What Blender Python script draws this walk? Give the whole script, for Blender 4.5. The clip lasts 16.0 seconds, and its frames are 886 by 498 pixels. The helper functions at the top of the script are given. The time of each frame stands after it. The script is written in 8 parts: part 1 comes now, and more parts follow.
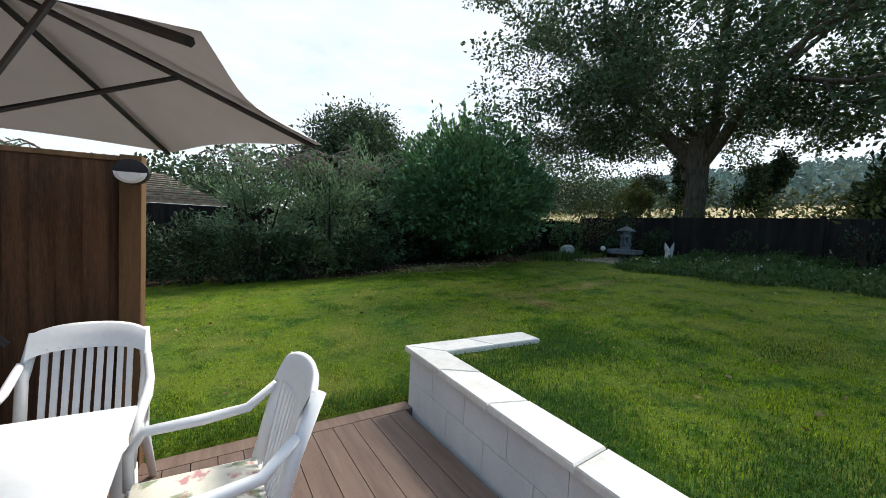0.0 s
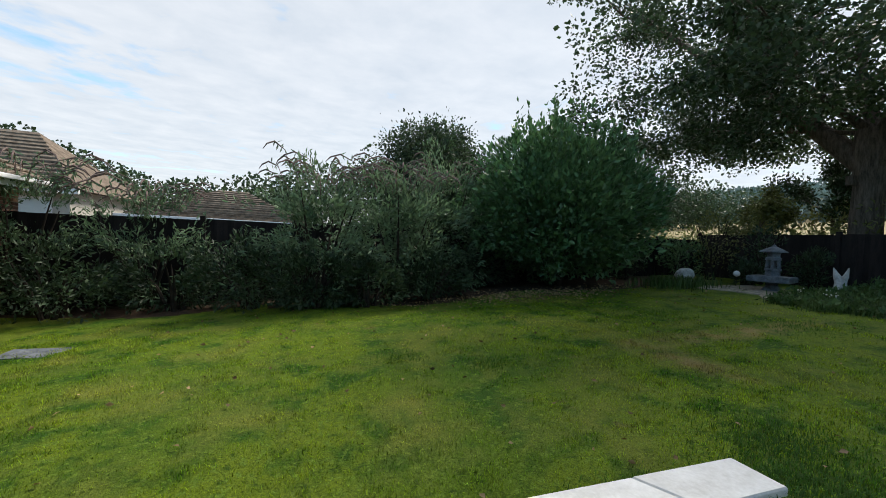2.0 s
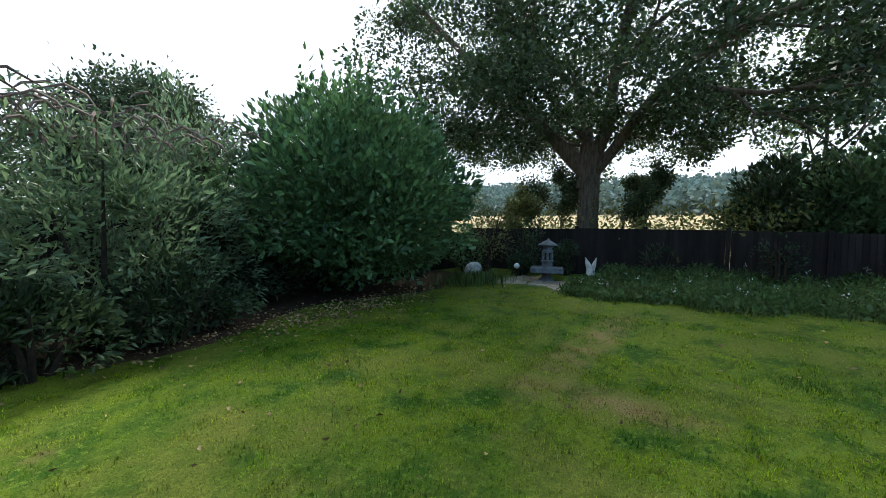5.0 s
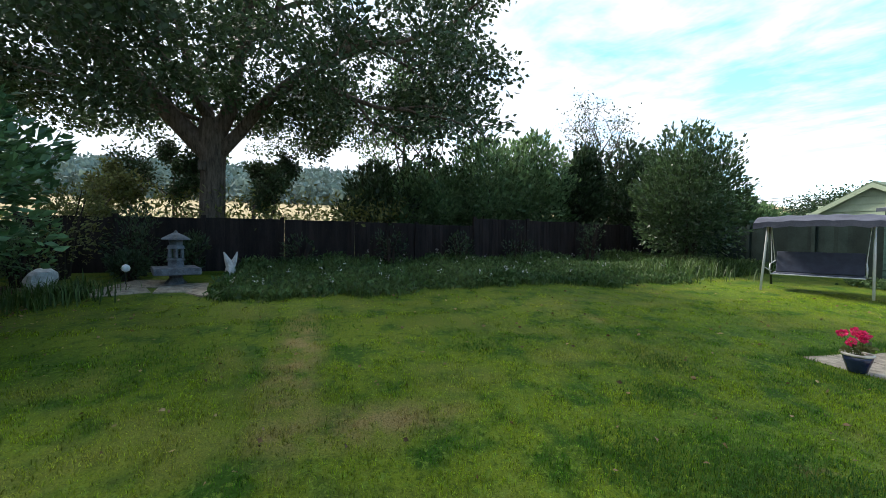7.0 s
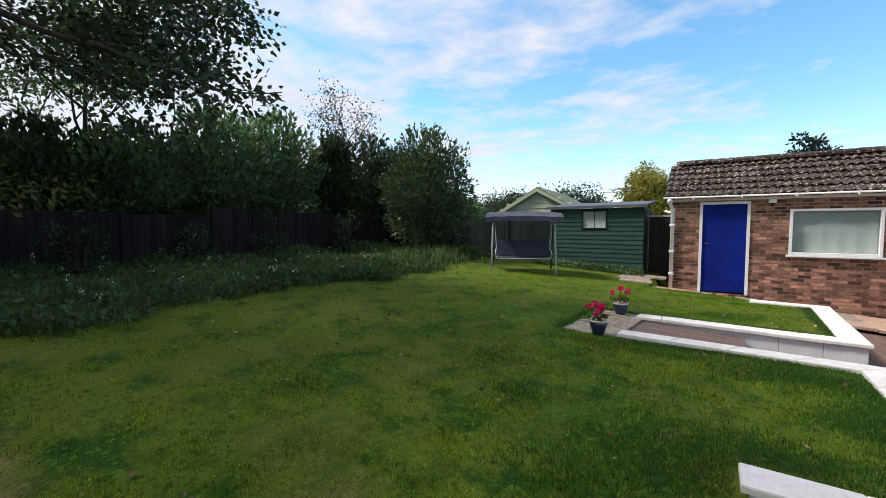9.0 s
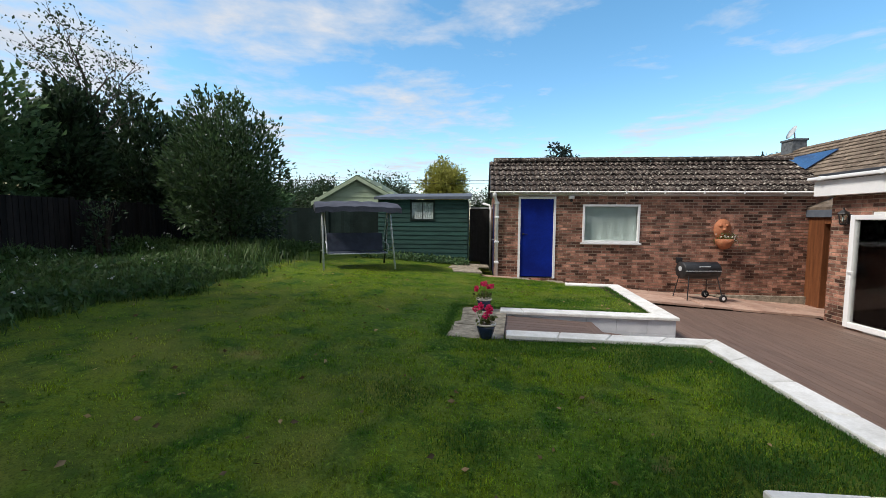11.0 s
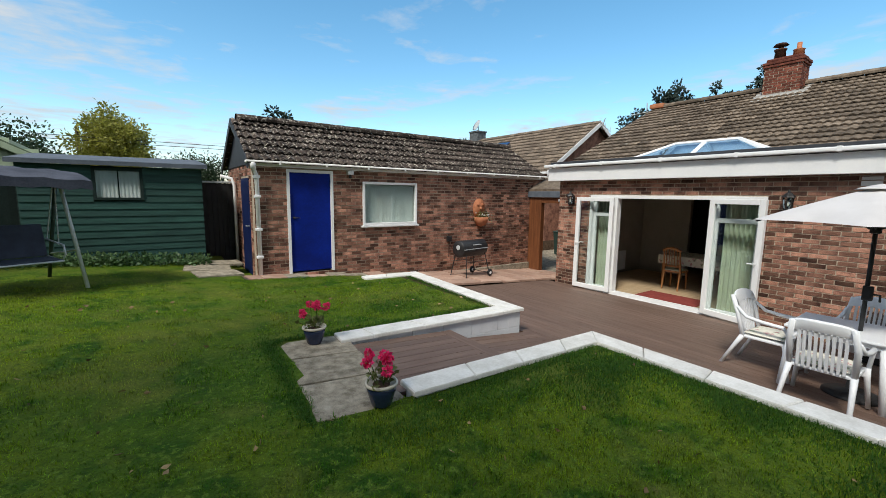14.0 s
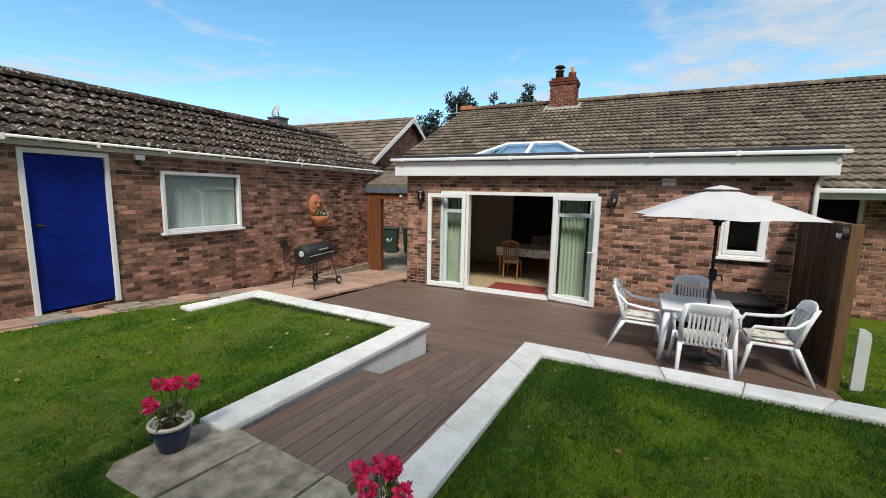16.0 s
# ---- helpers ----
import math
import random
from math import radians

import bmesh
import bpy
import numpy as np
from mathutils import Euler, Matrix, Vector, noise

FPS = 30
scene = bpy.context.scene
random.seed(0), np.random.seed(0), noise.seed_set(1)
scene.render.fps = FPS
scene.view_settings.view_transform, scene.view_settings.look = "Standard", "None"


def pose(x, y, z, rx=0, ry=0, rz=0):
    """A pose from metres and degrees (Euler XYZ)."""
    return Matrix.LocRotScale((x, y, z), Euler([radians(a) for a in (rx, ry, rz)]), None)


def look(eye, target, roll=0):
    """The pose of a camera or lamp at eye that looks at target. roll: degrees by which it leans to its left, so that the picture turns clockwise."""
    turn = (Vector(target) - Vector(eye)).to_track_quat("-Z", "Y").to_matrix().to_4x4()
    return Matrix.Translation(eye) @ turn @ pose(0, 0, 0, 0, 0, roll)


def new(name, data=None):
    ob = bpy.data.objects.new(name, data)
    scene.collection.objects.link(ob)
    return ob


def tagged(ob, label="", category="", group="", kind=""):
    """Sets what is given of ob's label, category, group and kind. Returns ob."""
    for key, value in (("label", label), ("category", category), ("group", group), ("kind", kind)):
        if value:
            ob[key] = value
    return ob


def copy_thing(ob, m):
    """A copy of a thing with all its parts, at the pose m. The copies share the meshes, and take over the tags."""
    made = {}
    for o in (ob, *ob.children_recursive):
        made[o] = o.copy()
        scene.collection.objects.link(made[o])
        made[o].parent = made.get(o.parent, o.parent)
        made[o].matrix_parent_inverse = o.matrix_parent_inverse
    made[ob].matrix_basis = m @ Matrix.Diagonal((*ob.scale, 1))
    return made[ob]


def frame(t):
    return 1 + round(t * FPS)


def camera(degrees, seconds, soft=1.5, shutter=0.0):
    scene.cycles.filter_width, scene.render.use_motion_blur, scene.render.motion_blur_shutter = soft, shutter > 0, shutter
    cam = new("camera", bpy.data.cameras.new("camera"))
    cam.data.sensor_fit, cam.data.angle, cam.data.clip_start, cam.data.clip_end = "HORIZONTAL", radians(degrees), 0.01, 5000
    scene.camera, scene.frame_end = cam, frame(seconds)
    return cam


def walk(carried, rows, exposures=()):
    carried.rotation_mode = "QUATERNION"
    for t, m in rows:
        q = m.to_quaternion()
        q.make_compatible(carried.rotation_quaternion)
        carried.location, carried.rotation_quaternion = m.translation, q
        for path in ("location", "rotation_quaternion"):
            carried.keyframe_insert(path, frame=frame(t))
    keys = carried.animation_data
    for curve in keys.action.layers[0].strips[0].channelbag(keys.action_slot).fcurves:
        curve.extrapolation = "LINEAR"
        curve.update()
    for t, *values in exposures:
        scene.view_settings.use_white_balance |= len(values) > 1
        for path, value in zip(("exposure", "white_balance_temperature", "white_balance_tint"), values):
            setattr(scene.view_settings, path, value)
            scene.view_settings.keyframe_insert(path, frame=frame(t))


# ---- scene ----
cam = camera(95.1, 16.0, soft=0.75)
PATH = [
    (0, (0.538, 0.296, 1.502), (1.543, 2.021, 1.392), 2.8),
    (0.5, (0.746, 0.657, 1.514), (1.626, 2.452, 1.442), 2.8),
    (1, (0.868, 1.044, 1.52), (1.662, 2.878, 1.467), 2.9),
    (1.5, (1.0, 1.449, 1.515), (1.727, 3.312, 1.469), 2.9),
    (2, (1.073, 1.842, 1.55), (1.752, 3.722, 1.501), 2.9),
    (2.5, (1.039, 2.357, 1.566), (1.721, 4.236, 1.517), 3.0),
    (3, (1.181, 2.772, 1.546), (1.847, 4.658, 1.51), 2.9),
    (3.2, (1.229, 2.876, 1.546), (1.897, 4.761, 1.511), 2.8),
    (5.3, (1.565, 4.417, 1.671), (3.337, 5.344, 1.629), 2.1),
    (5.5, (1.613, 4.539, 1.673), (3.457, 5.313, 1.633), 2.0),
    (6, (1.778, 4.812, 1.697), (3.751, 5.139, 1.656), 1.6),
    (6.5, (1.884, 5.113, 1.711), (3.88, 4.99, 1.669), 1.2),
    (7, (2.038, 5.374, 1.733), (3.938, 4.752, 1.68), 0.9),
    (7.5, (2.296, 5.578, 1.756), (4.019, 4.565, 1.692), 0.5),
    (7.9, (2.559, 5.704, 1.766), (4.142, 4.483, 1.698), 0.5),
    (8, (2.632, 5.714, 1.773), (4.181, 4.451, 1.698), 0.6),
    (8.5, (2.956, 5.778, 1.812), (4.302, 4.301, 1.727), 0.4),
    (9, (3.321, 5.775, 1.843), (4.428, 4.112, 1.747), 0.3),
    (9.5, (3.696, 5.747, 1.859), (4.565, 3.948, 1.757), 0.3),
    (10, (4.101, 5.64, 1.89), (4.718, 3.741, 1.78), 0.3),
    (10.2, (4.214, 5.55, 1.909), (4.752, 3.628, 1.79), 0.3),
    (12.3, (5.339, 4.224, 1.944), (4.868, 2.29, 1.751), 0.4),
    (12.5, (5.427, 4.063, 1.966), (4.873, 2.153, 1.761), 0.4),
    (13, (5.601, 3.656, 1.967), (4.853, 1.818, 1.717), 0.6),
    (13.5, (5.745, 3.223, 2.015), (4.804, 1.477, 1.753), 0.7),
    (14, (5.874, 2.811, 2.052), (4.716, 1.201, 1.788), 0.8),
    (14.5, (5.933, 2.399, 2.053), (4.582, 0.95, 1.785), 0.8),
    (15, (5.974, 1.964, 2.055), (4.47, 0.673, 1.787), 0.9),
    (15.5, (5.991, 1.56, 2.059), (4.331, 0.479, 1.788), 1.0),
    (16, (5.93, 1.134, 2.069), (4.141, 0.282, 1.793), 1.1),
]
walk(cam, [(t, look(eye, target, roll)) for t, eye, target, roll in PATH], [(0.0, 1.05, 6650, 11), (1.0, 0.8, 6700, 12), (3.2, 0.74, 6700, 13), (5.5, 1.55, 6500, 10), (6.5, 1.6, 6500, 11), (7.0, 1.35, 6550, 14), (7.5, 1.1, 6600, 16), (8.0, 0.98, 6650, 18), (9.0, 0.76, 6650, 18), (10.2, 0.66, 6600, 17), (12.5, 0.4, 6500, 10), (16.0, 0.46, 6500, 10)])

# ---------------------------------------------------------------- light
SUN_AZ, SUN_EL = radians(66), radians(51)      # azimuth from +y towards +x
world = bpy.data.worlds.new("sky")
scene.world = world
world.use_nodes = True
wt = world.node_tree
wt.nodes.clear()


def node(tree, kind, **values):
    n = tree.nodes.new(kind)
    for key, value in values.items():
        n.inputs[key].default_value = value
    return n


def build_sky():
    out = wt.nodes.new("ShaderNodeOutputWorld")
    bg = node(wt, "ShaderNodeBackground", Strength=0.14)
    sky = wt.nodes.new("ShaderNodeTexSky")
    sky.sky_type, sky.sun_disc = "NISHITA", False
    sky.sun_elevation, sky.sun_rotation = SUN_EL, SUN_AZ
    sky.air_density, sky.dust_density, sky.ozone_density = 1.0, 0.3, 1.6
    tc = wt.nodes.new("ShaderNodeTexCoord")
    sep = wt.nodes.new("ShaderNodeSeparateXYZ")
    wt.links.new(tc.outputs["Generated"], sep.inputs[0])
    # flatten the directions onto a cloud sheet
    up = node(wt, "ShaderNodeMath", **{})
    up.operation = "MAXIMUM"
    up.inputs[1].default_value = 0.06
    wt.links.new(sep.outputs["Z"], up.inputs[0])
    div = []
    for axis in "XY":
        d = wt.nodes.new("ShaderNodeMath")
        d.operation = "DIVIDE"
        wt.links.new(sep.outputs[axis], d.inputs[0])
        wt.links.new(up.outputs[0], d.inputs[1])
        div.append(d)
    sheet = wt.nodes.new("ShaderNodeCombineXYZ")
    wt.links.new(div[0].outputs[0], sheet.inputs[0])
    wt.links.new(div[1].outputs[0], sheet.inputs[1])
    big = node(wt, "ShaderNodeTexNoise", Scale=0.55, Detail=6.0, Roughness=0.58, Distortion=0.5)
    small = node(wt, "ShaderNodeTexNoise", Scale=2.6, Detail=5.0, Roughness=0.6, Distortion=0.2)
    for n in (big, small):
        wt.links.new(sheet.outputs[0], n.inputs["Vector"])
    add = wt.nodes.new("ShaderNodeMath")
    add.operation = "MULTIPLY_ADD"
    add.inputs[1].default_value = 0.6
    wt.links.new(small.outputs["Fac"], add.inputs[0])
    wt.links.new(big.outputs["Fac"], add.inputs[2])
    # overcast towards the sun's side, broken cloud away from it
    side = wt.nodes.new("ShaderNodeVectorMath")
    side.operation = "DOT_PRODUCT"
    side.inputs[1].default_value = (math.sin(0.75), math.cos(0.75), 0)
    wt.links.new(tc.outputs["Generated"], side.inputs[0])
    cover = wt.nodes.new("ShaderNodeMath")
    cover.operation = "MULTIPLY_ADD"
    cover.inputs[1].default_value = 0.23
    wt.links.new(side.outputs["Value"], cover.inputs[0])
    wt.links.new(add.outputs[0], cover.inputs[2])
    ramp = wt.nodes.new("ShaderNodeMapRange")
    ramp.inputs["From Min"].default_value, ramp.inputs["From Max"].default_value = 0.6, 0.86
    ramp.inputs["To Max"].default_value = 0.93
    wt.links.new(cover.outputs[0], ramp.inputs["Value"])
    cloud = node(wt, "ShaderNodeMixRGB", Color1=(2.5, 2.9, 3.3, 1), Color2=(4.1, 4.3, 4.45, 1))
    wt.links.new(small.outputs["Fac"], cloud.inputs["Fac"])
    mix = wt.nodes.new("ShaderNodeMixRGB")
    wt.links.new(ramp.outputs[0], mix.inputs["Fac"])
    rich = node(wt, "ShaderNodeHueSaturation", Hue=0.484, Saturation=1.22, Value=1.1)
    wt.links.new(sky.outputs[0], rich.inputs["Color"])
    wt.links.new(rich.outputs[0], mix.inputs["Color1"])
    wt.links.new(cloud.outputs[0], mix.inputs["Color2"])
    wt.links.new(mix.outputs[0], bg.inputs["Color"])
    wt.links.new(bg.outputs[0], out.inputs[0])


build_sky()
sun = new("sun", bpy.data.lights.new("sun", "SUN"))
sun.data.energy, sun.data.angle, sun.data.color = 2.8, radians(12), (1.0, 0.96, 0.86)
sun.matrix_world = look((0, 0, 30), (-30 * math.sin(SUN_AZ) / math.tan(SUN_EL), -30 * math.cos(SUN_AZ) / math.tan(SUN_EL), 0))

# ---------------------------------------------------------------- materials


def material(name, a, b, scale=6.0, rough=0.7, bump=0.15, fine=60.0, metal=0.0, vary="", amount=0.25, spec=0.4, stretch=(1, 1, 1), stain=None):
    """Two colours mixed by coarse and fine noise. vary: 'object' or 'island' changes the brightness piece by piece."""
    m = bpy.data.materials.new(name)
    m.use_nodes = True
    t = m.node_tree
    p = t.nodes["Principled BSDF"]
    tc = t.nodes.new("ShaderNodeTexCoord")
    mp = t.nodes.new("ShaderNodeMapping")
    mp.inputs["Scale"].default_value = stretch
    t.links.new(tc.outputs["Object"], mp.inputs[0])
    src = mp.outputs[0]
    if vary == "object":
        oi = t.nodes.new("ShaderNodeObjectInfo")
        off = t.nodes.new("ShaderNodeVectorMath")
        off.operation = "MULTIPLY_ADD"
        cx = t.nodes.new("ShaderNodeCombineXYZ")
        for i in range(3):
            t.links.new(oi.outputs["Random"], cx.inputs[i])
        off.inputs[1].default_value = (37, 53, 71)
        t.links.new(cx.outputs[0], off.inputs[0])
        t.links.new(src, off.inputs[2])
        src = off.outputs[0]
        rnd = oi.outputs["Random"]
    elif vary == "island":
        rnd = t.nodes.new("ShaderNodeNewGeometry").outputs["Random Per Island"]
    n1 = node(t, "ShaderNodeTexNoise", Scale=scale, Detail=5.0, Roughness=0.6)
    n2 = node(t, "ShaderNodeTexNoise", Scale=fine, Detail=3.0, Roughness=0.6)
    for n in (n1, n2):
        t.links.new(src, n.inputs["Vector"])
    s = t.nodes.new("ShaderNodeMath")
    s.operation = "MULTIPLY_ADD"
    s.inputs[1].default_value = 0.5
    t.links.new(n2.outputs["Fac"], s.inputs[0])
    t.links.new(n1.outputs["Fac"], s.inputs[2])
    r = t.nodes.new("ShaderNodeMapRange")
    r.inputs["From Min"].default_value, r.inputs["From Max"].default_value = 0.55, 0.95
    t.links.new(s.outputs[0], r.inputs["Value"])
    mix = node(t, "ShaderNodeMixRGB", Color1=(*a, 1), Color2=(*b, 1))
    t.links.new(r.outputs[0], mix.inputs["Fac"])
    col = mix.outputs[0]
    if vary:
        hv = t.nodes.new("ShaderNodeHueSaturation")
        mr = t.nodes.new("ShaderNodeMapRange")
        mr.inputs["To Min"].default_value, mr.inputs["To Max"].default_value = 1 - amount, 1 + amount
        t.links.new(rnd, mr.inputs["Value"])
        t.links.new(mr.outputs[0], hv.inputs["Value"])
        t.links.new(col, hv.inputs["Color"])
        col = hv.outputs[0]
    if stain:
        n3 = node(t, "ShaderNodeTexNoise", Scale=stain[1], Detail=6.0, Roughness=0.7)
        t.links.new(src, n3.inputs["Vector"])
        r3 = t.nodes.new("ShaderNodeMapRange")
        r3.inputs["From Min"].default_value, r3.inputs["From Max"].default_value = stain[2], stain[2] + 0.12
        t.links.new(n3.outputs["Fac"], r3.inputs["Value"])
        m3 = node(t, "ShaderNodeMixRGB", Color2=(*stain[0], 1))
        t.links.new(r3.outputs[0], m3.inputs["Fac"])
        t.links.new(col, m3.inputs["Color1"])
        col = m3.outputs[0]
    t.links.new(col, p.inputs["Base Color"])
    p.inputs["Roughness"].default_value = rough
    p.inputs["Metallic"].default_value = metal
    p.inputs["Specular IOR Level"].default_value = spec
    if bump:
        bp = t.nodes.new("ShaderNodeBump")
        bp.inputs["Strength"].default_value = bump
        bp.inputs["Distance"].default_value = 0.01
        t.links.new(s.outputs[0], bp.inputs["Height"])
        t.links.new(bp.outputs[0], p.inputs["Normal"])
    return m


def leaf_material(name, a, b, glow=0.35, rough=0.5, amount=0.4):
    m = material(name, a, b, scale=0.8, rough=rough, bump=0, fine=14, vary="island", amount=amount, spec=0.35)
    t = m.node_tree
    p = t.nodes["Principled BSDF"]
    out = t.nodes["Material Output"]
    tr = t.nodes.new("ShaderNodeBsdfTranslucent")
    t.links.new(p.inputs["Base Color"].links[0].from_socket, tr.inputs["Color"])
    mx = t.nodes.new("ShaderNodeMixShader")
    mx.inputs[0].default_value = glow
    t.links.new(p.outputs[0], mx.inputs[1])
    t.links.new(tr.outputs[0], mx.inputs[2])
    t.links.new(mx.outputs[0], out.inputs["Surface"])
    return m


def glass_material(name, tint=(0.9, 0.95, 0.95)):
    m = bpy.data.materials.new(name)
    m.use_nodes = True
    t = m.node_tree
    out = t.nodes["Material Output"]
    tr = node(t, "ShaderNodeBsdfTransparent", Color=(*tint, 1))
    gl = node(t, "ShaderNodeBsdfGlossy", Roughness=0.02)
    fr = node(t, "ShaderNodeFresnel", IOR=1.5)
    mx = t.nodes.new("ShaderNodeMixShader")
    t.links.new(fr.outputs[0], mx.inputs[0])
    t.links.new(tr.outputs[0], mx.inputs[1])
    t.links.new(gl.outputs[0], mx.inputs[2])
    t.links.new(mx.outputs[0], out.inputs["Surface"])
    return m


def lawn_material(name, blade):
    """Mown grass: lush, yellowed and bare patches laid by place."""
    m = bpy.data.materials.new(name)
    m.use_nodes = True
    t = m.node_tree
    p = t.nodes["Principled BSDF"]
    tc = t.nodes.new("ShaderNodeTexCoord")

    def field(scale, lo, hi, detail=4.0):
        n = node(t, "ShaderNodeTexNoise", Scale=scale, Detail=detail, Roughness=0.62)
        t.links.new(tc.outputs["Object"], n.inputs["Vector"])
        r = t.nodes.new("ShaderNodeMapRange")
        r.inputs["From Min"].default_value, r.inputs["From Max"].default_value = lo, hi
        t.links.new(n.outputs["Fac"], r.inputs["Value"])
        return r.outputs[0]

    def blend(fac, c1, c2):
        mx = t.nodes.new("ShaderNodeMixRGB")
        t.links.new(fac, mx.inputs["Fac"])
        for key, c in (("Color1", c1), ("Color2", c2)):
            if isinstance(c, tuple):
                mx.inputs[key].default_value = (*c, 1)
            else:
                t.links.new(c, mx.inputs[key])
        return mx.outputs[0]

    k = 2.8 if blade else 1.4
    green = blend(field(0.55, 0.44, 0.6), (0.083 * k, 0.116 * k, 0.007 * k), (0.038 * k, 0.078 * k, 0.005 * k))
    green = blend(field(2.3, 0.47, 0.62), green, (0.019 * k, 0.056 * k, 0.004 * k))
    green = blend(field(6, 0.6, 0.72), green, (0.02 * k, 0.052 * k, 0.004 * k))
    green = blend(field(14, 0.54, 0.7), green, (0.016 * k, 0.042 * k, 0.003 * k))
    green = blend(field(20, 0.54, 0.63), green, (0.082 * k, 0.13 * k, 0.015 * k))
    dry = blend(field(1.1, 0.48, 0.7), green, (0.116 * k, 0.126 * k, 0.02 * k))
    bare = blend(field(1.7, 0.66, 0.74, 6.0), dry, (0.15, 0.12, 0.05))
    for cx, cy, sx, sy, turn in ((6.4, 5.5, 1.7, 0.28, -3), (4.9, 5.0, 0.3, 0.8, 0), (6.9, 1.4, 0.26, 0.16, 0)):
        mp = t.nodes.new("ShaderNodeMapping")
        mp.vector_type = "TEXTURE"
        mp.inputs["Location"].default_value, mp.inputs["Rotation"].default_value, mp.inputs["Scale"].default_value = (cx, cy, 0), (0, 0, radians(turn)), (sx * 1.3, sy * 1.2, 50)
        t.links.new(tc.outputs["Object"], mp.inputs[0])
        gr = t.nodes.new("ShaderNodeTexGradient")
        gr.gradient_type = "SPHERICAL"
        t.links.new(mp.outputs[0], gr.inputs[0])
        mu = t.nodes.new("ShaderNodeMath")
        mu.operation = "MULTIPLY"
        t.links.new(gr.outputs["Fac"], mu.inputs[0])
        t.links.new(field(3.5, 0.35, 0.62, 6.0), mu.inputs[1])
        mul = t.nodes.new("ShaderNodeMath")
        mul.operation, mul.use_clamp = "MULTIPLY", True
        mul.inputs[1].default_value = 1.6
        t.links.new(mu.outputs[0], mul.inputs[0])
        bare = blend(mul.outputs[0], bare, (0.25, 0.19, 0.07))
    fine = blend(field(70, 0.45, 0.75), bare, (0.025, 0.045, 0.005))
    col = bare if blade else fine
    if blade:
        hv = t.nodes.new("ShaderNodeHueSaturation")
        mr = t.nodes.new("ShaderNodeMapRange")
        mr.inputs["To Min"].default_value, mr.inputs["To Max"].default_value = 0.3, 1.7
        t.links.new(t.nodes.new("ShaderNodeNewGeometry").outputs["Random Per Island"], mr.inputs["Value"])
        t.links.new(mr.outputs[0], hv.inputs["Value"])
        t.links.new(col, hv.inputs["Color"])
        col = hv.outputs[0]
    else:
        n = node(t, "ShaderNodeTexNoise", Scale=45.0, Detail=4.0, Roughness=0.7)
        t.links.new(tc.outputs["Object"], n.inputs["Vector"])
        bp = node(t, "ShaderNodeBump", Strength=0.6, Distance=0.03)
        t.links.new(n.outputs["Fac"], bp.inputs["Height"])
        t.links.new(bp.outputs[0], p.inputs["Normal"])
    t.links.new(col, p.inputs["Base Color"])
    p.inputs["Roughness"].default_value = 0.75
    p.inputs["Specular IOR Level"].default_value = 0.1
    if blade:
        tr = t.nodes.new("ShaderNodeBsdfTranslucent")
        t.links.new(col, tr.inputs["Color"])
        mx = t.nodes.new("ShaderNodeMixShader")
        mx.inputs[0].default_value = 0.7
        t.links.new(p.outputs[0], mx.inputs[1])
        t.links.new(tr.outputs[0], mx.inputs[2])
        t.links.new(mx.outputs[0], t.nodes["Material Output"].inputs["Surface"])
    return m


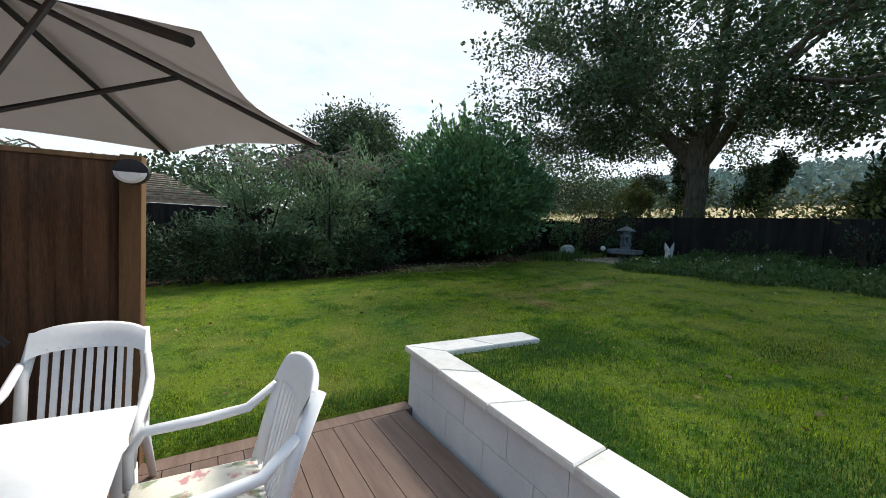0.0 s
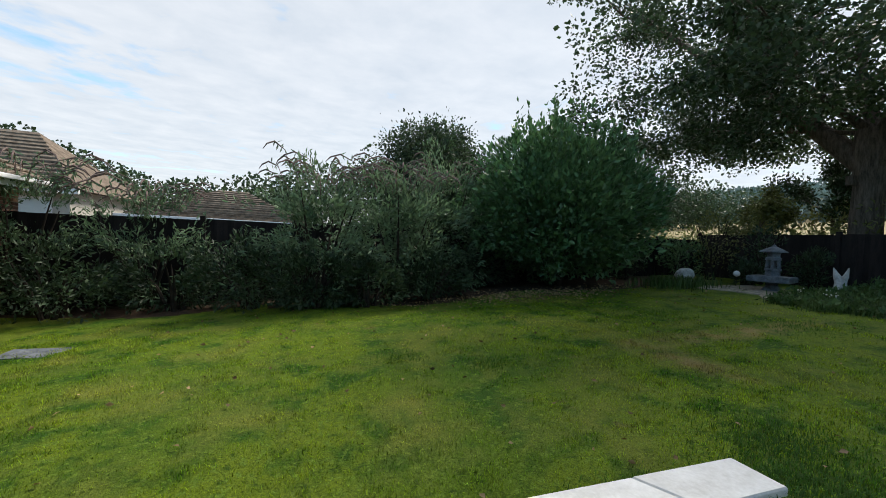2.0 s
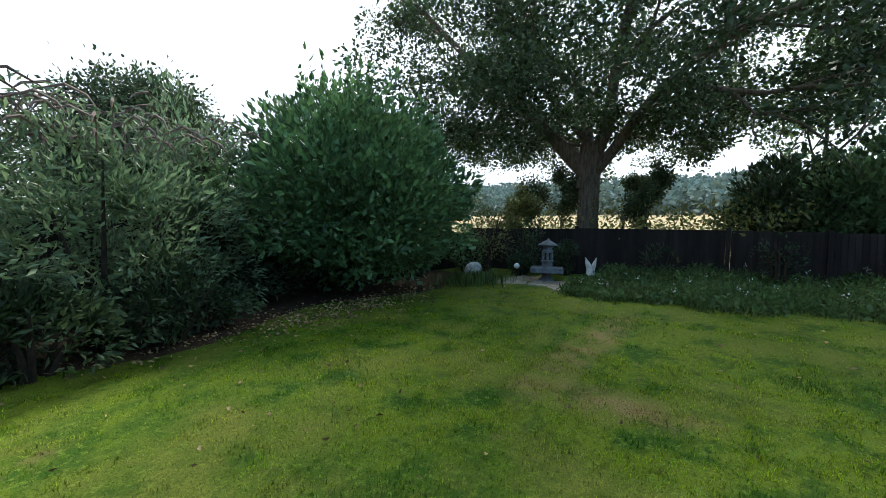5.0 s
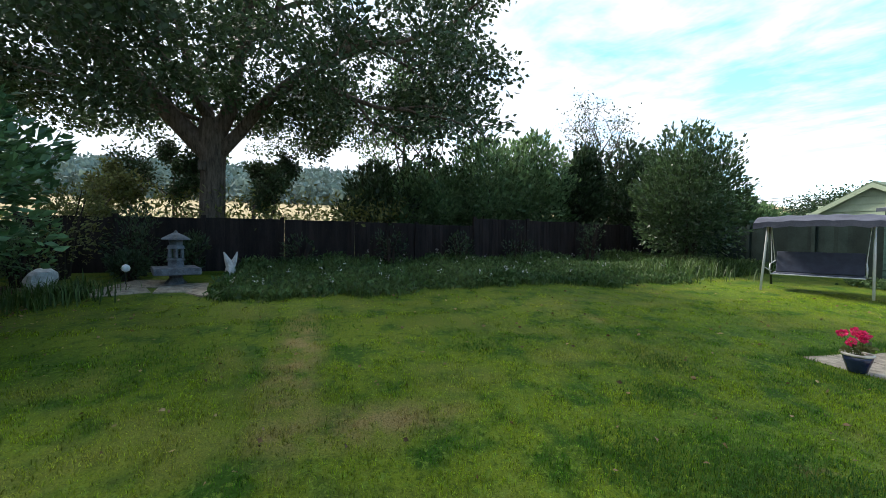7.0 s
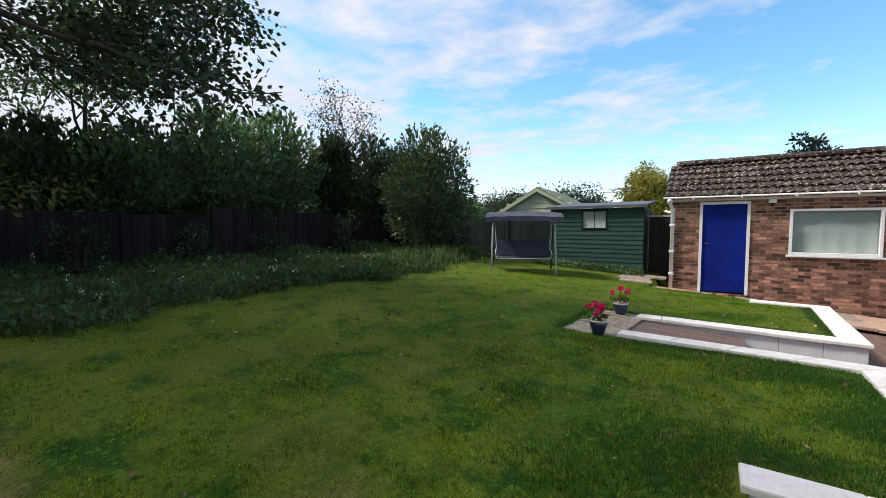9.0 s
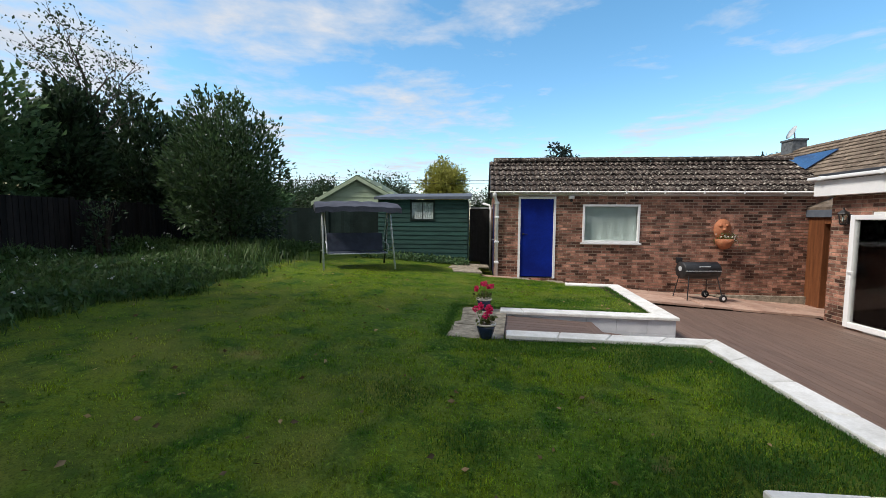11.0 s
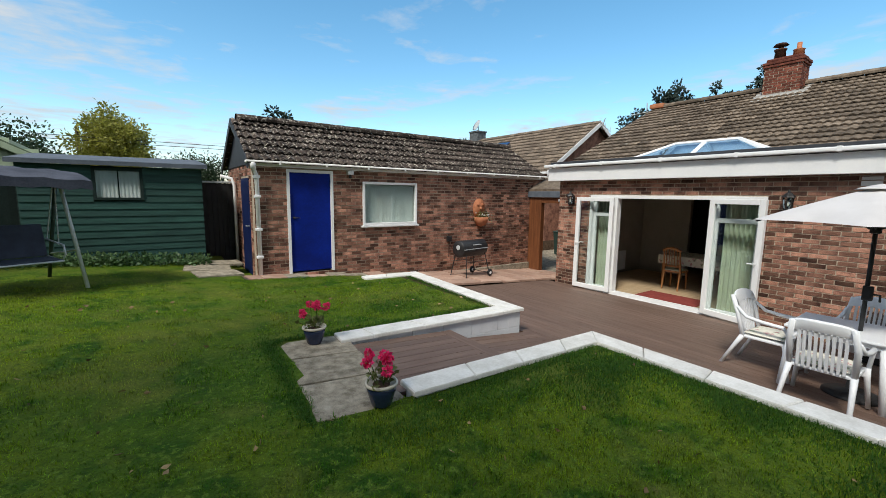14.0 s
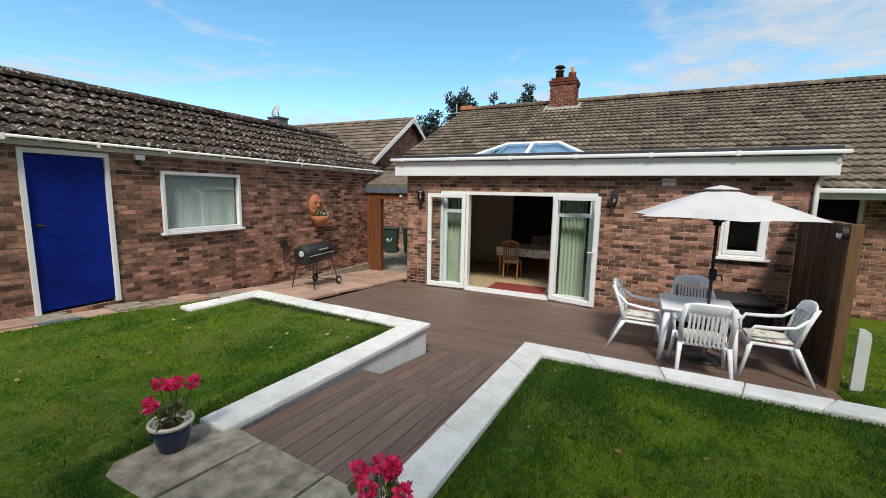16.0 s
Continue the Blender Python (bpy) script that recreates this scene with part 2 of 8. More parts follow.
M = dict(
    brick=material("brick", (0.1, 0.046, 0.035), (0.37, 0.19, 0.133), 5, 0.85, 0.5, 80, vary="object", amount=0.75, spec=0.2, stain=((0.09, 0.055, 0.05), 5, 0.69)),
    brick_joined=material("brick_joined", (0.1, 0.046, 0.035), (0.37, 0.19, 0.133), 5, 0.85, 0.5, 80, vary="island", amount=0.75, spec=0.2, stain=((0.09, 0.055, 0.05), 5, 0.69)),
    mortar=material("mortar", (0.3, 0.24, 0.18), (0.5, 0.42, 0.33), 7, 0.95, 0.4, 90, spec=0.1),
    tile=material("roof_tile", (0.08, 0.06, 0.045), (0.235, 0.185, 0.14), 5, 0.9, 0.6, 50, vary="object", amount=0.4, spec=0.2, stain=((0.42, 0.4, 0.34), 5, 0.64)),
    tile_dark=material("mossy_tile", (0.012, 0.01, 0.01), (0.085, 0.065, 0.055), 9, 0.95, 0.8, 40, vary="object", amount=0.6, spec=0.15, stain=((0.52, 0.47, 0.4), 13, 0.54)),
    tile_joined=material("roof_tile_joined", (0.08, 0.06, 0.045), (0.235, 0.185, 0.14), 5, 0.9, 0.6, 50, vary="island", amount=0.4, spec=0.2, stain=((0.42, 0.4, 0.34), 2.2, 0.64)),
    tile_dark_joined=material("mossy_tile_joined", (0.012, 0.01, 0.01), (0.085, 0.065, 0.055), 9, 0.95, 0.8, 40, vary="island", amount=0.6, spec=0.15, stain=((0.52, 0.47, 0.4), 13, 0.54)),
    upvc=material("white_upvc", (0.74, 0.75, 0.76), (0.82, 0.82, 0.82), 2, 0.35, 0.02, 30),
    coping=material("limestone_coping", (0.58, 0.56, 0.52), (0.76, 0.745, 0.715), 5, 0.8, 0.2, 45, vary="object", amount=0.06, spec=0.2, stain=((0.5, 0.43, 0.35), 4, 0.68)),
    render=material("painted_block", (0.56, 0.57, 0.6), (0.68, 0.69, 0.71), 3, 0.8, 0.25, 70, spec=0.2),
    deck=material("composite_deck", (0.115, 0.07, 0.053), (0.18, 0.12, 0.092), 3, 0.6, 0.2, 60, vary="object", amount=0.12, stretch=(6, 0.6, 1)),
    deck_long=material("composite_deck_long", (0.115, 0.07, 0.053), (0.18, 0.12, 0.092), 3, 0.6, 0.2, 60, vary="object", amount=0.12, stretch=(0.6, 6, 1)),
    brick_red=material("chimney_brick", (0.09, 0.028, 0.02), (0.22, 0.075, 0.05), 6, 0.85, 0.5, 80, vary="object", amount=0.4, spec=0.2),
    brick_red_joined=material("chimney_brick_joined", (0.09, 0.028, 0.02), (0.22, 0.075, 0.05), 6, 0.85, 0.5, 80, vary="island", amount=0.4, spec=0.2),
    slab=material("concrete_slab", (0.13, 0.11, 0.08), (0.4, 0.35, 0.275), 9, 0.9, 0.7, 150, vary="object", amount=0.12, spec=0.15, stain=((0.17, 0.15, 0.11), 2.5, 0.7)),
    pink_slab=material("pink_paving", (0.33, 0.2, 0.15), (0.46, 0.32, 0.25), 3, 0.9, 0.3, 60, vary="object", amount=0.15, spec=0.15),
    timber=material("fence_timber", (0.032, 0.017, 0.01), (0.1, 0.053, 0.029), 3, 0.85, 0.5, 40, vary="object", amount=0.42, stretch=(5, 5, 0.5), spec=0.2),
    post=material("post_timber", (0.1, 0.057, 0.029), (0.2, 0.113, 0.057), 3, 0.8, 0.3, 40, stretch=(6, 6, 0.5), spec=0.2),
    dark_fence=material("dark_fence", (0.011, 0.009, 0.009), (0.028, 0.022, 0.02), 2, 0.9, 0.3, 30, vary="island", amount=0.3, stretch=(4, 4, 0.5), spec=0.15),
    green_fence=material("green_fence", (0.008, 0.018, 0.017), (0.02, 0.036, 0.032), 2, 0.85, 0.3, 30, vary="island", amount=0.25, spec=0.2),
    orange_wood=material("orange_timber", (0.1, 0.034, 0.013), (0.21, 0.078, 0.03), 3, 0.55, 0.2, 30, stretch=(6, 6, 0.5)),
    shed=material("green_shed_board", (0.006, 0.034, 0.03), (0.02, 0.076, 0.062), 3, 0.7, 0.3, 40, vary="object", amount=0.18, stretch=(0.6, 5, 5)),
    felt=material("roofing_felt", (0.07, 0.085, 0.11), (0.12, 0.14, 0.17), 4, 0.9, 0.4, 80),
    pale_green=material("pale_green_board", (0.32, 0.4, 0.27), (0.42, 0.5, 0.35), 3, 0.7, 0.15, 30),
    green_felt=material("green_felt", (0.1, 0.14, 0.09), (0.15, 0.19, 0.13), 5, 0.9, 0.3, 60),
    blue=material("blue_door_paint", (0.001, 0.01, 0.14), (0.001, 0.018, 0.24), 2, 0.6, 0.08, 25, spec=0.15),
    # shaded copy of the blue door paint, for the garage's side door
    shaded_blue=material("shaded_blue_paint", (0.004, 0.01, 0.05), (0.008, 0.018, 0.08), 2, 0.6, 0.08, 25, spec=0.15),
    plastic=material("white_plastic", (0.74, 0.76, 0.8), (0.82, 0.84, 0.87), 3, 0.38, 0.02, 40),
    canvas=material("cream_canvas", (0.52, 0.5, 0.5), (0.6, 0.58, 0.58), 3, 0.9, 0.1, 200),
    black=material("black_metal", (0.012, 0.012, 0.013), (0.03, 0.03, 0.032), 6, 0.45, 0.08, 60),
    black_plastic=material("black_plastic", (0.01, 0.01, 0.011), (0.025, 0.025, 0.027), 6, 0.6, 0.1, 60),
    steel=material("grey_steel", (0.42, 0.46, 0.48), (0.56, 0.59, 0.6), 5, 0.4, 0.05, 60, metal=0.1),
    green_steel=material("green_steel", (0.018, 0.035, 0.028), (0.035, 0.06, 0.05), 5, 0.45, 0.05, 60),
    navy_cloth=material("dark_mesh_cloth", (0.025, 0.032, 0.055), (0.045, 0.058, 0.09), 6, 0.7, 0.2, 150),
    grey_cloth=material("grey_canopy", (0.03, 0.034, 0.05), (0.075, 0.08, 0.105), 3, 0.85, 0.2, 60),
    pot=material("blue_glaze", (0.01, 0.018, 0.05), (0.02, 0.035, 0.09), 4, 0.15, 0.03, 40, spec=0.6),
    glaze=material("cream_glaze", (0.48, 0.44, 0.36), (0.62, 0.58, 0.5), 6, 0.25, 0.03, 40),
    terracotta=material("terracotta", (0.36, 0.12, 0.055), (0.48, 0.2, 0.1), 6, 0.8, 0.2, 60),
    soil=material("soil", (0.03, 0.02, 0.013), (0.075, 0.05, 0.033), 8, 0.95, 0.8, 60, spec=0.1),
    bark=material("oak_bark", (0.045, 0.037, 0.029), (0.15, 0.125, 0.1), 5, 0.95, 0.9, 25, stretch=(3, 3, 0.6), spec=0.1),
    twig=material("dark_twig", (0.018, 0.014, 0.011), (0.05, 0.04, 0.03), 6, 0.9, 0.3, 40, spec=0.1),
    stone=material("weathered_stone", (0.06, 0.068, 0.075), (0.18, 0.195, 0.21), 6, 0.9, 0.5, 50, spec=0.15),
    pale_rock=material("pale_rock", (0.3, 0.29, 0.27), (0.6, 0.58, 0.54), 8, 0.95, 0.6, 40, spec=0.1),
    oak=leaf_material("oak_leaf", (0.024, 0.048, 0.022), (0.05, 0.088, 0.036), 0.32),
    laurel=leaf_material("laurel_leaf", (0.036, 0.092, 0.038), (0.115, 0.225, 0.085), 0.32, 0.33),
    buddleia=leaf_material("buddleia_leaf", (0.05, 0.1, 0.045), (0.2, 0.29, 0.16), 0.4, 0.5),
    shrub=leaf_material("shrub_leaf", (0.015, 0.032, 0.015), (0.058, 0.098, 0.044), 0.35),
    corner=leaf_material("corner_leaf", (0.03, 0.06, 0.026), (0.085, 0.14, 0.055), 0.35, 0.35),
    hedge=leaf_material("hedge_leaf", (0.062, 0.125, 0.052), (0.15, 0.24, 0.1), 0.45),
    olive=leaf_material("olive_leaf", (0.09, 0.11, 0.03), (0.18, 0.19, 0.06), 0.35),
    spruce=leaf_material("conifer_leaf", (0.018, 0.034, 0.03), (0.045, 0.07, 0.055), 0.15),
    golden=leaf_material("golden_leaf", (0.2, 0.21, 0.035), (0.36, 0.35, 0.07), 0.35),
    meadow=leaf_material("meadow_blade", (0.036, 0.085, 0.016), (0.095, 0.148, 0.042), 0.35, 0.6),
    weed=leaf_material("weed_leaf", (0.03, 0.078, 0.02), (0.095, 0.16, 0.05), 0.4, 0.6),
    tuft=leaf_material("tuft_blade", (0.03, 0.1, 0.008), (0.06, 0.15, 0.014), 0.5, 0.7),
    spike=leaf_material("seed_spike", (0.1, 0.07, 0.06), (0.2, 0.14, 0.12), 0.1, 0.8),
    pink=leaf_material("geranium_petal", (0.7, 0.015, 0.12), (0.88, 0.06, 0.22), 0.3, 0.5, 0.2),
    white_petal=leaf_material("white_petal", (0.6, 0.6, 0.58), (0.75, 0.75, 0.72), 0.3, 0.6, 0.1),
    litter=leaf_material("fallen_leaf", (0.1, 0.055, 0.024), (0.34, 0.24, 0.12), 0.1, 0.7, 0.7),
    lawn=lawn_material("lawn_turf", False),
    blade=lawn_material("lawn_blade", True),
    field=material("stubble_field", (0.27, 0.22, 0.12), (0.38, 0.32, 0.19), 0.1, 0.95, 0.1, 3, spec=0.05),
    # pale blue-green leaves carry the haze of distance in their colour
    hill=leaf_material("far_wood_hazed", (0.11, 0.165, 0.15), (0.17, 0.23, 0.205), 0.1, 0.9, 0.3),
    plaster=material("cream_plaster", (0.42, 0.4, 0.35), (0.5, 0.48, 0.43), 2, 0.9, 0.05, 30),
    # near black: the dimness deep inside the rooms is put into this colour
    dim_wall=material("dim_wall", (0.03, 0.03, 0.033), (0.05, 0.05, 0.053), 2, 0.8, 0.05, 30),
    oak_floor=material("laminate_floor", (0.42, 0.3, 0.18), (0.55, 0.42, 0.27), 2, 0.45, 0.03, 25, stretch=(1, 6, 1)),
    red_mat=material("red_mat", (0.18, 0.03, 0.025), (0.26, 0.05, 0.04), 8, 0.95, 0.4, 150),
    pine=material("pine_furniture", (0.28, 0.11, 0.036), (0.42, 0.2, 0.075), 3, 0.5, 0.08, 25, stretch=(5, 5, 0.6)),
    curtain=material("cream_curtain", (0.5, 0.52, 0.38), (0.6, 0.62, 0.48), 3, 0.9, 0.1, 90),
    # lightened so the net also carries the pale reflection on the garage pane
    net=material("net_curtain", (0.6, 0.65, 0.62), (0.68, 0.72, 0.69), 2, 0.9, 0.05, 90),
    lead=material("lead_flashing", (0.3, 0.29, 0.27), (0.42, 0.41, 0.39), 4, 0.7, 0.2, 50),
    roof_dark=material("dark_roof_edge", (0.02, 0.022, 0.028), (0.04, 0.043, 0.05), 3, 0.6, 0.1, 40),
    solar=material("solar_panel", (0.02, 0.05, 0.13), (0.035, 0.08, 0.2), 3, 0.12, 0, 20, spec=0.7),
    chalk=material("pale_board", (0.5, 0.52, 0.5), (0.62, 0.63, 0.61), 3, 0.7, 0.1, 40),
    glass=glass_material("window_glass"),
    blue_glass=glass_material("roof_glass", (0.35, 0.6, 0.85)),
)


def cushion_material():
    m = material("floral_cushion", (0.62, 0.6, 0.52), (0.72, 0.7, 0.62), 6, 0.9, 0.1, 90)
    t = m.node_tree
    p = t.nodes["Principled BSDF"]
    tc = t.nodes.new("ShaderNodeTexCoord")
    base = p.inputs["Base Color"].links[0].from_socket
    for scale, color, cut in ((11, (0.42, 0.13, 0.17), 0.22), (9, (0.14, 0.2, 0.1), 0.19)):
        v = node(t, "ShaderNodeTexVoronoi", Scale=scale, Randomness=1.0)
        off = node(t, "ShaderNodeMapping", Location=(scale, 3, 1))
        t.links.new(tc.outputs["Object"], off.inputs[0])
        nz = node(t, "ShaderNodeTexNoise", Scale=25.0)
        t.links.new(off.outputs[0], nz.inputs["Vector"])
        mixv = node(t, "ShaderNodeMixRGB", Fac=0.08)
        t.links.new(off.outputs[0], mixv.inputs["Color1"])
        t.links.new(nz.outputs["Color"], mixv.inputs["Color2"])
        t.links.new(mixv.outputs[0], v.inputs["Vector"])
        r = t.nodes.new("ShaderNodeMapRange")
        r.inputs["From Min"].default_value, r.inputs["From Max"].default_value = cut * 1.6, cut
        r.inputs["To Max"].default_value = 0.75
        t.links.new(v.outputs["Distance"], r.inputs["Value"])
        mx = node(t, "ShaderNodeMixRGB", Color2=(*color, 1))
        t.links.new(r.outputs[0], mx.inputs["Fac"])
        t.links.new(base, mx.inputs["Color1"])
        base = mx.outputs[0]
    t.links.new(base, p.inputs["Base Color"])
    return m


M["cushion"] = cushion_material()

# ---------------------------------------------------------------- mesh tools


class Shape:
    """Collects vertices and faces for one mesh."""

    def __init__(self):
        self.v, self.f = [], []

    def add(self, verts, faces, m=None):
        k = len(self.v)
        self.v += [tuple(m @ Vector(p)) for p in verts] if m else [tuple(p) for p in verts]
        self.f += [tuple(i + k for i in f) for f in faces]
        return self

    def box(self, lo, hi, b=0.0, m=None):
        """A box between two corners; b chamfers its edges."""
        x0, y0, z0 = lo
        x1, y1, z1 = hi
        if not b:
            vs = [(x, y, z) for x in (x0, x1) for y in (y0, y1) for z in (z0, z1)]
            return self.add(vs, [(0, 1, 3, 2), (4, 6, 7, 5), (0, 4, 5, 1), (2, 3, 7, 6), (0, 2, 6, 4), (1, 5, 7, 3)], m)
        bm = bmesh.new()
        bmesh.ops.create_cube(bm, size=1)
        for v in bm.verts:
            v.co = Vector((x0 + (v.co.x + 0.5) * (x1 - x0), y0 + (v.co.y + 0.5) * (y1 - y0), z0 + (v.co.z + 0.5) * (z1 - z0)))
        bmesh.ops.bevel(bm, geom=bm.edges[:], offset=b, segments=2, affect="EDGES", profile=0.6)
        bm.verts.index_update()
        self.add([v.co.copy() for v in bm.verts], [[v.index for v in f.verts] for f in bm.faces], m)
        bm.free()
        return self

    def tube(self, pts, r, seg=8, cap=True):
        """A round tube along points; r is one radius or one for each point."""
        pts = [Vector(p) for p in pts]
        rs = r if isinstance(r, (list, tuple)) else [r] * len(pts)
        k = len(self.v)
        side = None
        for i, p in enumerate(pts):
            d = (pts[min(i + 1, len(pts) - 1)] - pts[max(i - 1, 0)]).normalized()
            if side is None:
                side = d.cross(Vector((0, 0, 1)) if abs(d.z) < 0.9 else Vector((1, 0, 0))).normalized()
            side = (side - d * side.dot(d)).normalized()
            up = d.cross(side)
            for j in range(seg):
                a = 2 * math.pi * j / seg
                self.v.append(tuple(p + (side * math.cos(a) + up * math.sin(a)) * rs[i]))
        for i in range(len(pts) - 1):
            for j in range(seg):
                a, b = k + i * seg + j, k + i * seg + (j + 1) % seg
                self.f.append((a, b, b + seg, a + seg))
        if cap:
            self.f.append(tuple(k + j for j in reversed(range(seg))))
            self.f.append(tuple(k + (len(pts) - 1) * seg + j for j in range(seg)))
        return self

    def lathe(self, profile, seg=20, m=None):
        """Turns (radius, z) pairs round the z axis."""
        vs, fs = [], []
        for r, z in profile:
            vs += [(r * math.cos(2 * math.pi * j / seg), r * math.sin(2 * math.pi * j / seg), z) for j in range(seg)]
        for i in range(len(profile) - 1):
            for j in range(seg):
                a, b = i * seg + j, i * seg + (j + 1) % seg
                fs.append((a, b, b + seg, a + seg))
        fs.append(tuple(reversed(range(seg))))
        fs.append(tuple((len(profile) - 1) * seg + j for j in range(seg)))
        return self.add(vs, fs, m)

    def prism(self, outline, lo, hi, m=None):
        """Pushes an (x, z) outline along y from lo to hi."""
        n = len(outline)
        vs = [(x, lo, z) for x, z in outline] + [(x, hi, z) for x, z in outline]
        fs = [tuple(range(n)), tuple(reversed(range(n, 2 * n)))]
        fs += [(i, i + n, (i + 1) % n + n, (i + 1) % n) for i in range(n)]
        return self.add(vs, fs, m)

    def mesh(self, name, mat, smooth=False):
        me = bpy.data.meshes.new(name)
        me.from_pydata(self.v, [], self.f)
        me.update()
        if smooth:
            me.polygons.foreach_set("use_smooth", [True] * len(me.polygons))
        me.materials.append(mat)
        return me


def thing(name, label, category, at=(0, 0, 0), turn=0, group="", kind=""):
    ob = new(name)
    ob.matrix_world = pose(*at, 0, 0, turn)
    ob.empty_display_size = 0.1
    return tagged(ob, label, category, group, kind)


def part(name, shape, mat, parent, label="", smooth=False, m=None):
    ob = new(name, shape if isinstance(shape, bpy.types.Mesh) else shape.mesh(name, mat, smooth))
    if parent:
        ob.parent = parent
    if m:
        ob.matrix_basis = m
    return tagged(ob, label)


def solid(name, shape, mat, label="", category="", kind="structure", smooth=False, group=""):
    return tagged(part(name, shape, mat, None, "", smooth), label, category, group, kind)


def fast_mesh(name, verts, faces, mat):
    """A mesh from a vertex array and an array of equal polygons."""
    me = bpy.data.meshes.new(name)
    n, k = faces.shape
    me.vertices.add(len(verts))
    me.vertices.foreach_set("co", np.asarray(verts, dtype=np.float32).ravel())
    me.loops.add(n * k)
    me.loops.foreach_set("vertex_index", faces.astype(np.int32).ravel())
    me.polygons.add(n)
    me.polygons.foreach_set("loop_start", np.arange(0, n * k, k, dtype=np.int32))
    me.update(calc_edges=True)
    me.materials.append(mat)
    return me


RNG = np.random.default_rng(7)


def unit(a):
    return a / np.maximum(np.linalg.norm(a, axis=1, keepdims=True), 1e-9)


def leaf_mesh(name, pts, way, size, aspect, mat, fold=0.25, vary=0.35):
    """Folded diamond leaves at pts, pointing along way."""
    n = len(pts)
    d = unit(way)
    s = unit(np.cross(d, unit(RNG.normal(size=(n, 3)))))
    u = np.cross(s, d)
    ln = (size * (1 + vary * RNG.uniform(-1, 1, n)))[:, None]
    w = ln * aspect * 0.5
    v = np.empty((n, 4, 3))
    v[:, 0] = pts
    v[:, 1] = pts + d * ln * 0.45 + s * w + u * w * fold
    v[:, 2] = pts + d * ln - u * ln * 0.12
    v[:, 3] = pts + d * ln * 0.45 - s * w + u * w * fold
    i = np.arange(n)[:, None] * 4
    f = np.concatenate([i + np.array([[0, 1, 2]]), i + np.array([[0, 2, 3]])], axis=1).reshape(-1, 3)
    return fast_mesh(name, v.reshape(-1, 3), f, mat)


def blade_mesh(name, pts, height, width, mat, lean=0.5):
    """Grass blades: one bent strip of three triangles each."""
    n = len(pts)
    a = RNG.uniform(0, 2 * math.pi, n)
    out = np.stack([np.cos(a), np.sin(a), np.zeros(n)], 1)
    s = np.stack([-np.sin(a), np.cos(a), np.zeros(n)], 1) * (width * RNG.uniform(0.6, 1.3, n))[:, None] * 0.5
    h = (height * RNG.uniform(0.5, 1.3, n))[:, None] if np.isscalar(height) else (height * RNG.uniform(0.6, 1.3, n))[:, None]
    k = (lean * RNG.uniform(0.1, 1.0, n))[:, None]
    z = np.array([[0, 0, 1.0]])
    mid = pts + z * h * 0.6 + out * h * k * 0.3
    v = np.empty((n, 5, 3))
    v[:, 0], v[:, 1] = pts - s, pts + s
    v[:, 2], v[:, 3] = mid - s * 0.7, mid + s * 0.7
    v[:, 4] = pts + z * h * (1 - 0.35 * k) + out * h * k
    i = np.arange(n)[:, None] * 5
    f = np.concatenate([i + np.array([[0, 1, 3]]), i + np.array([[0, 3, 2]]), i + np.array([[2, 3, 4]])], axis=1).reshape(-1, 3)
    return fast_mesh(name, v.reshape(-1, 3), f, mat)


def lumpy(p, k, seed=0.0):
    """A cheap smooth wobble between about -1 and 1 by place."""
    x, y, z = p[:, 0] * k + seed, p[:, 1] * k + seed * 1.7, p[:, 2] * k + seed * 0.6
    return (np.sin(1.7 * x + 1.3 * np.sin(y)) + np.sin(1.9 * y + 1.1 * np.sin(z)) + np.sin(2.1 * z + 1.2 * np.sin(x))) / 3

# ---------------------------------------------------------------- ground


def deck_z(x, y=0.0):
    """The deck rises away from the house and falls a little to the north."""
    return -0.13 + 0.06 * (x + 2.4) - 0.023 * np.clip(y, 0, 4) * np.clip((x + 2.5) / 4.4, 0, 1)


def patio_z(x):
    return 0.07 + 0.075 * np.clip(x, -6, 6)


def path_south(x):
    return -1.04 - 0.069 * (x - 1.68)


def path_north(x):
    return 0.17 - 0.057 * (x - 1.84)


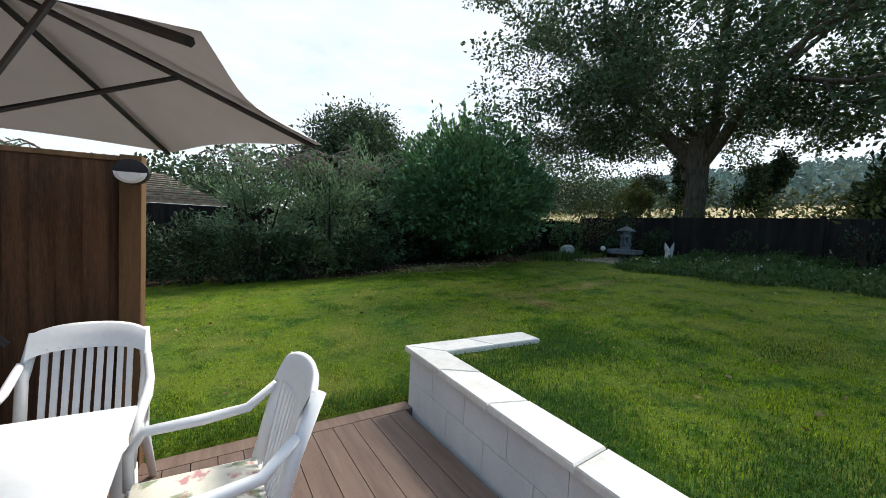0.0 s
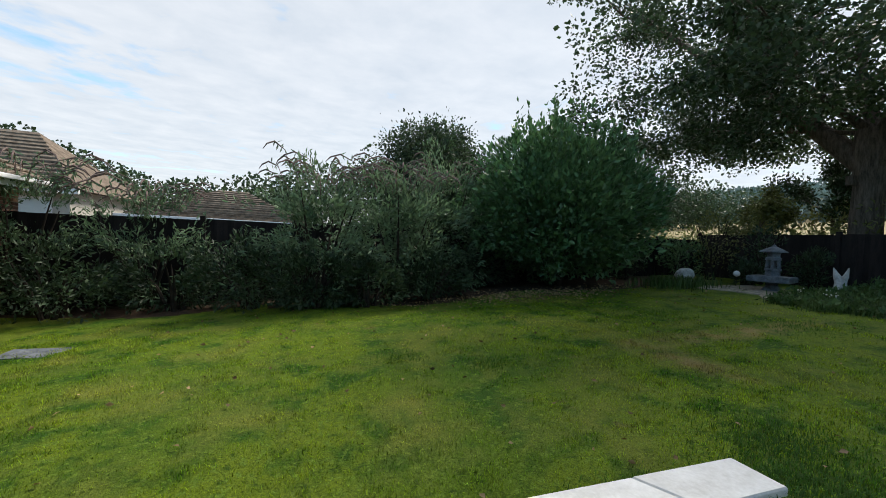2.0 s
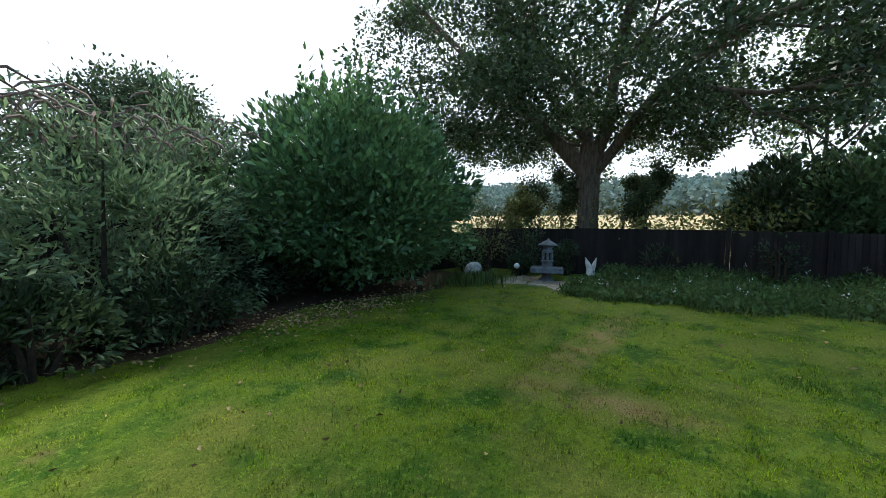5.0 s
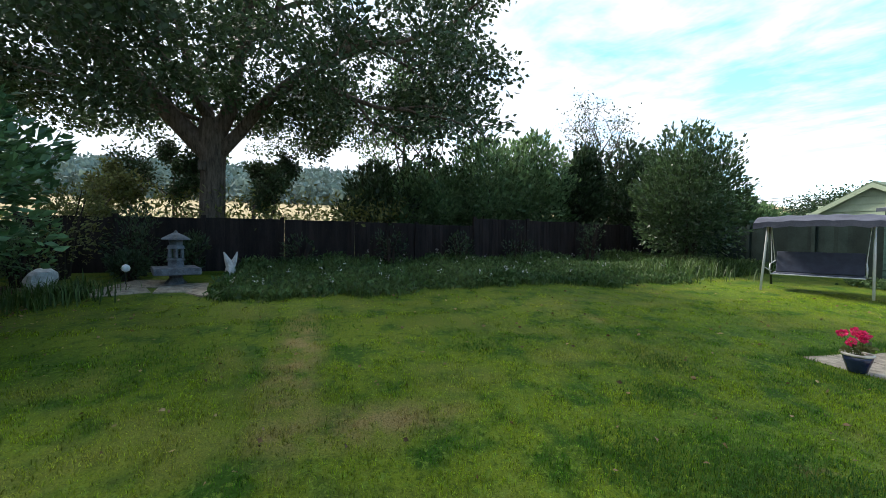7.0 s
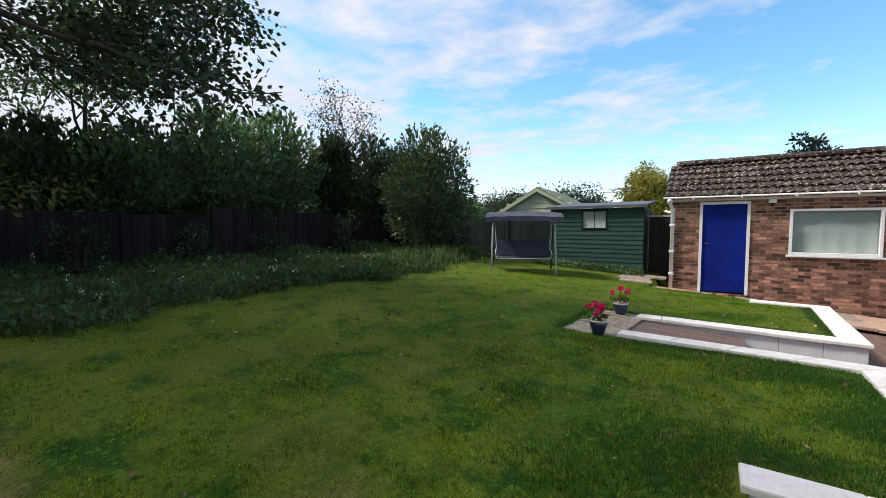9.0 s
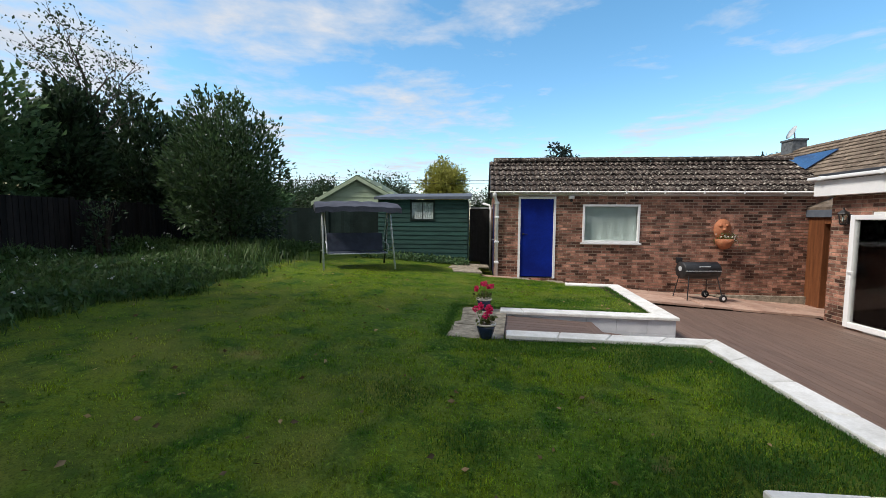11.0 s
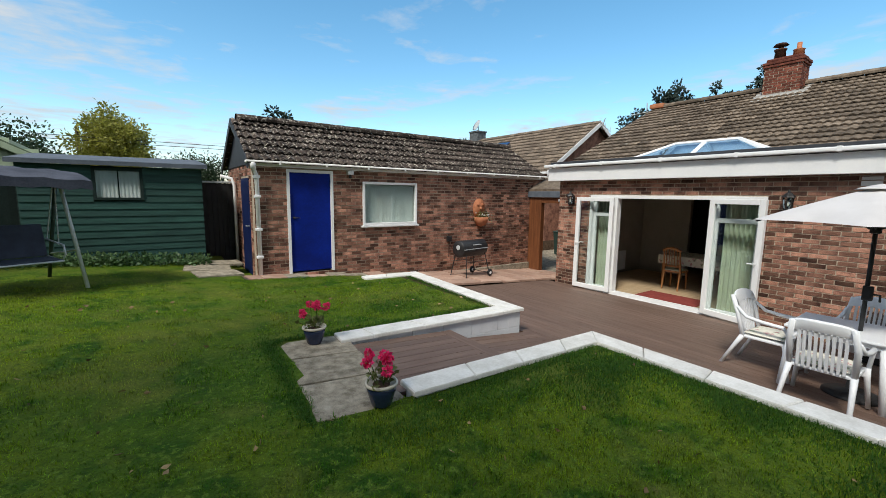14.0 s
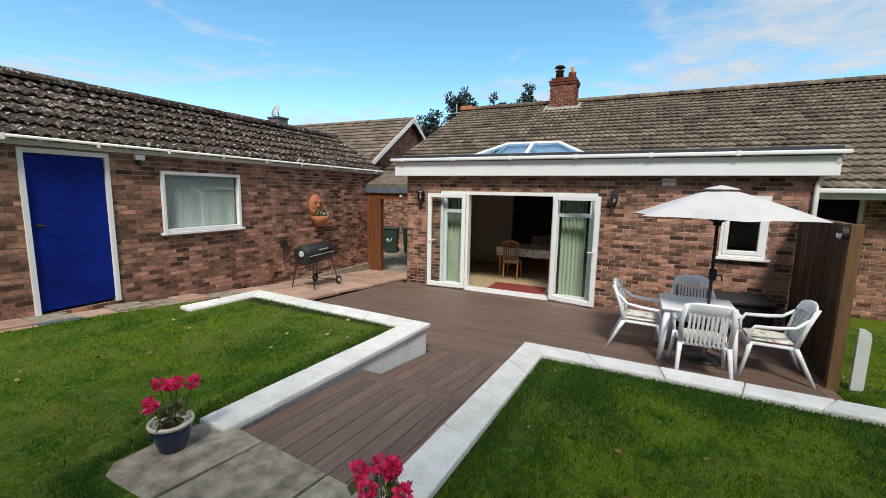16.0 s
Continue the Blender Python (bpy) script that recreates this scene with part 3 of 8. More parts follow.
def ground_z(x, y):
    x, y = np.asarray(x, float), np.asarray(y, float)
    xl = np.maximum(x, -3)
    z = 0.43 + 0.065 * (np.minimum(xl, 10) - 5) - 0.012 * (np.clip(y, -8, 11) - 4.5) + 0.03 * np.clip(x - 10, 0, 4)
    z = z + 0.085 * np.clip(x - 14, 0, 170) + 0.2 * np.clip(x - 184, 0, 300)
    z = z + 0.015 * np.sin(1.3 * x + 0.7 * y) * np.sin(0.9 * y - 0.4 * x)
    # raised turf behind the garden walls
    w = np.clip((5.0 - x) / 1.8, 0, 1) * np.clip((np.where(x < 3.15, 3.3, 3.5) - y) / np.where(x < 3.15, 0.15, 0.9), 0, 1)
    w = w * ((x > 1.9) & (y > path_north(x) + 0.1))
    z = z + w * np.maximum(0.485 - z, 0)
    inside = (x > 1.66) & (x < 4.2) & (y < path_south(x) - 0.1) & (y > -4.2)
    z = np.where(inside, np.maximum(z, 0.455), z)
    # turf runs down to the deck's edge
    e = np.clip((4.6 - y) / 1.3, 0, 1) * (y > 3.2) * np.clip((2.6 - x) / 0.6, 0, 1)
    z = z * (1 - e) + e * np.minimum(z, deck_z(np.minimum(x, 1.95), 3.2) + 0.02)
    # dug out under the deck, the steps and the paving
    z = np.where((x < 2.02) & (y < 3.24) & (y > -1.0) | (x < 1.72) & (y < 0) & (y > -4.1), deck_z(x, y) - 0.12, z)
    z = np.where((x > 1.5) & (x < 4.26) & (y < path_north(x) + 0.12) & (y > path_south(x) - 0.12), 0.05, z)
    z = np.where((x > 4.24) & (x < 4.9 + 0.1 * (y + 0.6)) & (y > -1.46) & (y < 0.16), np.minimum(z, 0.415), z)
    z = np.where((x < 1.68) & (y <= -4.1) & (y > -9), patio_z(x) - 0.08, z)
    z = np.where((x >= 1.68) & (x < 4.6) & (y < -5.0) & (y > -9), patio_z(x) - 0.08, z)
    return z


def in_lawn(x, y):
    bad = (x < 1.98) & (y < 3.26) & (y > -1.0) | (x < 1.5) & (y < 0)
    bad |= (x > 1.5) & (x < 4.3) & (y < path_north(x) + 0.25) & (y > path_south(x) - 0.29)
    bad |= (x > 1.5) & (x < 2.12) & (y < 3.2) & (y > 0)
    bad |= (x > 1.5) & (x < 3.16) & (y < 3.24) & (y > 2.96)
    bad |= (x > 1.4) & (x < 1.8 + 0.05 * (y + 4.2)) & (y < -1) & (y > -4.3)
    bad |= (x < 2.75) & (y < -3.95) & (y > -9)
    bad |= (x < 4.7) & (y < -4.95)
    bad |= (x > 4.25) & (x < 4.94 + 0.1 * (y + 0.6) + 0.03 * np.sin(9 * y)) & (y > -1.5) & (y < 0.2 + 0.03 * np.sin(11 * x))
    bad |= (x > 4.7) & (x < 5.5) & (y < -5.3)
    bad |= (y < -7.0) & (x < 7.9)
    bad |= (x > 9.9) & (y > 6.7)
    return ~bad


def build_ground():
    def steps(lo, a, b, hi, fine, grow):
        out = list(np.arange(a, b + 1e-6, fine))
        s, p = fine, b
        while p < hi:
            s *= grow
            p += s
            out.append(p)
        s, p = fine, a
        while p > lo:
            s *= grow
            p -= s
            out.insert(0, p)
        return np.array(out)
    xs, ys = steps(-400, -3.0, 14.4, 480, 0.1, 1.25), steps(-420, -9.0, 12, 420, 0.1, 1.25)
    gx, gy = np.meshgrid(xs, ys, indexing="ij")
    v = np.stack([gx, gy, ground_z(gx, gy)], -1).reshape(-1, 3)
    nx, ny = len(xs), len(ys)
    i, j = np.meshgrid(np.arange(nx - 1), np.arange(ny - 1), indexing="ij")
    a = (i * ny + j).ravel()
    f = np.stack([a, a + ny, a + ny + 1, a + 1], 1)
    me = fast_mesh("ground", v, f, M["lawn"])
    me.materials.append(M["field"])
    me.materials.append(M["soil"])
    c = v[f].mean(axis=1)
    idx = np.where((c[:, 0] > 22) | (abs(c[:, 1]) > 40), 1, 0)
    bed = ((c[:, 1] > 9.7 + 0.4 * np.sin(c[:, 0] * 1.3) + 0.7 * (c[:, 0] < 0.6)) & (c[:, 0] < 11.5)) | ((c[:, 0] < 1.97) & (c[:, 1] < 3.2))
    idx = np.where((idx == 0) & bed, 2, idx)
    me.polygons.foreach_set("material_index", idx.astype(np.int32))
    me.polygons.foreach_set("use_smooth", np.ones(len(f), dtype=bool))
    tagged(new("ground", me), "mown garden lawn with worn and yellowed patches, fields beyond", "ground", "", "structure")


build_ground()

# ---------------------------------------------------------------- bricks and tiles (helpers; laid last)
LATE = []          # pieces of walls and roofs, laid at the end of the file


def brick_shape(u0, u1, z0, z1, depth=0.007):
    return Shape().box((u0, 0, z0), (u1, depth, z1))


def brick_field(parent, m, length, z0, z1, holes, near_u, limit=300, tone="brick"):
    """Courses of stretchers on the plane m (u along x, out along +y). holes: (u0, u1, z0, z1)."""
    course, pitch, joint = 0.075, 0.225, 0.0145
    full, cut = [], []
    k = 0
    z = z0
    while z < z1 - 0.02:
        top = min(z + course - joint, z1)
        u = -pitch / 2 if k % 2 else 0.0
        while u < length - 0.03:
            spans = [(max(u, 0.0), min(u + pitch - joint, length))]
            for h0, h1, g0, g1 in holes:
                if z + 0.03 > g0 and z + 0.04 < g1:
                    nxt = []
                    for a, b in spans:
                        if b <= h0 or a >= h1:
                            nxt.append((a, b))
                        else:
                            nxt += [(a, h0)] if h0 - a > 0.03 else []
                            nxt += [(h1, b)] if b - h1 > 0.03 else []
                    spans = nxt
            for a, b in spans:
                (full if abs(b - a - (pitch - joint)) < 1e-4 and top - z > 0.06 else cut).append((a, b, z, top))
            u += pitch
        z += course
        k += 1
    full.sort(key=lambda q: abs(q[0] - near_u))
    picked, rest = full[:limit], full[limit:] + cut
    me = brick_shape(0, pitch - joint, 0, course - joint).mesh("brick", M[tone])
    for a, b, q, top in picked:
        part("brick", me, None, parent, m=m @ pose(a, random.uniform(-0.002, 0.002), q))
    if rest:
        s = Shape()
        for a, b, q, top in rest:
            o = random.uniform(-0.002, 0.002)
            s.box((a, o, q), (b, 0.007 + o, top), m=m)
        ob = part("brickwork", s, M[tone + "_joined"], parent, "red-brown facing bricks laid in stretcher bond")
        tagged(ob, kind="stuff")


def tile_shape(w, l, roll=1.0):
    """One interlocking roof tile: two rolls across, thick front edge. x across, y up the slope."""
    prof = [(0, 0.014), (0.1, 0.046), (0.2, 0.055), (0.3, 0.042), (0.42, 0.008), (0.5, 0.014), (0.6, 0.046), (0.7, 0.055), (0.8, 0.042), (0.92, 0.008), (1.0, 0.014)]
    prof = [(p, 0.03 + (h - 0.03) * roll) for p, h in prof]
    vs = [(p * w, 0, h - 0.03) for p, h in prof] + [(p * w, 0, h) for p, h in prof] + [(p * w, l * 1.12, h - 0.052) for p, h in prof]
    n = len(prof)
    fs = [(i, i + 1, i + 1 + n, i + n) for i in range(n - 1)] + [(i + n, i + 1 + n, i + 1 + 2 * n, i + 2 * n) for i in range(n - 1)]
    return vs, fs


def tile_field(parent, m, length, slope, keep, near, mat, joined, limit=300, w=0.32, l=0.31, roll=1.0):
    """Tiles on the plane m (x along the eave, y up the slope). keep(x, y) says where there is roof."""
    spots = []
    rows, cols = int(slope / l + 0.5), int(length / w + 0.5)
    w, l = length / cols, slope / rows
    for r in range(rows):
        for c in range(cols):
            if keep((c + 0.5) * w, (r + 0.5) * l):
                spots.append((c * w, r * l))
    spots.sort(key=lambda q: abs(q[0] - near))
    vs, fs = tile_shape(w, l, roll)
    me = Shape().add(vs, fs).mesh("roof_tile", mat)
    for x, y in spots[:limit]:
        part("roof_tile", me, None, parent, m=m @ pose(x, y, random.uniform(0, 0.008), random.uniform(-0.8, 0.8), 0, random.uniform(-0.7, 0.7)))
    if spots[limit:]:
        s = Shape()
        for x, y in spots[limit:]:
            s.add(vs, fs, m @ pose(x, y, random.uniform(0, 0.008), random.uniform(-0.8, 0.8)))
        tagged(part("tiling", s, joined, parent, "weathered brown concrete roof tiles"), kind="stuff")


def casement(parent, u0, u1, z0, z1, m, name="window_frame", bar=0.06, depth=0.07, glass="glass"):
    """A white frame with a pane, on the plane m (u along x, out along +y)."""
    s = Shape()
    for lo, hi in (((u0, z0), (u0 + bar, z1)), ((u1 - bar, z0), (u1, z1)), ((u0 + bar, z0), (u1 - bar, z0 + bar)), ((u0 + bar, z1 - bar), (u1 - bar, z1))):
        s.box((lo[0], -depth / 2, lo[1]), (hi[0], depth / 2, hi[1]), 0.008, m)
    fr = part(name, s, M["upvc"], parent, "white plastic frame")
    g = part("pane", Shape().box((u0 + bar - 0.005, -0.006, z0 + bar - 0.005), (u1 - bar + 0.005, 0.006, z1 - bar + 0.005), 0, m), M[glass], fr)
    g.visible_shadow = False
    return fr


# ---------------------------------------------------------------- garage (long brick outbuilding)
GX0, GX1, GY, GTOP = -3.75, 4.22, -5.85, 2.62
FLIP = Matrix.Rotation(math.pi, 4, "Z")


def build_garage():
    g = thing("garage", "long red-brick garage with a mossy tiled roof and blue door", "garage", (0, 0, 0))
    base = -0.45
    dx0, dx1, dz1 = 2.62, 3.6, 2.53
    wx0, wx1, wz0, wz1 = 0.48, 1.93, 1.33, 2.33
    t = 0.2
    y0, y1 = GY - 0.012 - t, GY - 0.012
    s = Shape()
    for a, b, lo, hi in ((GX0, wx0, base, GTOP), (wx0, wx1, base, wz0), (wx0, wx1, wz1, GTOP), (wx1, dx0, base, GTOP), (dx0, dx1, base, 0.36), (dx0, dx1, dz1, GTOP), (dx1, GX1, base, GTOP)):
        s.box((a, y0, lo), (b, y1, hi))
    for lo, hi in (((GX1 - t, -8.75, base), (GX1 - 0.012, y0, GTOP)), ((GX0, -8.75, base), (GX0 + t, y0, GTOP)), ((GX0, -8.95, base), (GX1, -8.75, GTOP))):
        part("wall", Shape().box(lo, hi), M["mortar"], g)
    peak = Shape().add([(GX1 - 0.02, -5.85, GTOP), (GX1 - 0.02, -8.95, GTOP), (GX1 - 0.02, -7.4, 3.52), (GX1 - 0.2, -5.85, GTOP), (GX1 - 0.2, -8.95, GTOP), (GX1 - 0.2, -7.4, 3.52)], [(0, 1, 2), (3, 5, 4), (0, 3, 4, 1), (1, 4, 5, 2), (2, 5, 3, 0)])
    part("gable", peak, M["mortar"], g)
    wall = part("wall", s, M["mortar"], g, "brick walls with pale mortar joints")
    face = Matrix.Translation((GX0, GY - 0.012, 0))
    LATE.append(lambda: brick_field(wall, face, GX1 - GX0, base, GTOP, [(dx0 - GX0, dx1 - GX0, 0.36, dz1), (wx0 - GX0, wx1 - GX0, wz0 - 0.05, wz1)], 4.2 - GX0 - 2.2))
    end = Matrix.Translation((GX1 - 0.012, GY, 0)) @ Matrix.Rotation(-math.pi / 2, 4, "Z")
    LATE.append(lambda: brick_field(wall, end, 2.9, base, GTOP, [(0.5, 1.35, 0.3, 2.4)], 0, 0))
    # added dark sheet on the gable end in place of its shadow
    gable = Shape().add([(GX1 - 0.015, -5.9, GTOP), (GX1 - 0.015, -8.9, GTOP), (GX1 - 0.015, -7.4, 3.5), (GX1 + 0.015, -5.9, GTOP), (GX1 + 0.015, -8.9, GTOP), (GX1 + 0.015, -7.4, 3.5)], [(0, 2, 1), (3, 4, 5), (0, 1, 4, 3), (1, 2, 5, 4), (2, 0, 3, 5)])
    part("gable_board", gable, M["roof_dark"], g, "dark sheet standing in for the shadow on the gable")
    part("rear_downpipe", Shape().tube([(GX1 + 0.3, -7.9, 2.42), (GX1 + 0.1, -7.75, 2.36), (GX1 + 0.06, -7.7, 2.2), (GX1 + 0.06, -7.7, 0.3)], 0.034, 10), M["upvc"], g, "white plastic downpipe", True)
    # door
    door = part("door", Shape().box((dx0 + 0.06, GY - 0.06, 0.40), (dx1 - 0.06, GY - 0.02, dz1 - 0.06), 0.004), M["blue"], g, "flush door painted deep blue")
    h = Shape().tube([(dx1 - 0.14, GY - 0.03, 1.54), (dx1 - 0.14, GY + 0.03, 1.54), (dx1 - 0.25, GY + 0.035, 1.535)], 0.01, 8)
    h.lathe([(0.026, 0), (0.026, 0.008), (0.018, 0.012)], 14, pose(dx1 - 0.14, GY - 0.02, 1.54, -90))
    part("handle", h, M["black"], door, "dark metal lever handle", True)
    s = Shape().box((dx0, GY - 0.1, 0.36), (dx0 + 0.06, GY + 0.018, dz1), 0.004).box((dx1 - 0.06, GY - 0.1, 0.36), (dx1, GY + 0.018, dz1), 0.004)
    s.box((dx0 + 0.06, GY - 0.1, dz1 - 0.06), (dx1 - 0.06, GY + 0.018, dz1), 0.004)
    part("door_frame", s, M["upvc"], g, "white painted door frame")
    # window with net curtain
    m = Matrix.Translation((0, GY - 0.01, 0))
    win = casement(g, wx0, wx1, wz0, wz1, m, "window", 0.055, 0.09)
    part("sill", Shape().box((wx0 - 0.04, GY - 0.05, wz0 - 0.045), (wx1 + 0.04, GY + 0.07, wz0 - 0.003), 0.008), M["upvc"], win, "white sill")
    cur = Shape()
    n = 40
    vs = [(wx0 + 0.05 + (wx1 - wx0 - 0.1) * i / n, GY - 0.085 + 0.004 * math.sin(i * 0.8), z) for z in (wz0 + 0.05, wz1 - 0.05) for i in range(n + 1)]
    cur.add(vs, [(i, i + 1, i + n + 2, i + n + 1) for i in range(n)])
    part("net_curtain", cur, M["net"], win, "net curtain behind the glass, paled for the pane's reflection", True)
    # roof
    ey, ez, ry, rz = GY + 0.16, 2.66, -7.4, 3.66
    x0, x1 = GX0 - 0.42, GX1 + 0.12
    sl = math.hypot(ry - ey, rz - ez)
    ang = math.degrees(math.atan2(rz - ez, ey - ry))
    deck = Shape()
    for a, b in ((ey, ry), (2 * ry - ey, ry)):
        deck.add([(x0, a, ez - 0.05), (x1, a, ez - 0.05), (x1, b, rz - 0.05), (x0, b, rz - 0.05), (x0, a, ez - 0.012), (x1, a, ez - 0.012), (x1, b, rz - 0.012), (x0, b, rz - 0.012)],
                 [(0, 1, 2, 3), (4, 7, 6, 5), (0, 4, 5, 1), (3, 2, 6, 7), (0, 3, 7, 4), (1, 5, 6, 2)])
    roof = part("roof", deck, M["tile_dark"], g, "low pitched roof of dark mossy tiles")
    plane = Matrix.Translation((x1, ey, ez)) @ Matrix.Rotation(math.pi, 4, "Z") @ Matrix.Rotation(radians(ang), 4, "X")
    LATE.append(lambda: tile_field(roof, plane, x1 - x0, sl, lambda a, b: True, 0, M["tile_dark"], M["tile_dark_joined"], 400))
    
    for i in range(int((x1 - x0) / 0.42)):
        a = x0 + i * 0.42
        pr = [(ry + 0.14 * math.cos(q), rz + 0.02 + 0.1 * math.sin(q)) for q in np.linspace(-0.3, math.pi + 0.3, 8)]
        part("ridge_tile", Shape().add([(a, y, z) for y, z in pr] + [(a + 0.415, y, z - 0.006) for y, z in pr], [(j, j + 1, j + 9, j + 8) for j in range(7)]), M["tile_dark"], roof)
    fas = Shape().box((x0, GY + 0.005, 2.56), (x1, GY + 0.05, 2.7))
    part("fascia", fas, M["upvc"], g, "white fascia board")
    gut = Shape()
    prof = [(0.058 * math.cos(q), 0.058 * math.sin(q)) for q in np.linspace(math.pi, 2 * math.pi, 9)]
    prof += [(0.052 * math.cos(q), 0.052 * math.sin(q)) for q in np.linspace(2 * math.pi, math.pi, 9)]
    n = len(prof)
    vs = [(x, GY + 0.115 + a, 2.665 + b) for x in (x0 - 0.03, x1 + 0.03) for a, b in prof]
    gut.add(vs, [(i, (i + 1) % n, (i + 1) % n + n, i + n) for i in range(n)] + [tuple(range(n)), tuple(range(n, 2 * n))])
    gutter = part("gutter", gut, M["upvc"], g, "white half-round gutter", True)
    for x in np.arange(x0 + 0.3, x1, 0.95):
        part("gutter_bracket", Shape().box((x, GY + 0.05, 2.59), (x + 0.035, GY + 0.18, 2.672), 0.004), M["upvc"], gutter)
    dp = Shape().tube([(4.24, GY + 0.115, 2.63), (4.24, GY + 0.115, 2.52), (4.17, GY + 0.05, 2.38), (4.17, GY + 0.05, 0.3)], 0.042, 12)
    dp.lathe([(0.06, 2.5), (0.065, 2.6), (0.05, 2.63)], 12, pose(4.24, GY + 0.115, 0))
    for z in (0.75, 1.3, 1.95, 2.33):
        dp.box((4.11, GY + 0.0, z), (4.23, GY + 0.1, z + 0.05), 0.005)
    part("downpipe", dp, M["upvc"], g, "white plastic downpipe", True)
    barge = Shape()
    for sgn in (1, -1):
        a, b = (ry + sgn * (ey - ry)), ry
        barge.add([(x1 - 0.02, a, ez - 0.16), (x1 - 0.02, b, rz - 0.16), (x1 - 0.02, b, rz), (x1 - 0.02, a, ez), (x1 + 0.01, a, ez - 0.16), (x1 + 0.01, b, rz - 0.16), (x1 + 0.01, b, rz), (x1 + 0.01, a, ez)],
                  [(0, 1, 2, 3), (4, 7, 6, 5), (0, 4, 5, 1), (3, 2, 6, 7), (0, 3, 7, 4), (1, 5, 6, 2)])
    part("bargeboard", barge, M["roof_dark"], g, "dark weathered verge board")
    side = part("side_door", Shape().box((GX1 - 0.03, -7.2, 0.32), (GX1 + 0.004, -6.35, 2.35), 0.004), M["shaded_blue"], g, "blue side door, coloured darker for the shade on it")
    part("handle", Shape().tube([(GX1, -6.45, 1.35), (GX1 + 0.05, -6.45, 1.35), (GX1 + 0.05, -6.56, 1.35)], 0.01), M["steel"], side)
    led = Shape().box((GX0, GY, -0.4), (-0.3, GY + 0.09, 0.02), 0.015)
    part("footing", led, M["slab"], g, "exposed concrete footing")
    # flood lamp by the door
    lamp = thing("security_light", "small white security light under the garage eaves", "light", (2.24, GY, 2.5))
    part("housing", Shape().box((-0.07, 0, -0.03), (0.07, 0.09, 0.05), 0.012), M["upvc"], lamp)
    part("sensor", Shape().lathe([(0.012, -0.11), (0.032, -0.1), (0.036, -0.06), (0.02, -0.03)], 12, pose(0, 0.05, 0)), M["black_plastic"], lamp, "dark motion sensor", True)
    sock = thing("outdoor_socket", "small black weatherproof socket box on bricks", "socket", (-0.53, GY, 0.9))
    part("box", Shape().box((-0.07, 0, -0.07), (0.07, 0.07, 0.07), 0.012), M["black_plastic"], sock)
    part("conduit", Shape().tube([(0.0, 0.03, -0.07), (0, 0.03, -0.5)], 0.01), M["black_plastic"], sock)


build_garage()


def build_wall_planter():
    p = thing("wall_planter", "terracotta sun-face wall planter with trailing flowers", "planter", (-1.56, GY, 1.6))
    s = Shape()
    vs = [(0.21 * math.cos(a) * (1 if i else 0), 0.03 + (0.05 if i == 0 else 0), 0.1 + 0.27 * math.sin(a) * (1 if i else 0)) for i in (1,) for a in np.linspace(0, 2 * math.pi, 24, endpoint=False)]
    back = [(x, 0.0, z) for x, y, z in vs]
    n = 24
    s.add(vs + back + [(0, 0.1, 0.12)], [(i, (i + 1) % n, 2 * n) for i in range(n)] + [(i, i + n, (i + 1) % n + n, (i + 1) % n) for i in range(n)])
    for x in (-0.08, 0.08):
        s.lathe([(0.005, 0.05), (0.04, 0.03), (0.045, 0)], 10, pose(x, 0.06, 0.2, -90))
    s.lathe([(0.005, 0.05), (0.035, 0.03), (0.04, 0)], 10, pose(0, 0.09, 0.1, -90))
    part("sun_plaque", s, M["terracotta"], p, "round terracotta plaque with raised relief", True)
    b = Shape().lathe([(0.03, -0.4), (0.12, -0.36), (0.19, -0.24), (0.21, -0.14), (0.18, -0.14)], 18, pose(0, 0.12, 0))
    part("bowl", b, M["terracotta"], p, "half-round terracotta bowl", True)
    n = 260
    q = RNG.normal(size=(n, 3)) * (0.13, 0.06, 0.08) + (0, 0.15, -0.14)
    part("foliage", leaf_mesh("foliage", q, RNG.normal(size=(n, 3)) + (0, 0.6, -0.2), 0.05, 0.6, M["olive"]), None, p, "trailing green leaves")
    n = 50
    q = RNG.normal(size=(n, 3)) * (0.13, 0.05, 0.06) + (0, 0.2, -0.12)
    part("blossom", leaf_mesh("blossom", q, RNG.normal(size=(n, 3)) + (0, 1, 0), 0.035, 0.9, M["white_petal"]), None, p, "small pale flowers")


build_wall_planter()

# ---------------------------------------------------------------- house
HX, HY0, HY1, HTOP = -2.55, -3.88, 3.72, 2.46
DL, DR, DTOP, DSILL = -2.98, 0.42, 2.1, -0.12      # door set
WL, WR, WB, WT = 2.47, 3.14, 1.05, 2.12            # small window


def wall_face(x, y):
    """A plane facing +x: u runs along -y from y."""
    return Matrix.Translation((x, y, 0)) @ Matrix.Rotation(-math.pi / 2, 4, "Z")


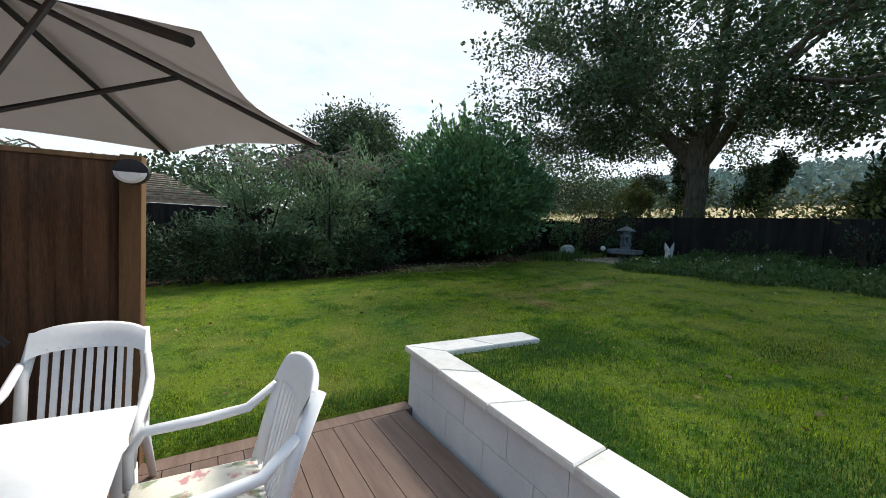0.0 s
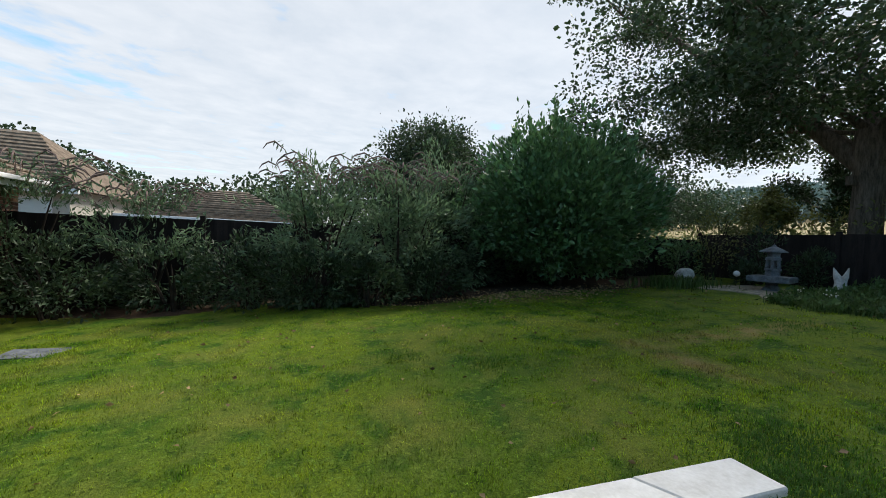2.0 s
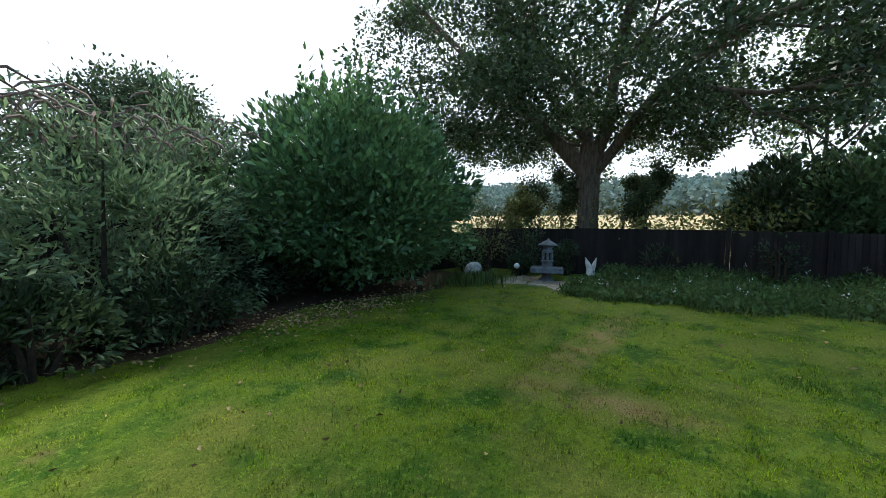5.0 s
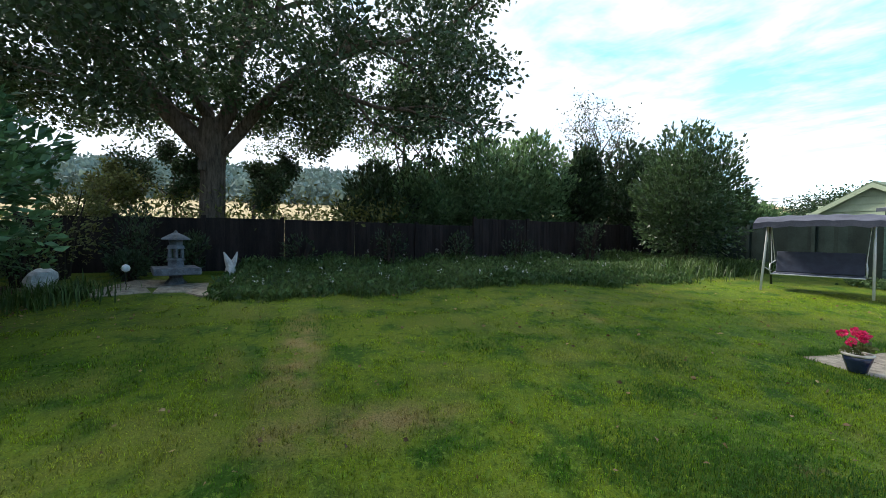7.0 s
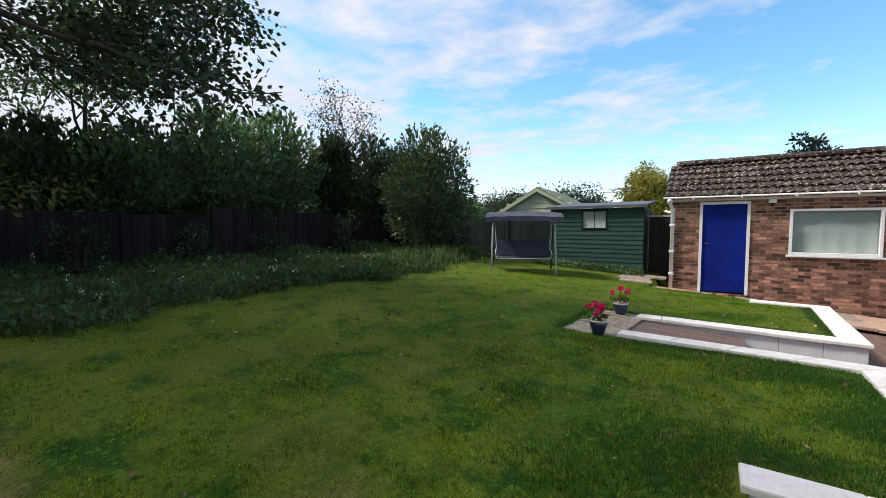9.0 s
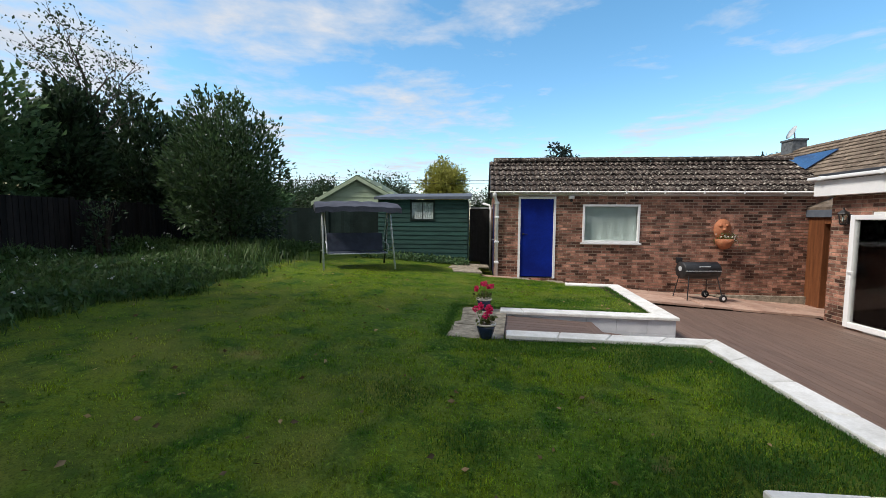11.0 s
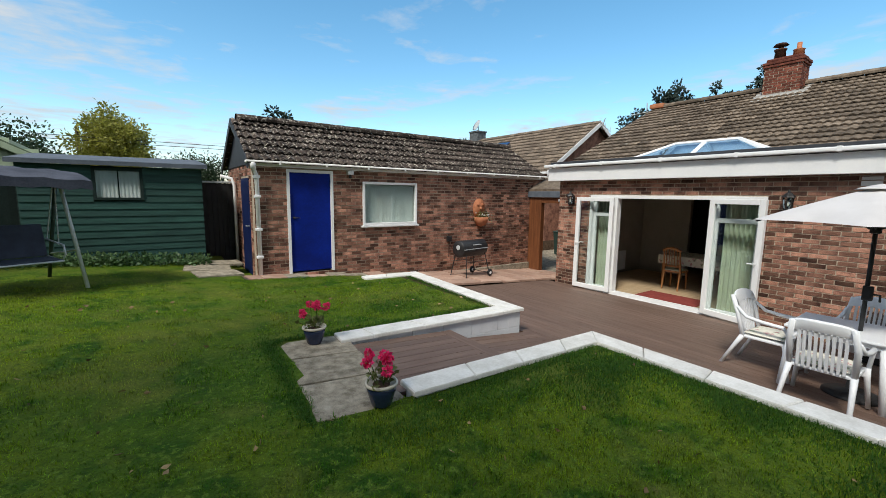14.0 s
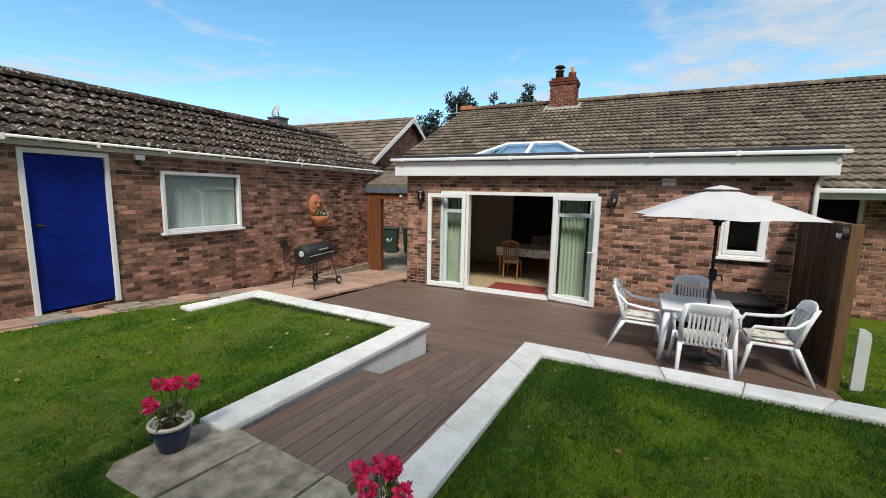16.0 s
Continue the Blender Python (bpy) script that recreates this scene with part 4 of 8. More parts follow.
def build_house():
    h = thing("house", "red-brick bungalow with a flat-roofed rear extension", "house")
    x0, x1 = HX - 0.27, HX - 0.012
    s = Shape()
    for a, b, lo, hi in ((HY0, DL, -0.5, HTOP), (DL, DR, -0.5, DSILL - 0.04), (DL, DR, DTOP, HTOP), (DR, WL, -0.5, HTOP), (WL, WR, -0.5, WB), (WL, WR, WT, HTOP), (WR, HY1, -0.5, HTOP)):
        s.box((x0, a, lo), (x1, b, hi))
    part("wall", Shape().box((-4.05, HY1 - 0.25, -0.5), (x0, HY1 - 0.012, HTOP)), M["mortar"], h)
    part("wall", Shape().box((-8.3, HY0 + 0.012, -0.5), (x0, HY0 + 0.25, HTOP)), M["mortar"], h)
    wall = part("wall", s, M["mortar"], h, "red-brown brick wall with pale joints")
    f = wall_face(HX - 0.012, HY1)
    holes = [(HY1 - DR, HY1 - DL, DSILL - 0.03, DTOP), (HY1 - WR, HY1 - WL, WB - 0.04, WT)]
    LATE.append(lambda: brick_field(wall, f, HY1 - HY0, -0.5, HTOP, holes, HY1 - 1.2))
    fs = Matrix.Translation((-8.3, HY0 + 0.012, 0)) @ Matrix.Translation((5.75, 0, 0)) @ FLIP
    LATE.append(lambda: brick_field(wall, fs, 5.7, -0.5, HTOP, [], 0, 0))
    # main range behind: wall facing the garden beyond the extension
    mx = -4.0
    s = Shape().box((mx - 0.25, HY1, -0.5), (mx - 0.012, 4.1, 2.3)).box((mx - 0.25, 4.1, -0.5), (mx - 0.012, 4.85, 1.3)).box((mx - 0.25, 4.1, 2.2), (mx - 0.012, 4.85, 2.3)).box((mx - 0.25, 4.85, -0.5), (mx - 0.012, 12.0, 2.3))
    for lo, hi in (((-16.5, 11.75, -0.5), (mx - 0.25, 12.0, 2.3)), ((-16.5, -5.6, -0.5), (-16.25, 11.75, 2.3)), ((-16.25, -5.6, -0.5), (-8.3, -5.35, 2.3)), ((-8.55, -5.35, -0.5), (-8.3, HY0, 2.3))):
        part("wall", Shape().box(lo, hi), M["mortar"], h)
    main = part("wall", s, M["mortar"], h)
    f2 = wall_face(mx - 0.012, 12.0)
    LATE.append(lambda: brick_field(main, f2, 12.0 - HY1, -0.4, 2.3, [(12.0 - 4.85, 12.0 - 4.1, 1.3, 2.2)], 12.0 - 4.6, 60))
    casement(h, -4.85, -4.1, 1.3, 2.2, Matrix.Translation((mx - 0.1, 0, 0)) @ Matrix.Rotation(-math.pi / 2, 4, "Z"), "window")
    # dark board past the pane instead of an unlit room
    part("window_backing", Shape().box((mx - 0.6, 4.0, 1.2), (mx - 0.5, 4.95, 2.25)), M["dim_wall"], h, "dark board standing in for the dim room behind the window")
    # roofline of the extension
    fa = Shape().box((HX - 0.02, HY0 - 0.22, 2.44), (HX + 0.2, HY1 + 0.16, 2.75), 0.006)
    part("fascia", fa, M["upvc"], h, "deep white fascia board")
    gt = Shape().box((HX + 0.1, HY0 - 0.3, 2.765), (HX + 0.3, HY1 + 0.24, 2.83), 0.02)
    gutter = part("gutter", gt, M["upvc"], h, "white gutter with joints")
    for y in np.arange(HY0, HY1, 1.28):
        part("gutter_joint", Shape().box((HX + 0.095, y, 2.755), (HX + 0.308, y + 0.06, 2.838), 0.006), M["upvc"], gutter)
    s = Shape().box((-5.8, HY0 - 0.25, 2.7), (HX + 0.06, HY1 + 0.2, 2.81)).box((HX + 0.0, HY0 - 0.25, 2.81), (HX + 0.1, HY1 + 0.2, 2.905), 0.01)
    s.box((-5.8, HY0 - 0.25, 2.81), (HX, HY0 - 0.15, 2.88), 0.01)
    part("flat_roof", s, M["roof_dark"], h, "dark flat roof with a raised edge")
    dp = Shape().tube([(HX + 0.2, HY1 + 0.12, 2.75), (HX + 0.2, HY1 + 0.12, 2.66), (HX + 0.05, HY1 + 0.02, 2.48), (HX + 0.05, HY1 - 0.04, 2.3), (HX + 0.05, HY1 - 0.04, -0.1)], 0.035, 10)
    part("downpipe", dp, M["upvc"], h, "white plastic downpipe", True)
    # roof lantern
    lx0, lx1, ly0, ly1, lz = -5.05, -3.6, -2.75, 0.05, 2.86
    lan = part("roof_lantern", Shape().box((lx0, ly0, lz - 0.06), (lx1, ly1, lz + 0.07), 0.01), M["upvc"], h, "white framed glass roof lantern")
    c = [(lx0, ly0, lz + 0.08), (lx1, ly0, lz + 0.08), (lx1, ly1, lz + 0.08), (lx0, ly1, lz + 0.08)]
    mid = (lx0 + lx1) / 2
    r0, r1 = (mid, ly0 + 0.75, lz + 0.46), (mid, ly1 - 0.75, lz + 0.46)
    bars = Shape()
    ymid = (ly0 + ly1) / 2
    for a, b in ((c[0], r0), (c[1], r0), (c[2], r1), (c[3], r1), (r0, r1), ((lx1, ymid, lz + 0.08), (mid, ymid, lz + 0.46)), ((lx0, ymid, lz + 0.08), (mid, ymid, lz + 0.46))):
        bars.tube([a, b], 0.045, 6)
    part("glazing_bar", bars, M["upvc"], lan)
    g = Shape().add([*c, r0, r1], [(1, 2, 5, 4), (3, 0, 4, 5), (0, 1, 4), (2, 3, 5)])
    pane = part("pane", g, M["blue_glass"], lan, "blue-tinted roof glass")
    pane.visible_shadow = False
    # main roof
    ex, ez, rx, rz, ya, yb = -3.55, 2.28, -10.4, 5.5, -5.85, 12.3
    sl = math.hypot(ex - rx, rz - ez)
    ang = math.atan2(rz - ez, ex - rx)
    s = Shape()
    for a in (ex, 2 * rx - ex):
        s.add([(a, ya, ez - 0.08), (a, yb, ez - 0.08), (rx, yb, rz - 0.08), (rx, ya, rz - 0.08), (a, ya, ez - 0.015), (a, yb, ez - 0.015), (rx, yb, rz - 0.015), (rx, ya, rz - 0.015)],
              [(0, 1, 2, 3), (4, 7, 6, 5), (0, 4, 5, 1), (3, 2, 6, 7), (0, 3, 7, 4), (1, 5, 6, 2)])
    s.add([(ex - 0.5, ya + 0.3, ez - 0.1), (2 * rx - ex + 0.5, ya + 0.3, ez - 0.1), (rx, ya + 0.3, rz - 0.15)], [(0, 1, 2)])
    roof = part("roof", s, M["tile"], h, "pitched roof of weathered brown tiles")
    # x along -y from yb, y up the slope towards -x
    plane = Matrix(((0, -math.cos(ang), math.sin(ang), ex), (1, 0, 0, ya), (0, math.sin(ang), math.cos(ang), ez), (0, 0, 0, 1)))
    LATE.append(lambda: tile_field(roof, plane, yb - ya, sl, lambda a, b: not (a + ya < HY1 and b < 1.0), 6.5, M["tile"], M["tile_joined"], 300, 0.33, 0.33, 0.55))
    for i in range(int((yb - ya) / 0.45)):
        a = ya + i * 0.45
        pr = [(rx + 0.15 * math.cos(q), rz + 0.03 + 0.11 * math.sin(q)) for q in np.linspace(-0.3, math.pi + 0.3, 8)]
        part("ridge_tile", Shape().add([(x, a, z) for x, z in pr] + [(x, a + 0.445, z - 0.006) for x, z in pr], [(j, j + 1, j + 9, j + 8) for j in range(7)]), M["tile"], roof)
    part("gable_tile", Shape().box((rx - 0.2, ya - 0.03, rz - 0.02), (rx + 0.2, ya + 0.5, rz + 0.16), 0.05), M["terracotta"], roof, "new orange ridge end tile")
    part("fascia", Shape().box((ex - 0.02, HY1 + 0.2, 2.08), (ex + 0.02, yb, 2.26)), M["upvc"], h, "white eaves board")
    part("gutter", Shape().box((ex + 0.02, HY1 + 0.25, 2.19), (ex + 0.13, yb, 2.27), 0.02), M["upvc"], h, "white gutter")
    part("soffit", Shape().box((-4.0, HY1 + 0.02, 2.2), (ex - 0.02, yb, 2.23)), M["upvc"], h)
    # chimney
    cx0, cx1, cy0, cy1, cz0, cz1 = -10.5, -9.8, -2.12, -1.2, 4.7, 6.05
    ch = part("chimney", Shape().box((cx0 + 0.01, cy0 + 0.01, cz0), (cx1 - 0.01, cy1 - 0.01, cz1)), M["mortar"], h, "red-brick chimney stack")
    m1 = wall_face(cx1 - 0.01, cy1)
    LATE.append(lambda: brick_field(ch, m1, cy1 - cy0, cz0 + 0.15, cz1, [], 0, 120, "brick_red"))
    m2 = Matrix.Translation((cx1, cy1 - 0.01, 0)) @ Matrix.Translation((cx0 - cx1, 0, 0))
    LATE.append(lambda: brick_field(ch, m2, cx1 - cx0, cz0 + 0.15, cz1, [], 0, 0, "brick_red"))
    m3 = Matrix.Translation((cx1, cy0 + 0.01, 0)) @ FLIP
    LATE.append(lambda: brick_field(ch, m3, cx1 - cx0, cz0 + 0.15, cz1, [], 0, 0, "brick_red"))
    cap = Shape().box((cx0 - 0.03, cy0 - 0.03, cz1), (cx1 + 0.03, cy1 + 0.03, cz1 + 0.075), 0.01).box((cx0 - 0.05, cy0 - 0.05, cz1 + 0.078), (cx1 + 0.05, cy1 + 0.05, cz1 + 0.15), 0.012).box((cx0 + 0.02, cy0 + 0.02, cz1 + 0.153), (cx1 - 0.02, cy1 - 0.02, cz1 + 0.26), 0.04)
    part("chimney_cap", cap, M["brick_red_joined"], ch, "stepped brick capping")
    pot1 = Shape().lathe([(0.15, 0), (0.13, 0.22), (0.16, 0.24), (0.16, 0.28), (0.1, 0.3)], 14, pose(-10.1, -1.85, cz1 + 0.28))
    pot1.lathe([(0.06, 0.3), (0.06, 0.36), (0.2, 0.38), (0.14, 0.44), (0.02, 0.47)], 14, pose(-10.1, -1.85, cz1 + 0.28))
    part("chimney_pot", pot1, M["brick"], ch, "terracotta pot with a cowl", True)
    pot2 = Shape().lathe([(0.14, 0), (0.13, 0.2), (0.15, 0.22), (0.06, 0.26), (0.06, 0.42), (0.05, 0.42)], 14, pose(-10.1, -1.4, cz1 + 0.22))
    part("chimney_pot", pot2, M["terracotta"], ch, "terracotta pot with a short flue", True)
    fl = Shape().box((cx1 - 0.02, cy0 - 0.16, 4.98), (cx1 + 0.03, cy1 + 0.16, 5.26)).add([(cx1 + 0.36, cy0 - 0.2, 5.04), (cx1 + 0.36, cy1 + 0.2, 5.04), (cx1 + 0.0, cy1 + 0.2, 5.24), (cx1 + 0.0, cy0 - 0.2, 5.24)], [(0, 1, 2, 3)])
    for y in (cy0 - 0.2, cy1 + 0.06):
        fl.add([(cx1 + 0.1, y, 5.19), (cx1 + 0.1, y + 0.14, 5.19), (cx0 + 0.1, y + 0.14, 5.53), (cx0 + 0.1, y, 5.53)], [(0, 1, 2, 3)])
    part("flashing", fl, M["lead"], ch, "pale lead flashing at the roof")
    # door set
    fm = Matrix.Translation((HX - 0.09, 0, 0)) @ Matrix.Rotation(-math.pi / 2, 4, "Z")
    fr = Shape()
    for a, b, lo, hi in ((-DR, -DR + 0.07, DSILL, DTOP), (-DL - 0.07, -DL, DSILL, DTOP), (-DR + 0.07, -DL - 0.07, DTOP - 0.07, DTOP), (-DR + 0.07, -DL - 0.07, DSILL, DSILL + 0.05), (2.28, 2.35, DSILL + 0.05, DTOP - 0.07), (0.37, 0.44, DSILL + 0.05, DTOP - 0.07)):
        fr.box((a, -0.06, lo), (b, 0.1, hi), 0.006, fm)
    part("door_frame", fr, M["upvc"], h, "white plastic patio door frame")
    for a, b in ((-DR + 0.07, 0.37), (2.35, -DL - 0.07)):
        sl_ = casement(h, a, b, DSILL + 0.05, DTOP - 0.07, fm, "sidelight", 0.065, 0.07)
        part("transom", Shape().box((a + 0.06, -0.04, 1.62), (b - 0.06, 0.04, 1.7), 0.006, fm), M["upvc"], sl_)
    part("threshold", Shape().box((HX - 0.27, DL, DSILL - 0.04), (HX + 0.03, DR, DSILL - 0.003), 0.006), M["upvc"], h, "white door threshold")
    # open leaves: hinge, free edge
    for (hx, hy), (fx, fy), flip in (((-2.47, -2.32), (-2.4, -3.23), 1), ((-2.47, -0.40), (-2.27, 0.5), -1)):
        d = Vector((fx - hx, fy - hy, 0))
        w = d.length
        m = Matrix.Translation((hx, hy, 0)) @ Matrix.Rotation(math.atan2(d.y, d.x), 4, "Z")
        z0, z1 = DSILL + 0.03, 2.05
        s = Shape()
        for a, b, lo, hi in ((0, 0.09, z0, z1), (w - 0.09, w, z0, z1), (0.09, w - 0.09, z0, z0 + 0.1), (0.09, w - 0.09, z1 - 0.09, z1)):
            s.box((a, -0.035, lo), (b, 0.035, hi), 0.008, m)
        leaf = part("door_leaf", s, M["upvc"], h, "white glazed door standing open")
        gl = part("pane", Shape().box((0.085, -0.008, z0 + 0.095), (w - 0.085, 0.008, z1 - 0.085), 0, m), M["glass"], leaf)
        gl.visible_shadow = False
        hd = Shape()
        for sd in (-1, 1):
            hd.box((w - 0.065, sd * 0.036 - 0.006, 0.82), (w - 0.03, sd * 0.036 + 0.006, 1.05), 0.005, m)
            hd.tube([m @ Vector((w - 0.048, sd * 0.04, 0.98)), m @ Vector((w - 0.048, sd * 0.075, 0.98)), m @ Vector((w - 0.17, sd * 0.08, 0.98))], 0.01, 8)
        part("handle", hd, M["upvc"], leaf, "white lever handle")
        for z in (0.15, 0.95, 1.85):
            part("hinge", Shape().tube([(hx, hy, z), (hx, hy, z + 0.1)], 0.014, 8), M["upvc"], leaf)
    # small window
    wm = Matrix.Translation((HX - 0.06, 0, 0)) @ Matrix.Rotation(-math.pi / 2, 4, "Z")
    win = casement(h, -WR, -WL, WB, WT, wm, "window", 0.05, 0.1)
    part("sash", Shape().box((-WR + 0.05, 0.0, WB + 0.05), (-WR + 0.12, 0.06, WT - 0.05), 0.008, wm).box((-WL - 0.12, 0.0, WB + 0.05), (-WL - 0.05, 0.06, WT - 0.05), 0.008, wm).box((-WR + 0.12, 0.0, WB + 0.05), (-WL - 0.12, 0.06, WB + 0.12), 0.008, wm).box((-WR + 0.12, 0.0, WT - 0.12), (-WL - 0.12, 0.06, WT - 0.05), 0.008, wm), M["upvc"], win)
    part("sill", Shape().box((HX - 0.05, WL - 0.06, WB - 0.045), (HX + 0.07, WR + 0.06, WB - 0.004), 0.008), M["upvc"], win, "white sill")
    part("vent", Shape().box((HX - 0.01, 1.5, 2.27), (HX + 0.015, 1.72, 2.34), 0.004).box((HX - 0.01, 1.5, 2.355), (HX + 0.015, 1.72, 2.4), 0.004), M["upvc"], h, "white wall vent")


build_house()


def build_room():
    rx0, ry0, ry1, rz, top = -7.6, -3.6, 1.9, -0.1, 2.32
    solid("floor_dining", Shape().box((rx0, ry0, rz - 0.12), (HX - 0.28, ry1, rz)), M["oak_floor"], "pale laminate floor of the dining room", "floor")
    solid("wall_dining_back", Shape().box((rx0 - 0.15, ry0, rz), (rx0, ry1, top)), M["dim_wall"], "back wall of the dining room, near black for the dimness indoors", "wall")
    solid("wall_dining_side", Shape().box((rx0, ry0 - 0.1, rz), (HX - 0.28, ry0, top)), M["plaster"], "cream plaster side wall", "wall")
    solid("wall_dining_far_side", Shape().box((rx0, ry1, rz), (HX - 0.28, ry1 + 0.1, top)), M["plaster"], "cream plaster side wall", "wall")
    solid("wall_dining_inner", Shape().box((HX - 0.3, DR + 0.03, rz), (HX - 0.275, ry1, top)), M["plaster"], "cream plaster beside the doors", "wall")
    solid("wall_dining_partition", Shape().box((-6.3, ry0, rz), (-6.15, -2.3, top)), M["plaster"], "cream partition wall in the dining room", "wall")
    # ceiling with a well under the lantern
    s = Shape()
    for a, b, c, d in ((rx0, -5.0, ry0, ry1), (-3.65, HX - 0.28, ry0, ry1), (-5.0, -3.65, ry0, -2.7), (-5.0, -3.65, 0.0, ry1)):
        s.box((a, c, top), (b, d, top + 0.08))
    solid("ceiling_dining", s, M["plaster"], "pale ceiling with a roof-lantern opening", "ceiling")
    mat = thing("doormat", "dark red rectangular mat inside the patio doors", "mat", (-3.15, -1.25, rz))
    part("pile", Shape().box((-0.35, -0.62, 0.0), (0.35, 0.62, 0.014), 0.005), M["red_mat"], mat)
    # curtains
    for y0, y1 in ((-2.95, -2.42), (-0.3, 0.2)):
        c = thing("curtain", "cream full-length curtain beside the patio door", "curtain", (HX - 0.36, (y0 + y1) / 2, rz), group="patio curtains")
        n = 36
        vs = [(0.035 * math.sin(i * 1.1), (y1 - y0) * (i / n - 0.5), z) for z in (0.01, 2.15) for i in range(n + 1)]
        part("cloth", Shape().add(vs, [(i, i + 1, i + n + 2, i + n + 1) for i in range(n)]), M["curtain"], c, smooth=True)
    # dining table with printed cloth
    t = thing("dining_table", "pine dining table under a printed cloth", "table", (-4.95, -1.45, rz))
    part("tabletop", Shape().box((-0.5, -0.75, 0.71), (0.5, 0.75, 0.745), 0.008), M["pine"], t)
    for x in (-0.42, 0.42):
        for y in (-0.66, 0.66):
            part("leg", Shape().box((x - 0.035, y - 0.035, 0), (x + 0.035, y + 0.035, 0.71), 0.006), M["pine"], t)
    cl = thing("tablecloth", "cream printed cloth hanging over the dining table", "cloth", (-4.95, -1.45, rz + 0.747))
    s = Shape().box((-0.52, -0.77, 0.0), (0.52, 0.77, 0.006))
    n = 40
    for ax, sg in (("x", 1), ("x", -1), ("y", 1), ("y", -1)):
        L, W = (0.77, 0.52) if ax == "x" else (0.52, 0.77)
        vs = []
        for z, o in ((0.004, 0), (-0.2, 0.02)):
            for i in range(n + 1):
                u = -L + 2 * L * i / n
                w = sg * (W + o + (0.012 * math.sin(i * 0.9) if z < 0 else 0))
                vs.append((w, u, z) if ax == "x" else (u, w, z))
        s.add(vs, [(i, i + 1, i + n + 2, i + n + 1) for i in range(n)])
    part("cloth", s, M["cushion"], cl)

    def pine_chair(at, turn):
        c = thing("dining_chair", "pine spindle-back dining chair", "chair", at, turn, "chairs round the dining table")
        part("seat", Shape().box((-0.21, -0.2, 0.42), (0.21, 0.2, 0.455), 0.01), M["pine"], c)
        part("seat_pad", Shape().box((-0.18, -0.17, 0.456), (0.18, 0.17, 0.485), 0.012), M["curtain"], c, "pale seat pad")
        for x in (-0.18, 0.18):
            part("leg", Shape().tube([(x, 0.18, 0), (x * 0.95, 0.17, 0.42)], [0.016, 0.02], 8), M["pine"], c)
            part("leg", Shape().tube([(x, -0.24, 0), (x, -0.18, 0.42), (x, -0.26, 0.98)], [0.018, 0.02, 0.016], 8), M["pine"], c)
        top = [(-0.2, -0.255, 0.93), (-0.1, -0.275, 0.99), (0, -0.28, 1.0), (0.1, -0.275, 0.99), (0.2, -0.255, 0.93)]
        part("top_rail", Shape().tube(top, 0.03, 8), M["pine"], c)
        part("lower_rail", Shape().box((-0.18, -0.215, 0.55), (0.18, -0.195, 0.59), 0.005), M["pine"], c)
        for i in range(5):
            x = -0.12 + 0.06 * i
            part("spindle", Shape().tube([(x, -0.205, 0.58), (x, -0.27, 0.96)], 0.009, 6), M["pine"], c)
        return c
    first = pine_chair((-4.2, -1.68, rz), 90)
    copy_thing(first, pose(-4.85, -0.4, rz, 0, 0, 180))
    copy_thing(first, pose(-5.72, -1.15, rz, 0, 0, -90))
    cab = thing("sideboard", "low pale sideboard against the dark wall", "sideboard", (-7.3, -1.2, rz))
    part("body", Shape().box((-0.2, -0.7, 0.05), (0.2, 0.7, 0.85), 0.01), M["plaster"], cab)
    for y in (-0.35, 0.35):
        d = part("door", Shape().box((0.2, y - 0.33, 0.1), (0.215, y + 0.33, 0.8), 0.004), M["plaster"], cab)
        part("handle", Shape().tube([(0.225, y + 0.25, 0.45), (0.225, y + 0.25, 0.55)], 0.008), M["steel"], d)
    rad = thing("radiator", "white panel radiator on the dining room wall", "radiator", (-4.6, ry0 + 0.05, rz + 0.1))
    part("panel", Shape().box((-0.55, 0, 0), (0.55, 0.06, 0.55), 0.012), M["upvc"], rad)
    for i in range(18):
        part("fin", Shape().box((-0.52 + 0.06 * i, 0.06, 0.04), (-0.5 + 0.06 * i, 0.068, 0.51), 0.003), M["upvc"], rad)
    pic = thing("picture", "small framed picture on the cream wall", "picture", (-3.4, ry0 + 0.005, 1.75))
    part("frame", Shape().box((-0.16, 0, -0.13), (0.16, 0.025, 0.13), 0.005), M["black"], pic)
    part("print", Shape().box((-0.13, 0.0255, -0.1), (0.13, 0.028, 0.1)), M["net"], pic)


build_room()

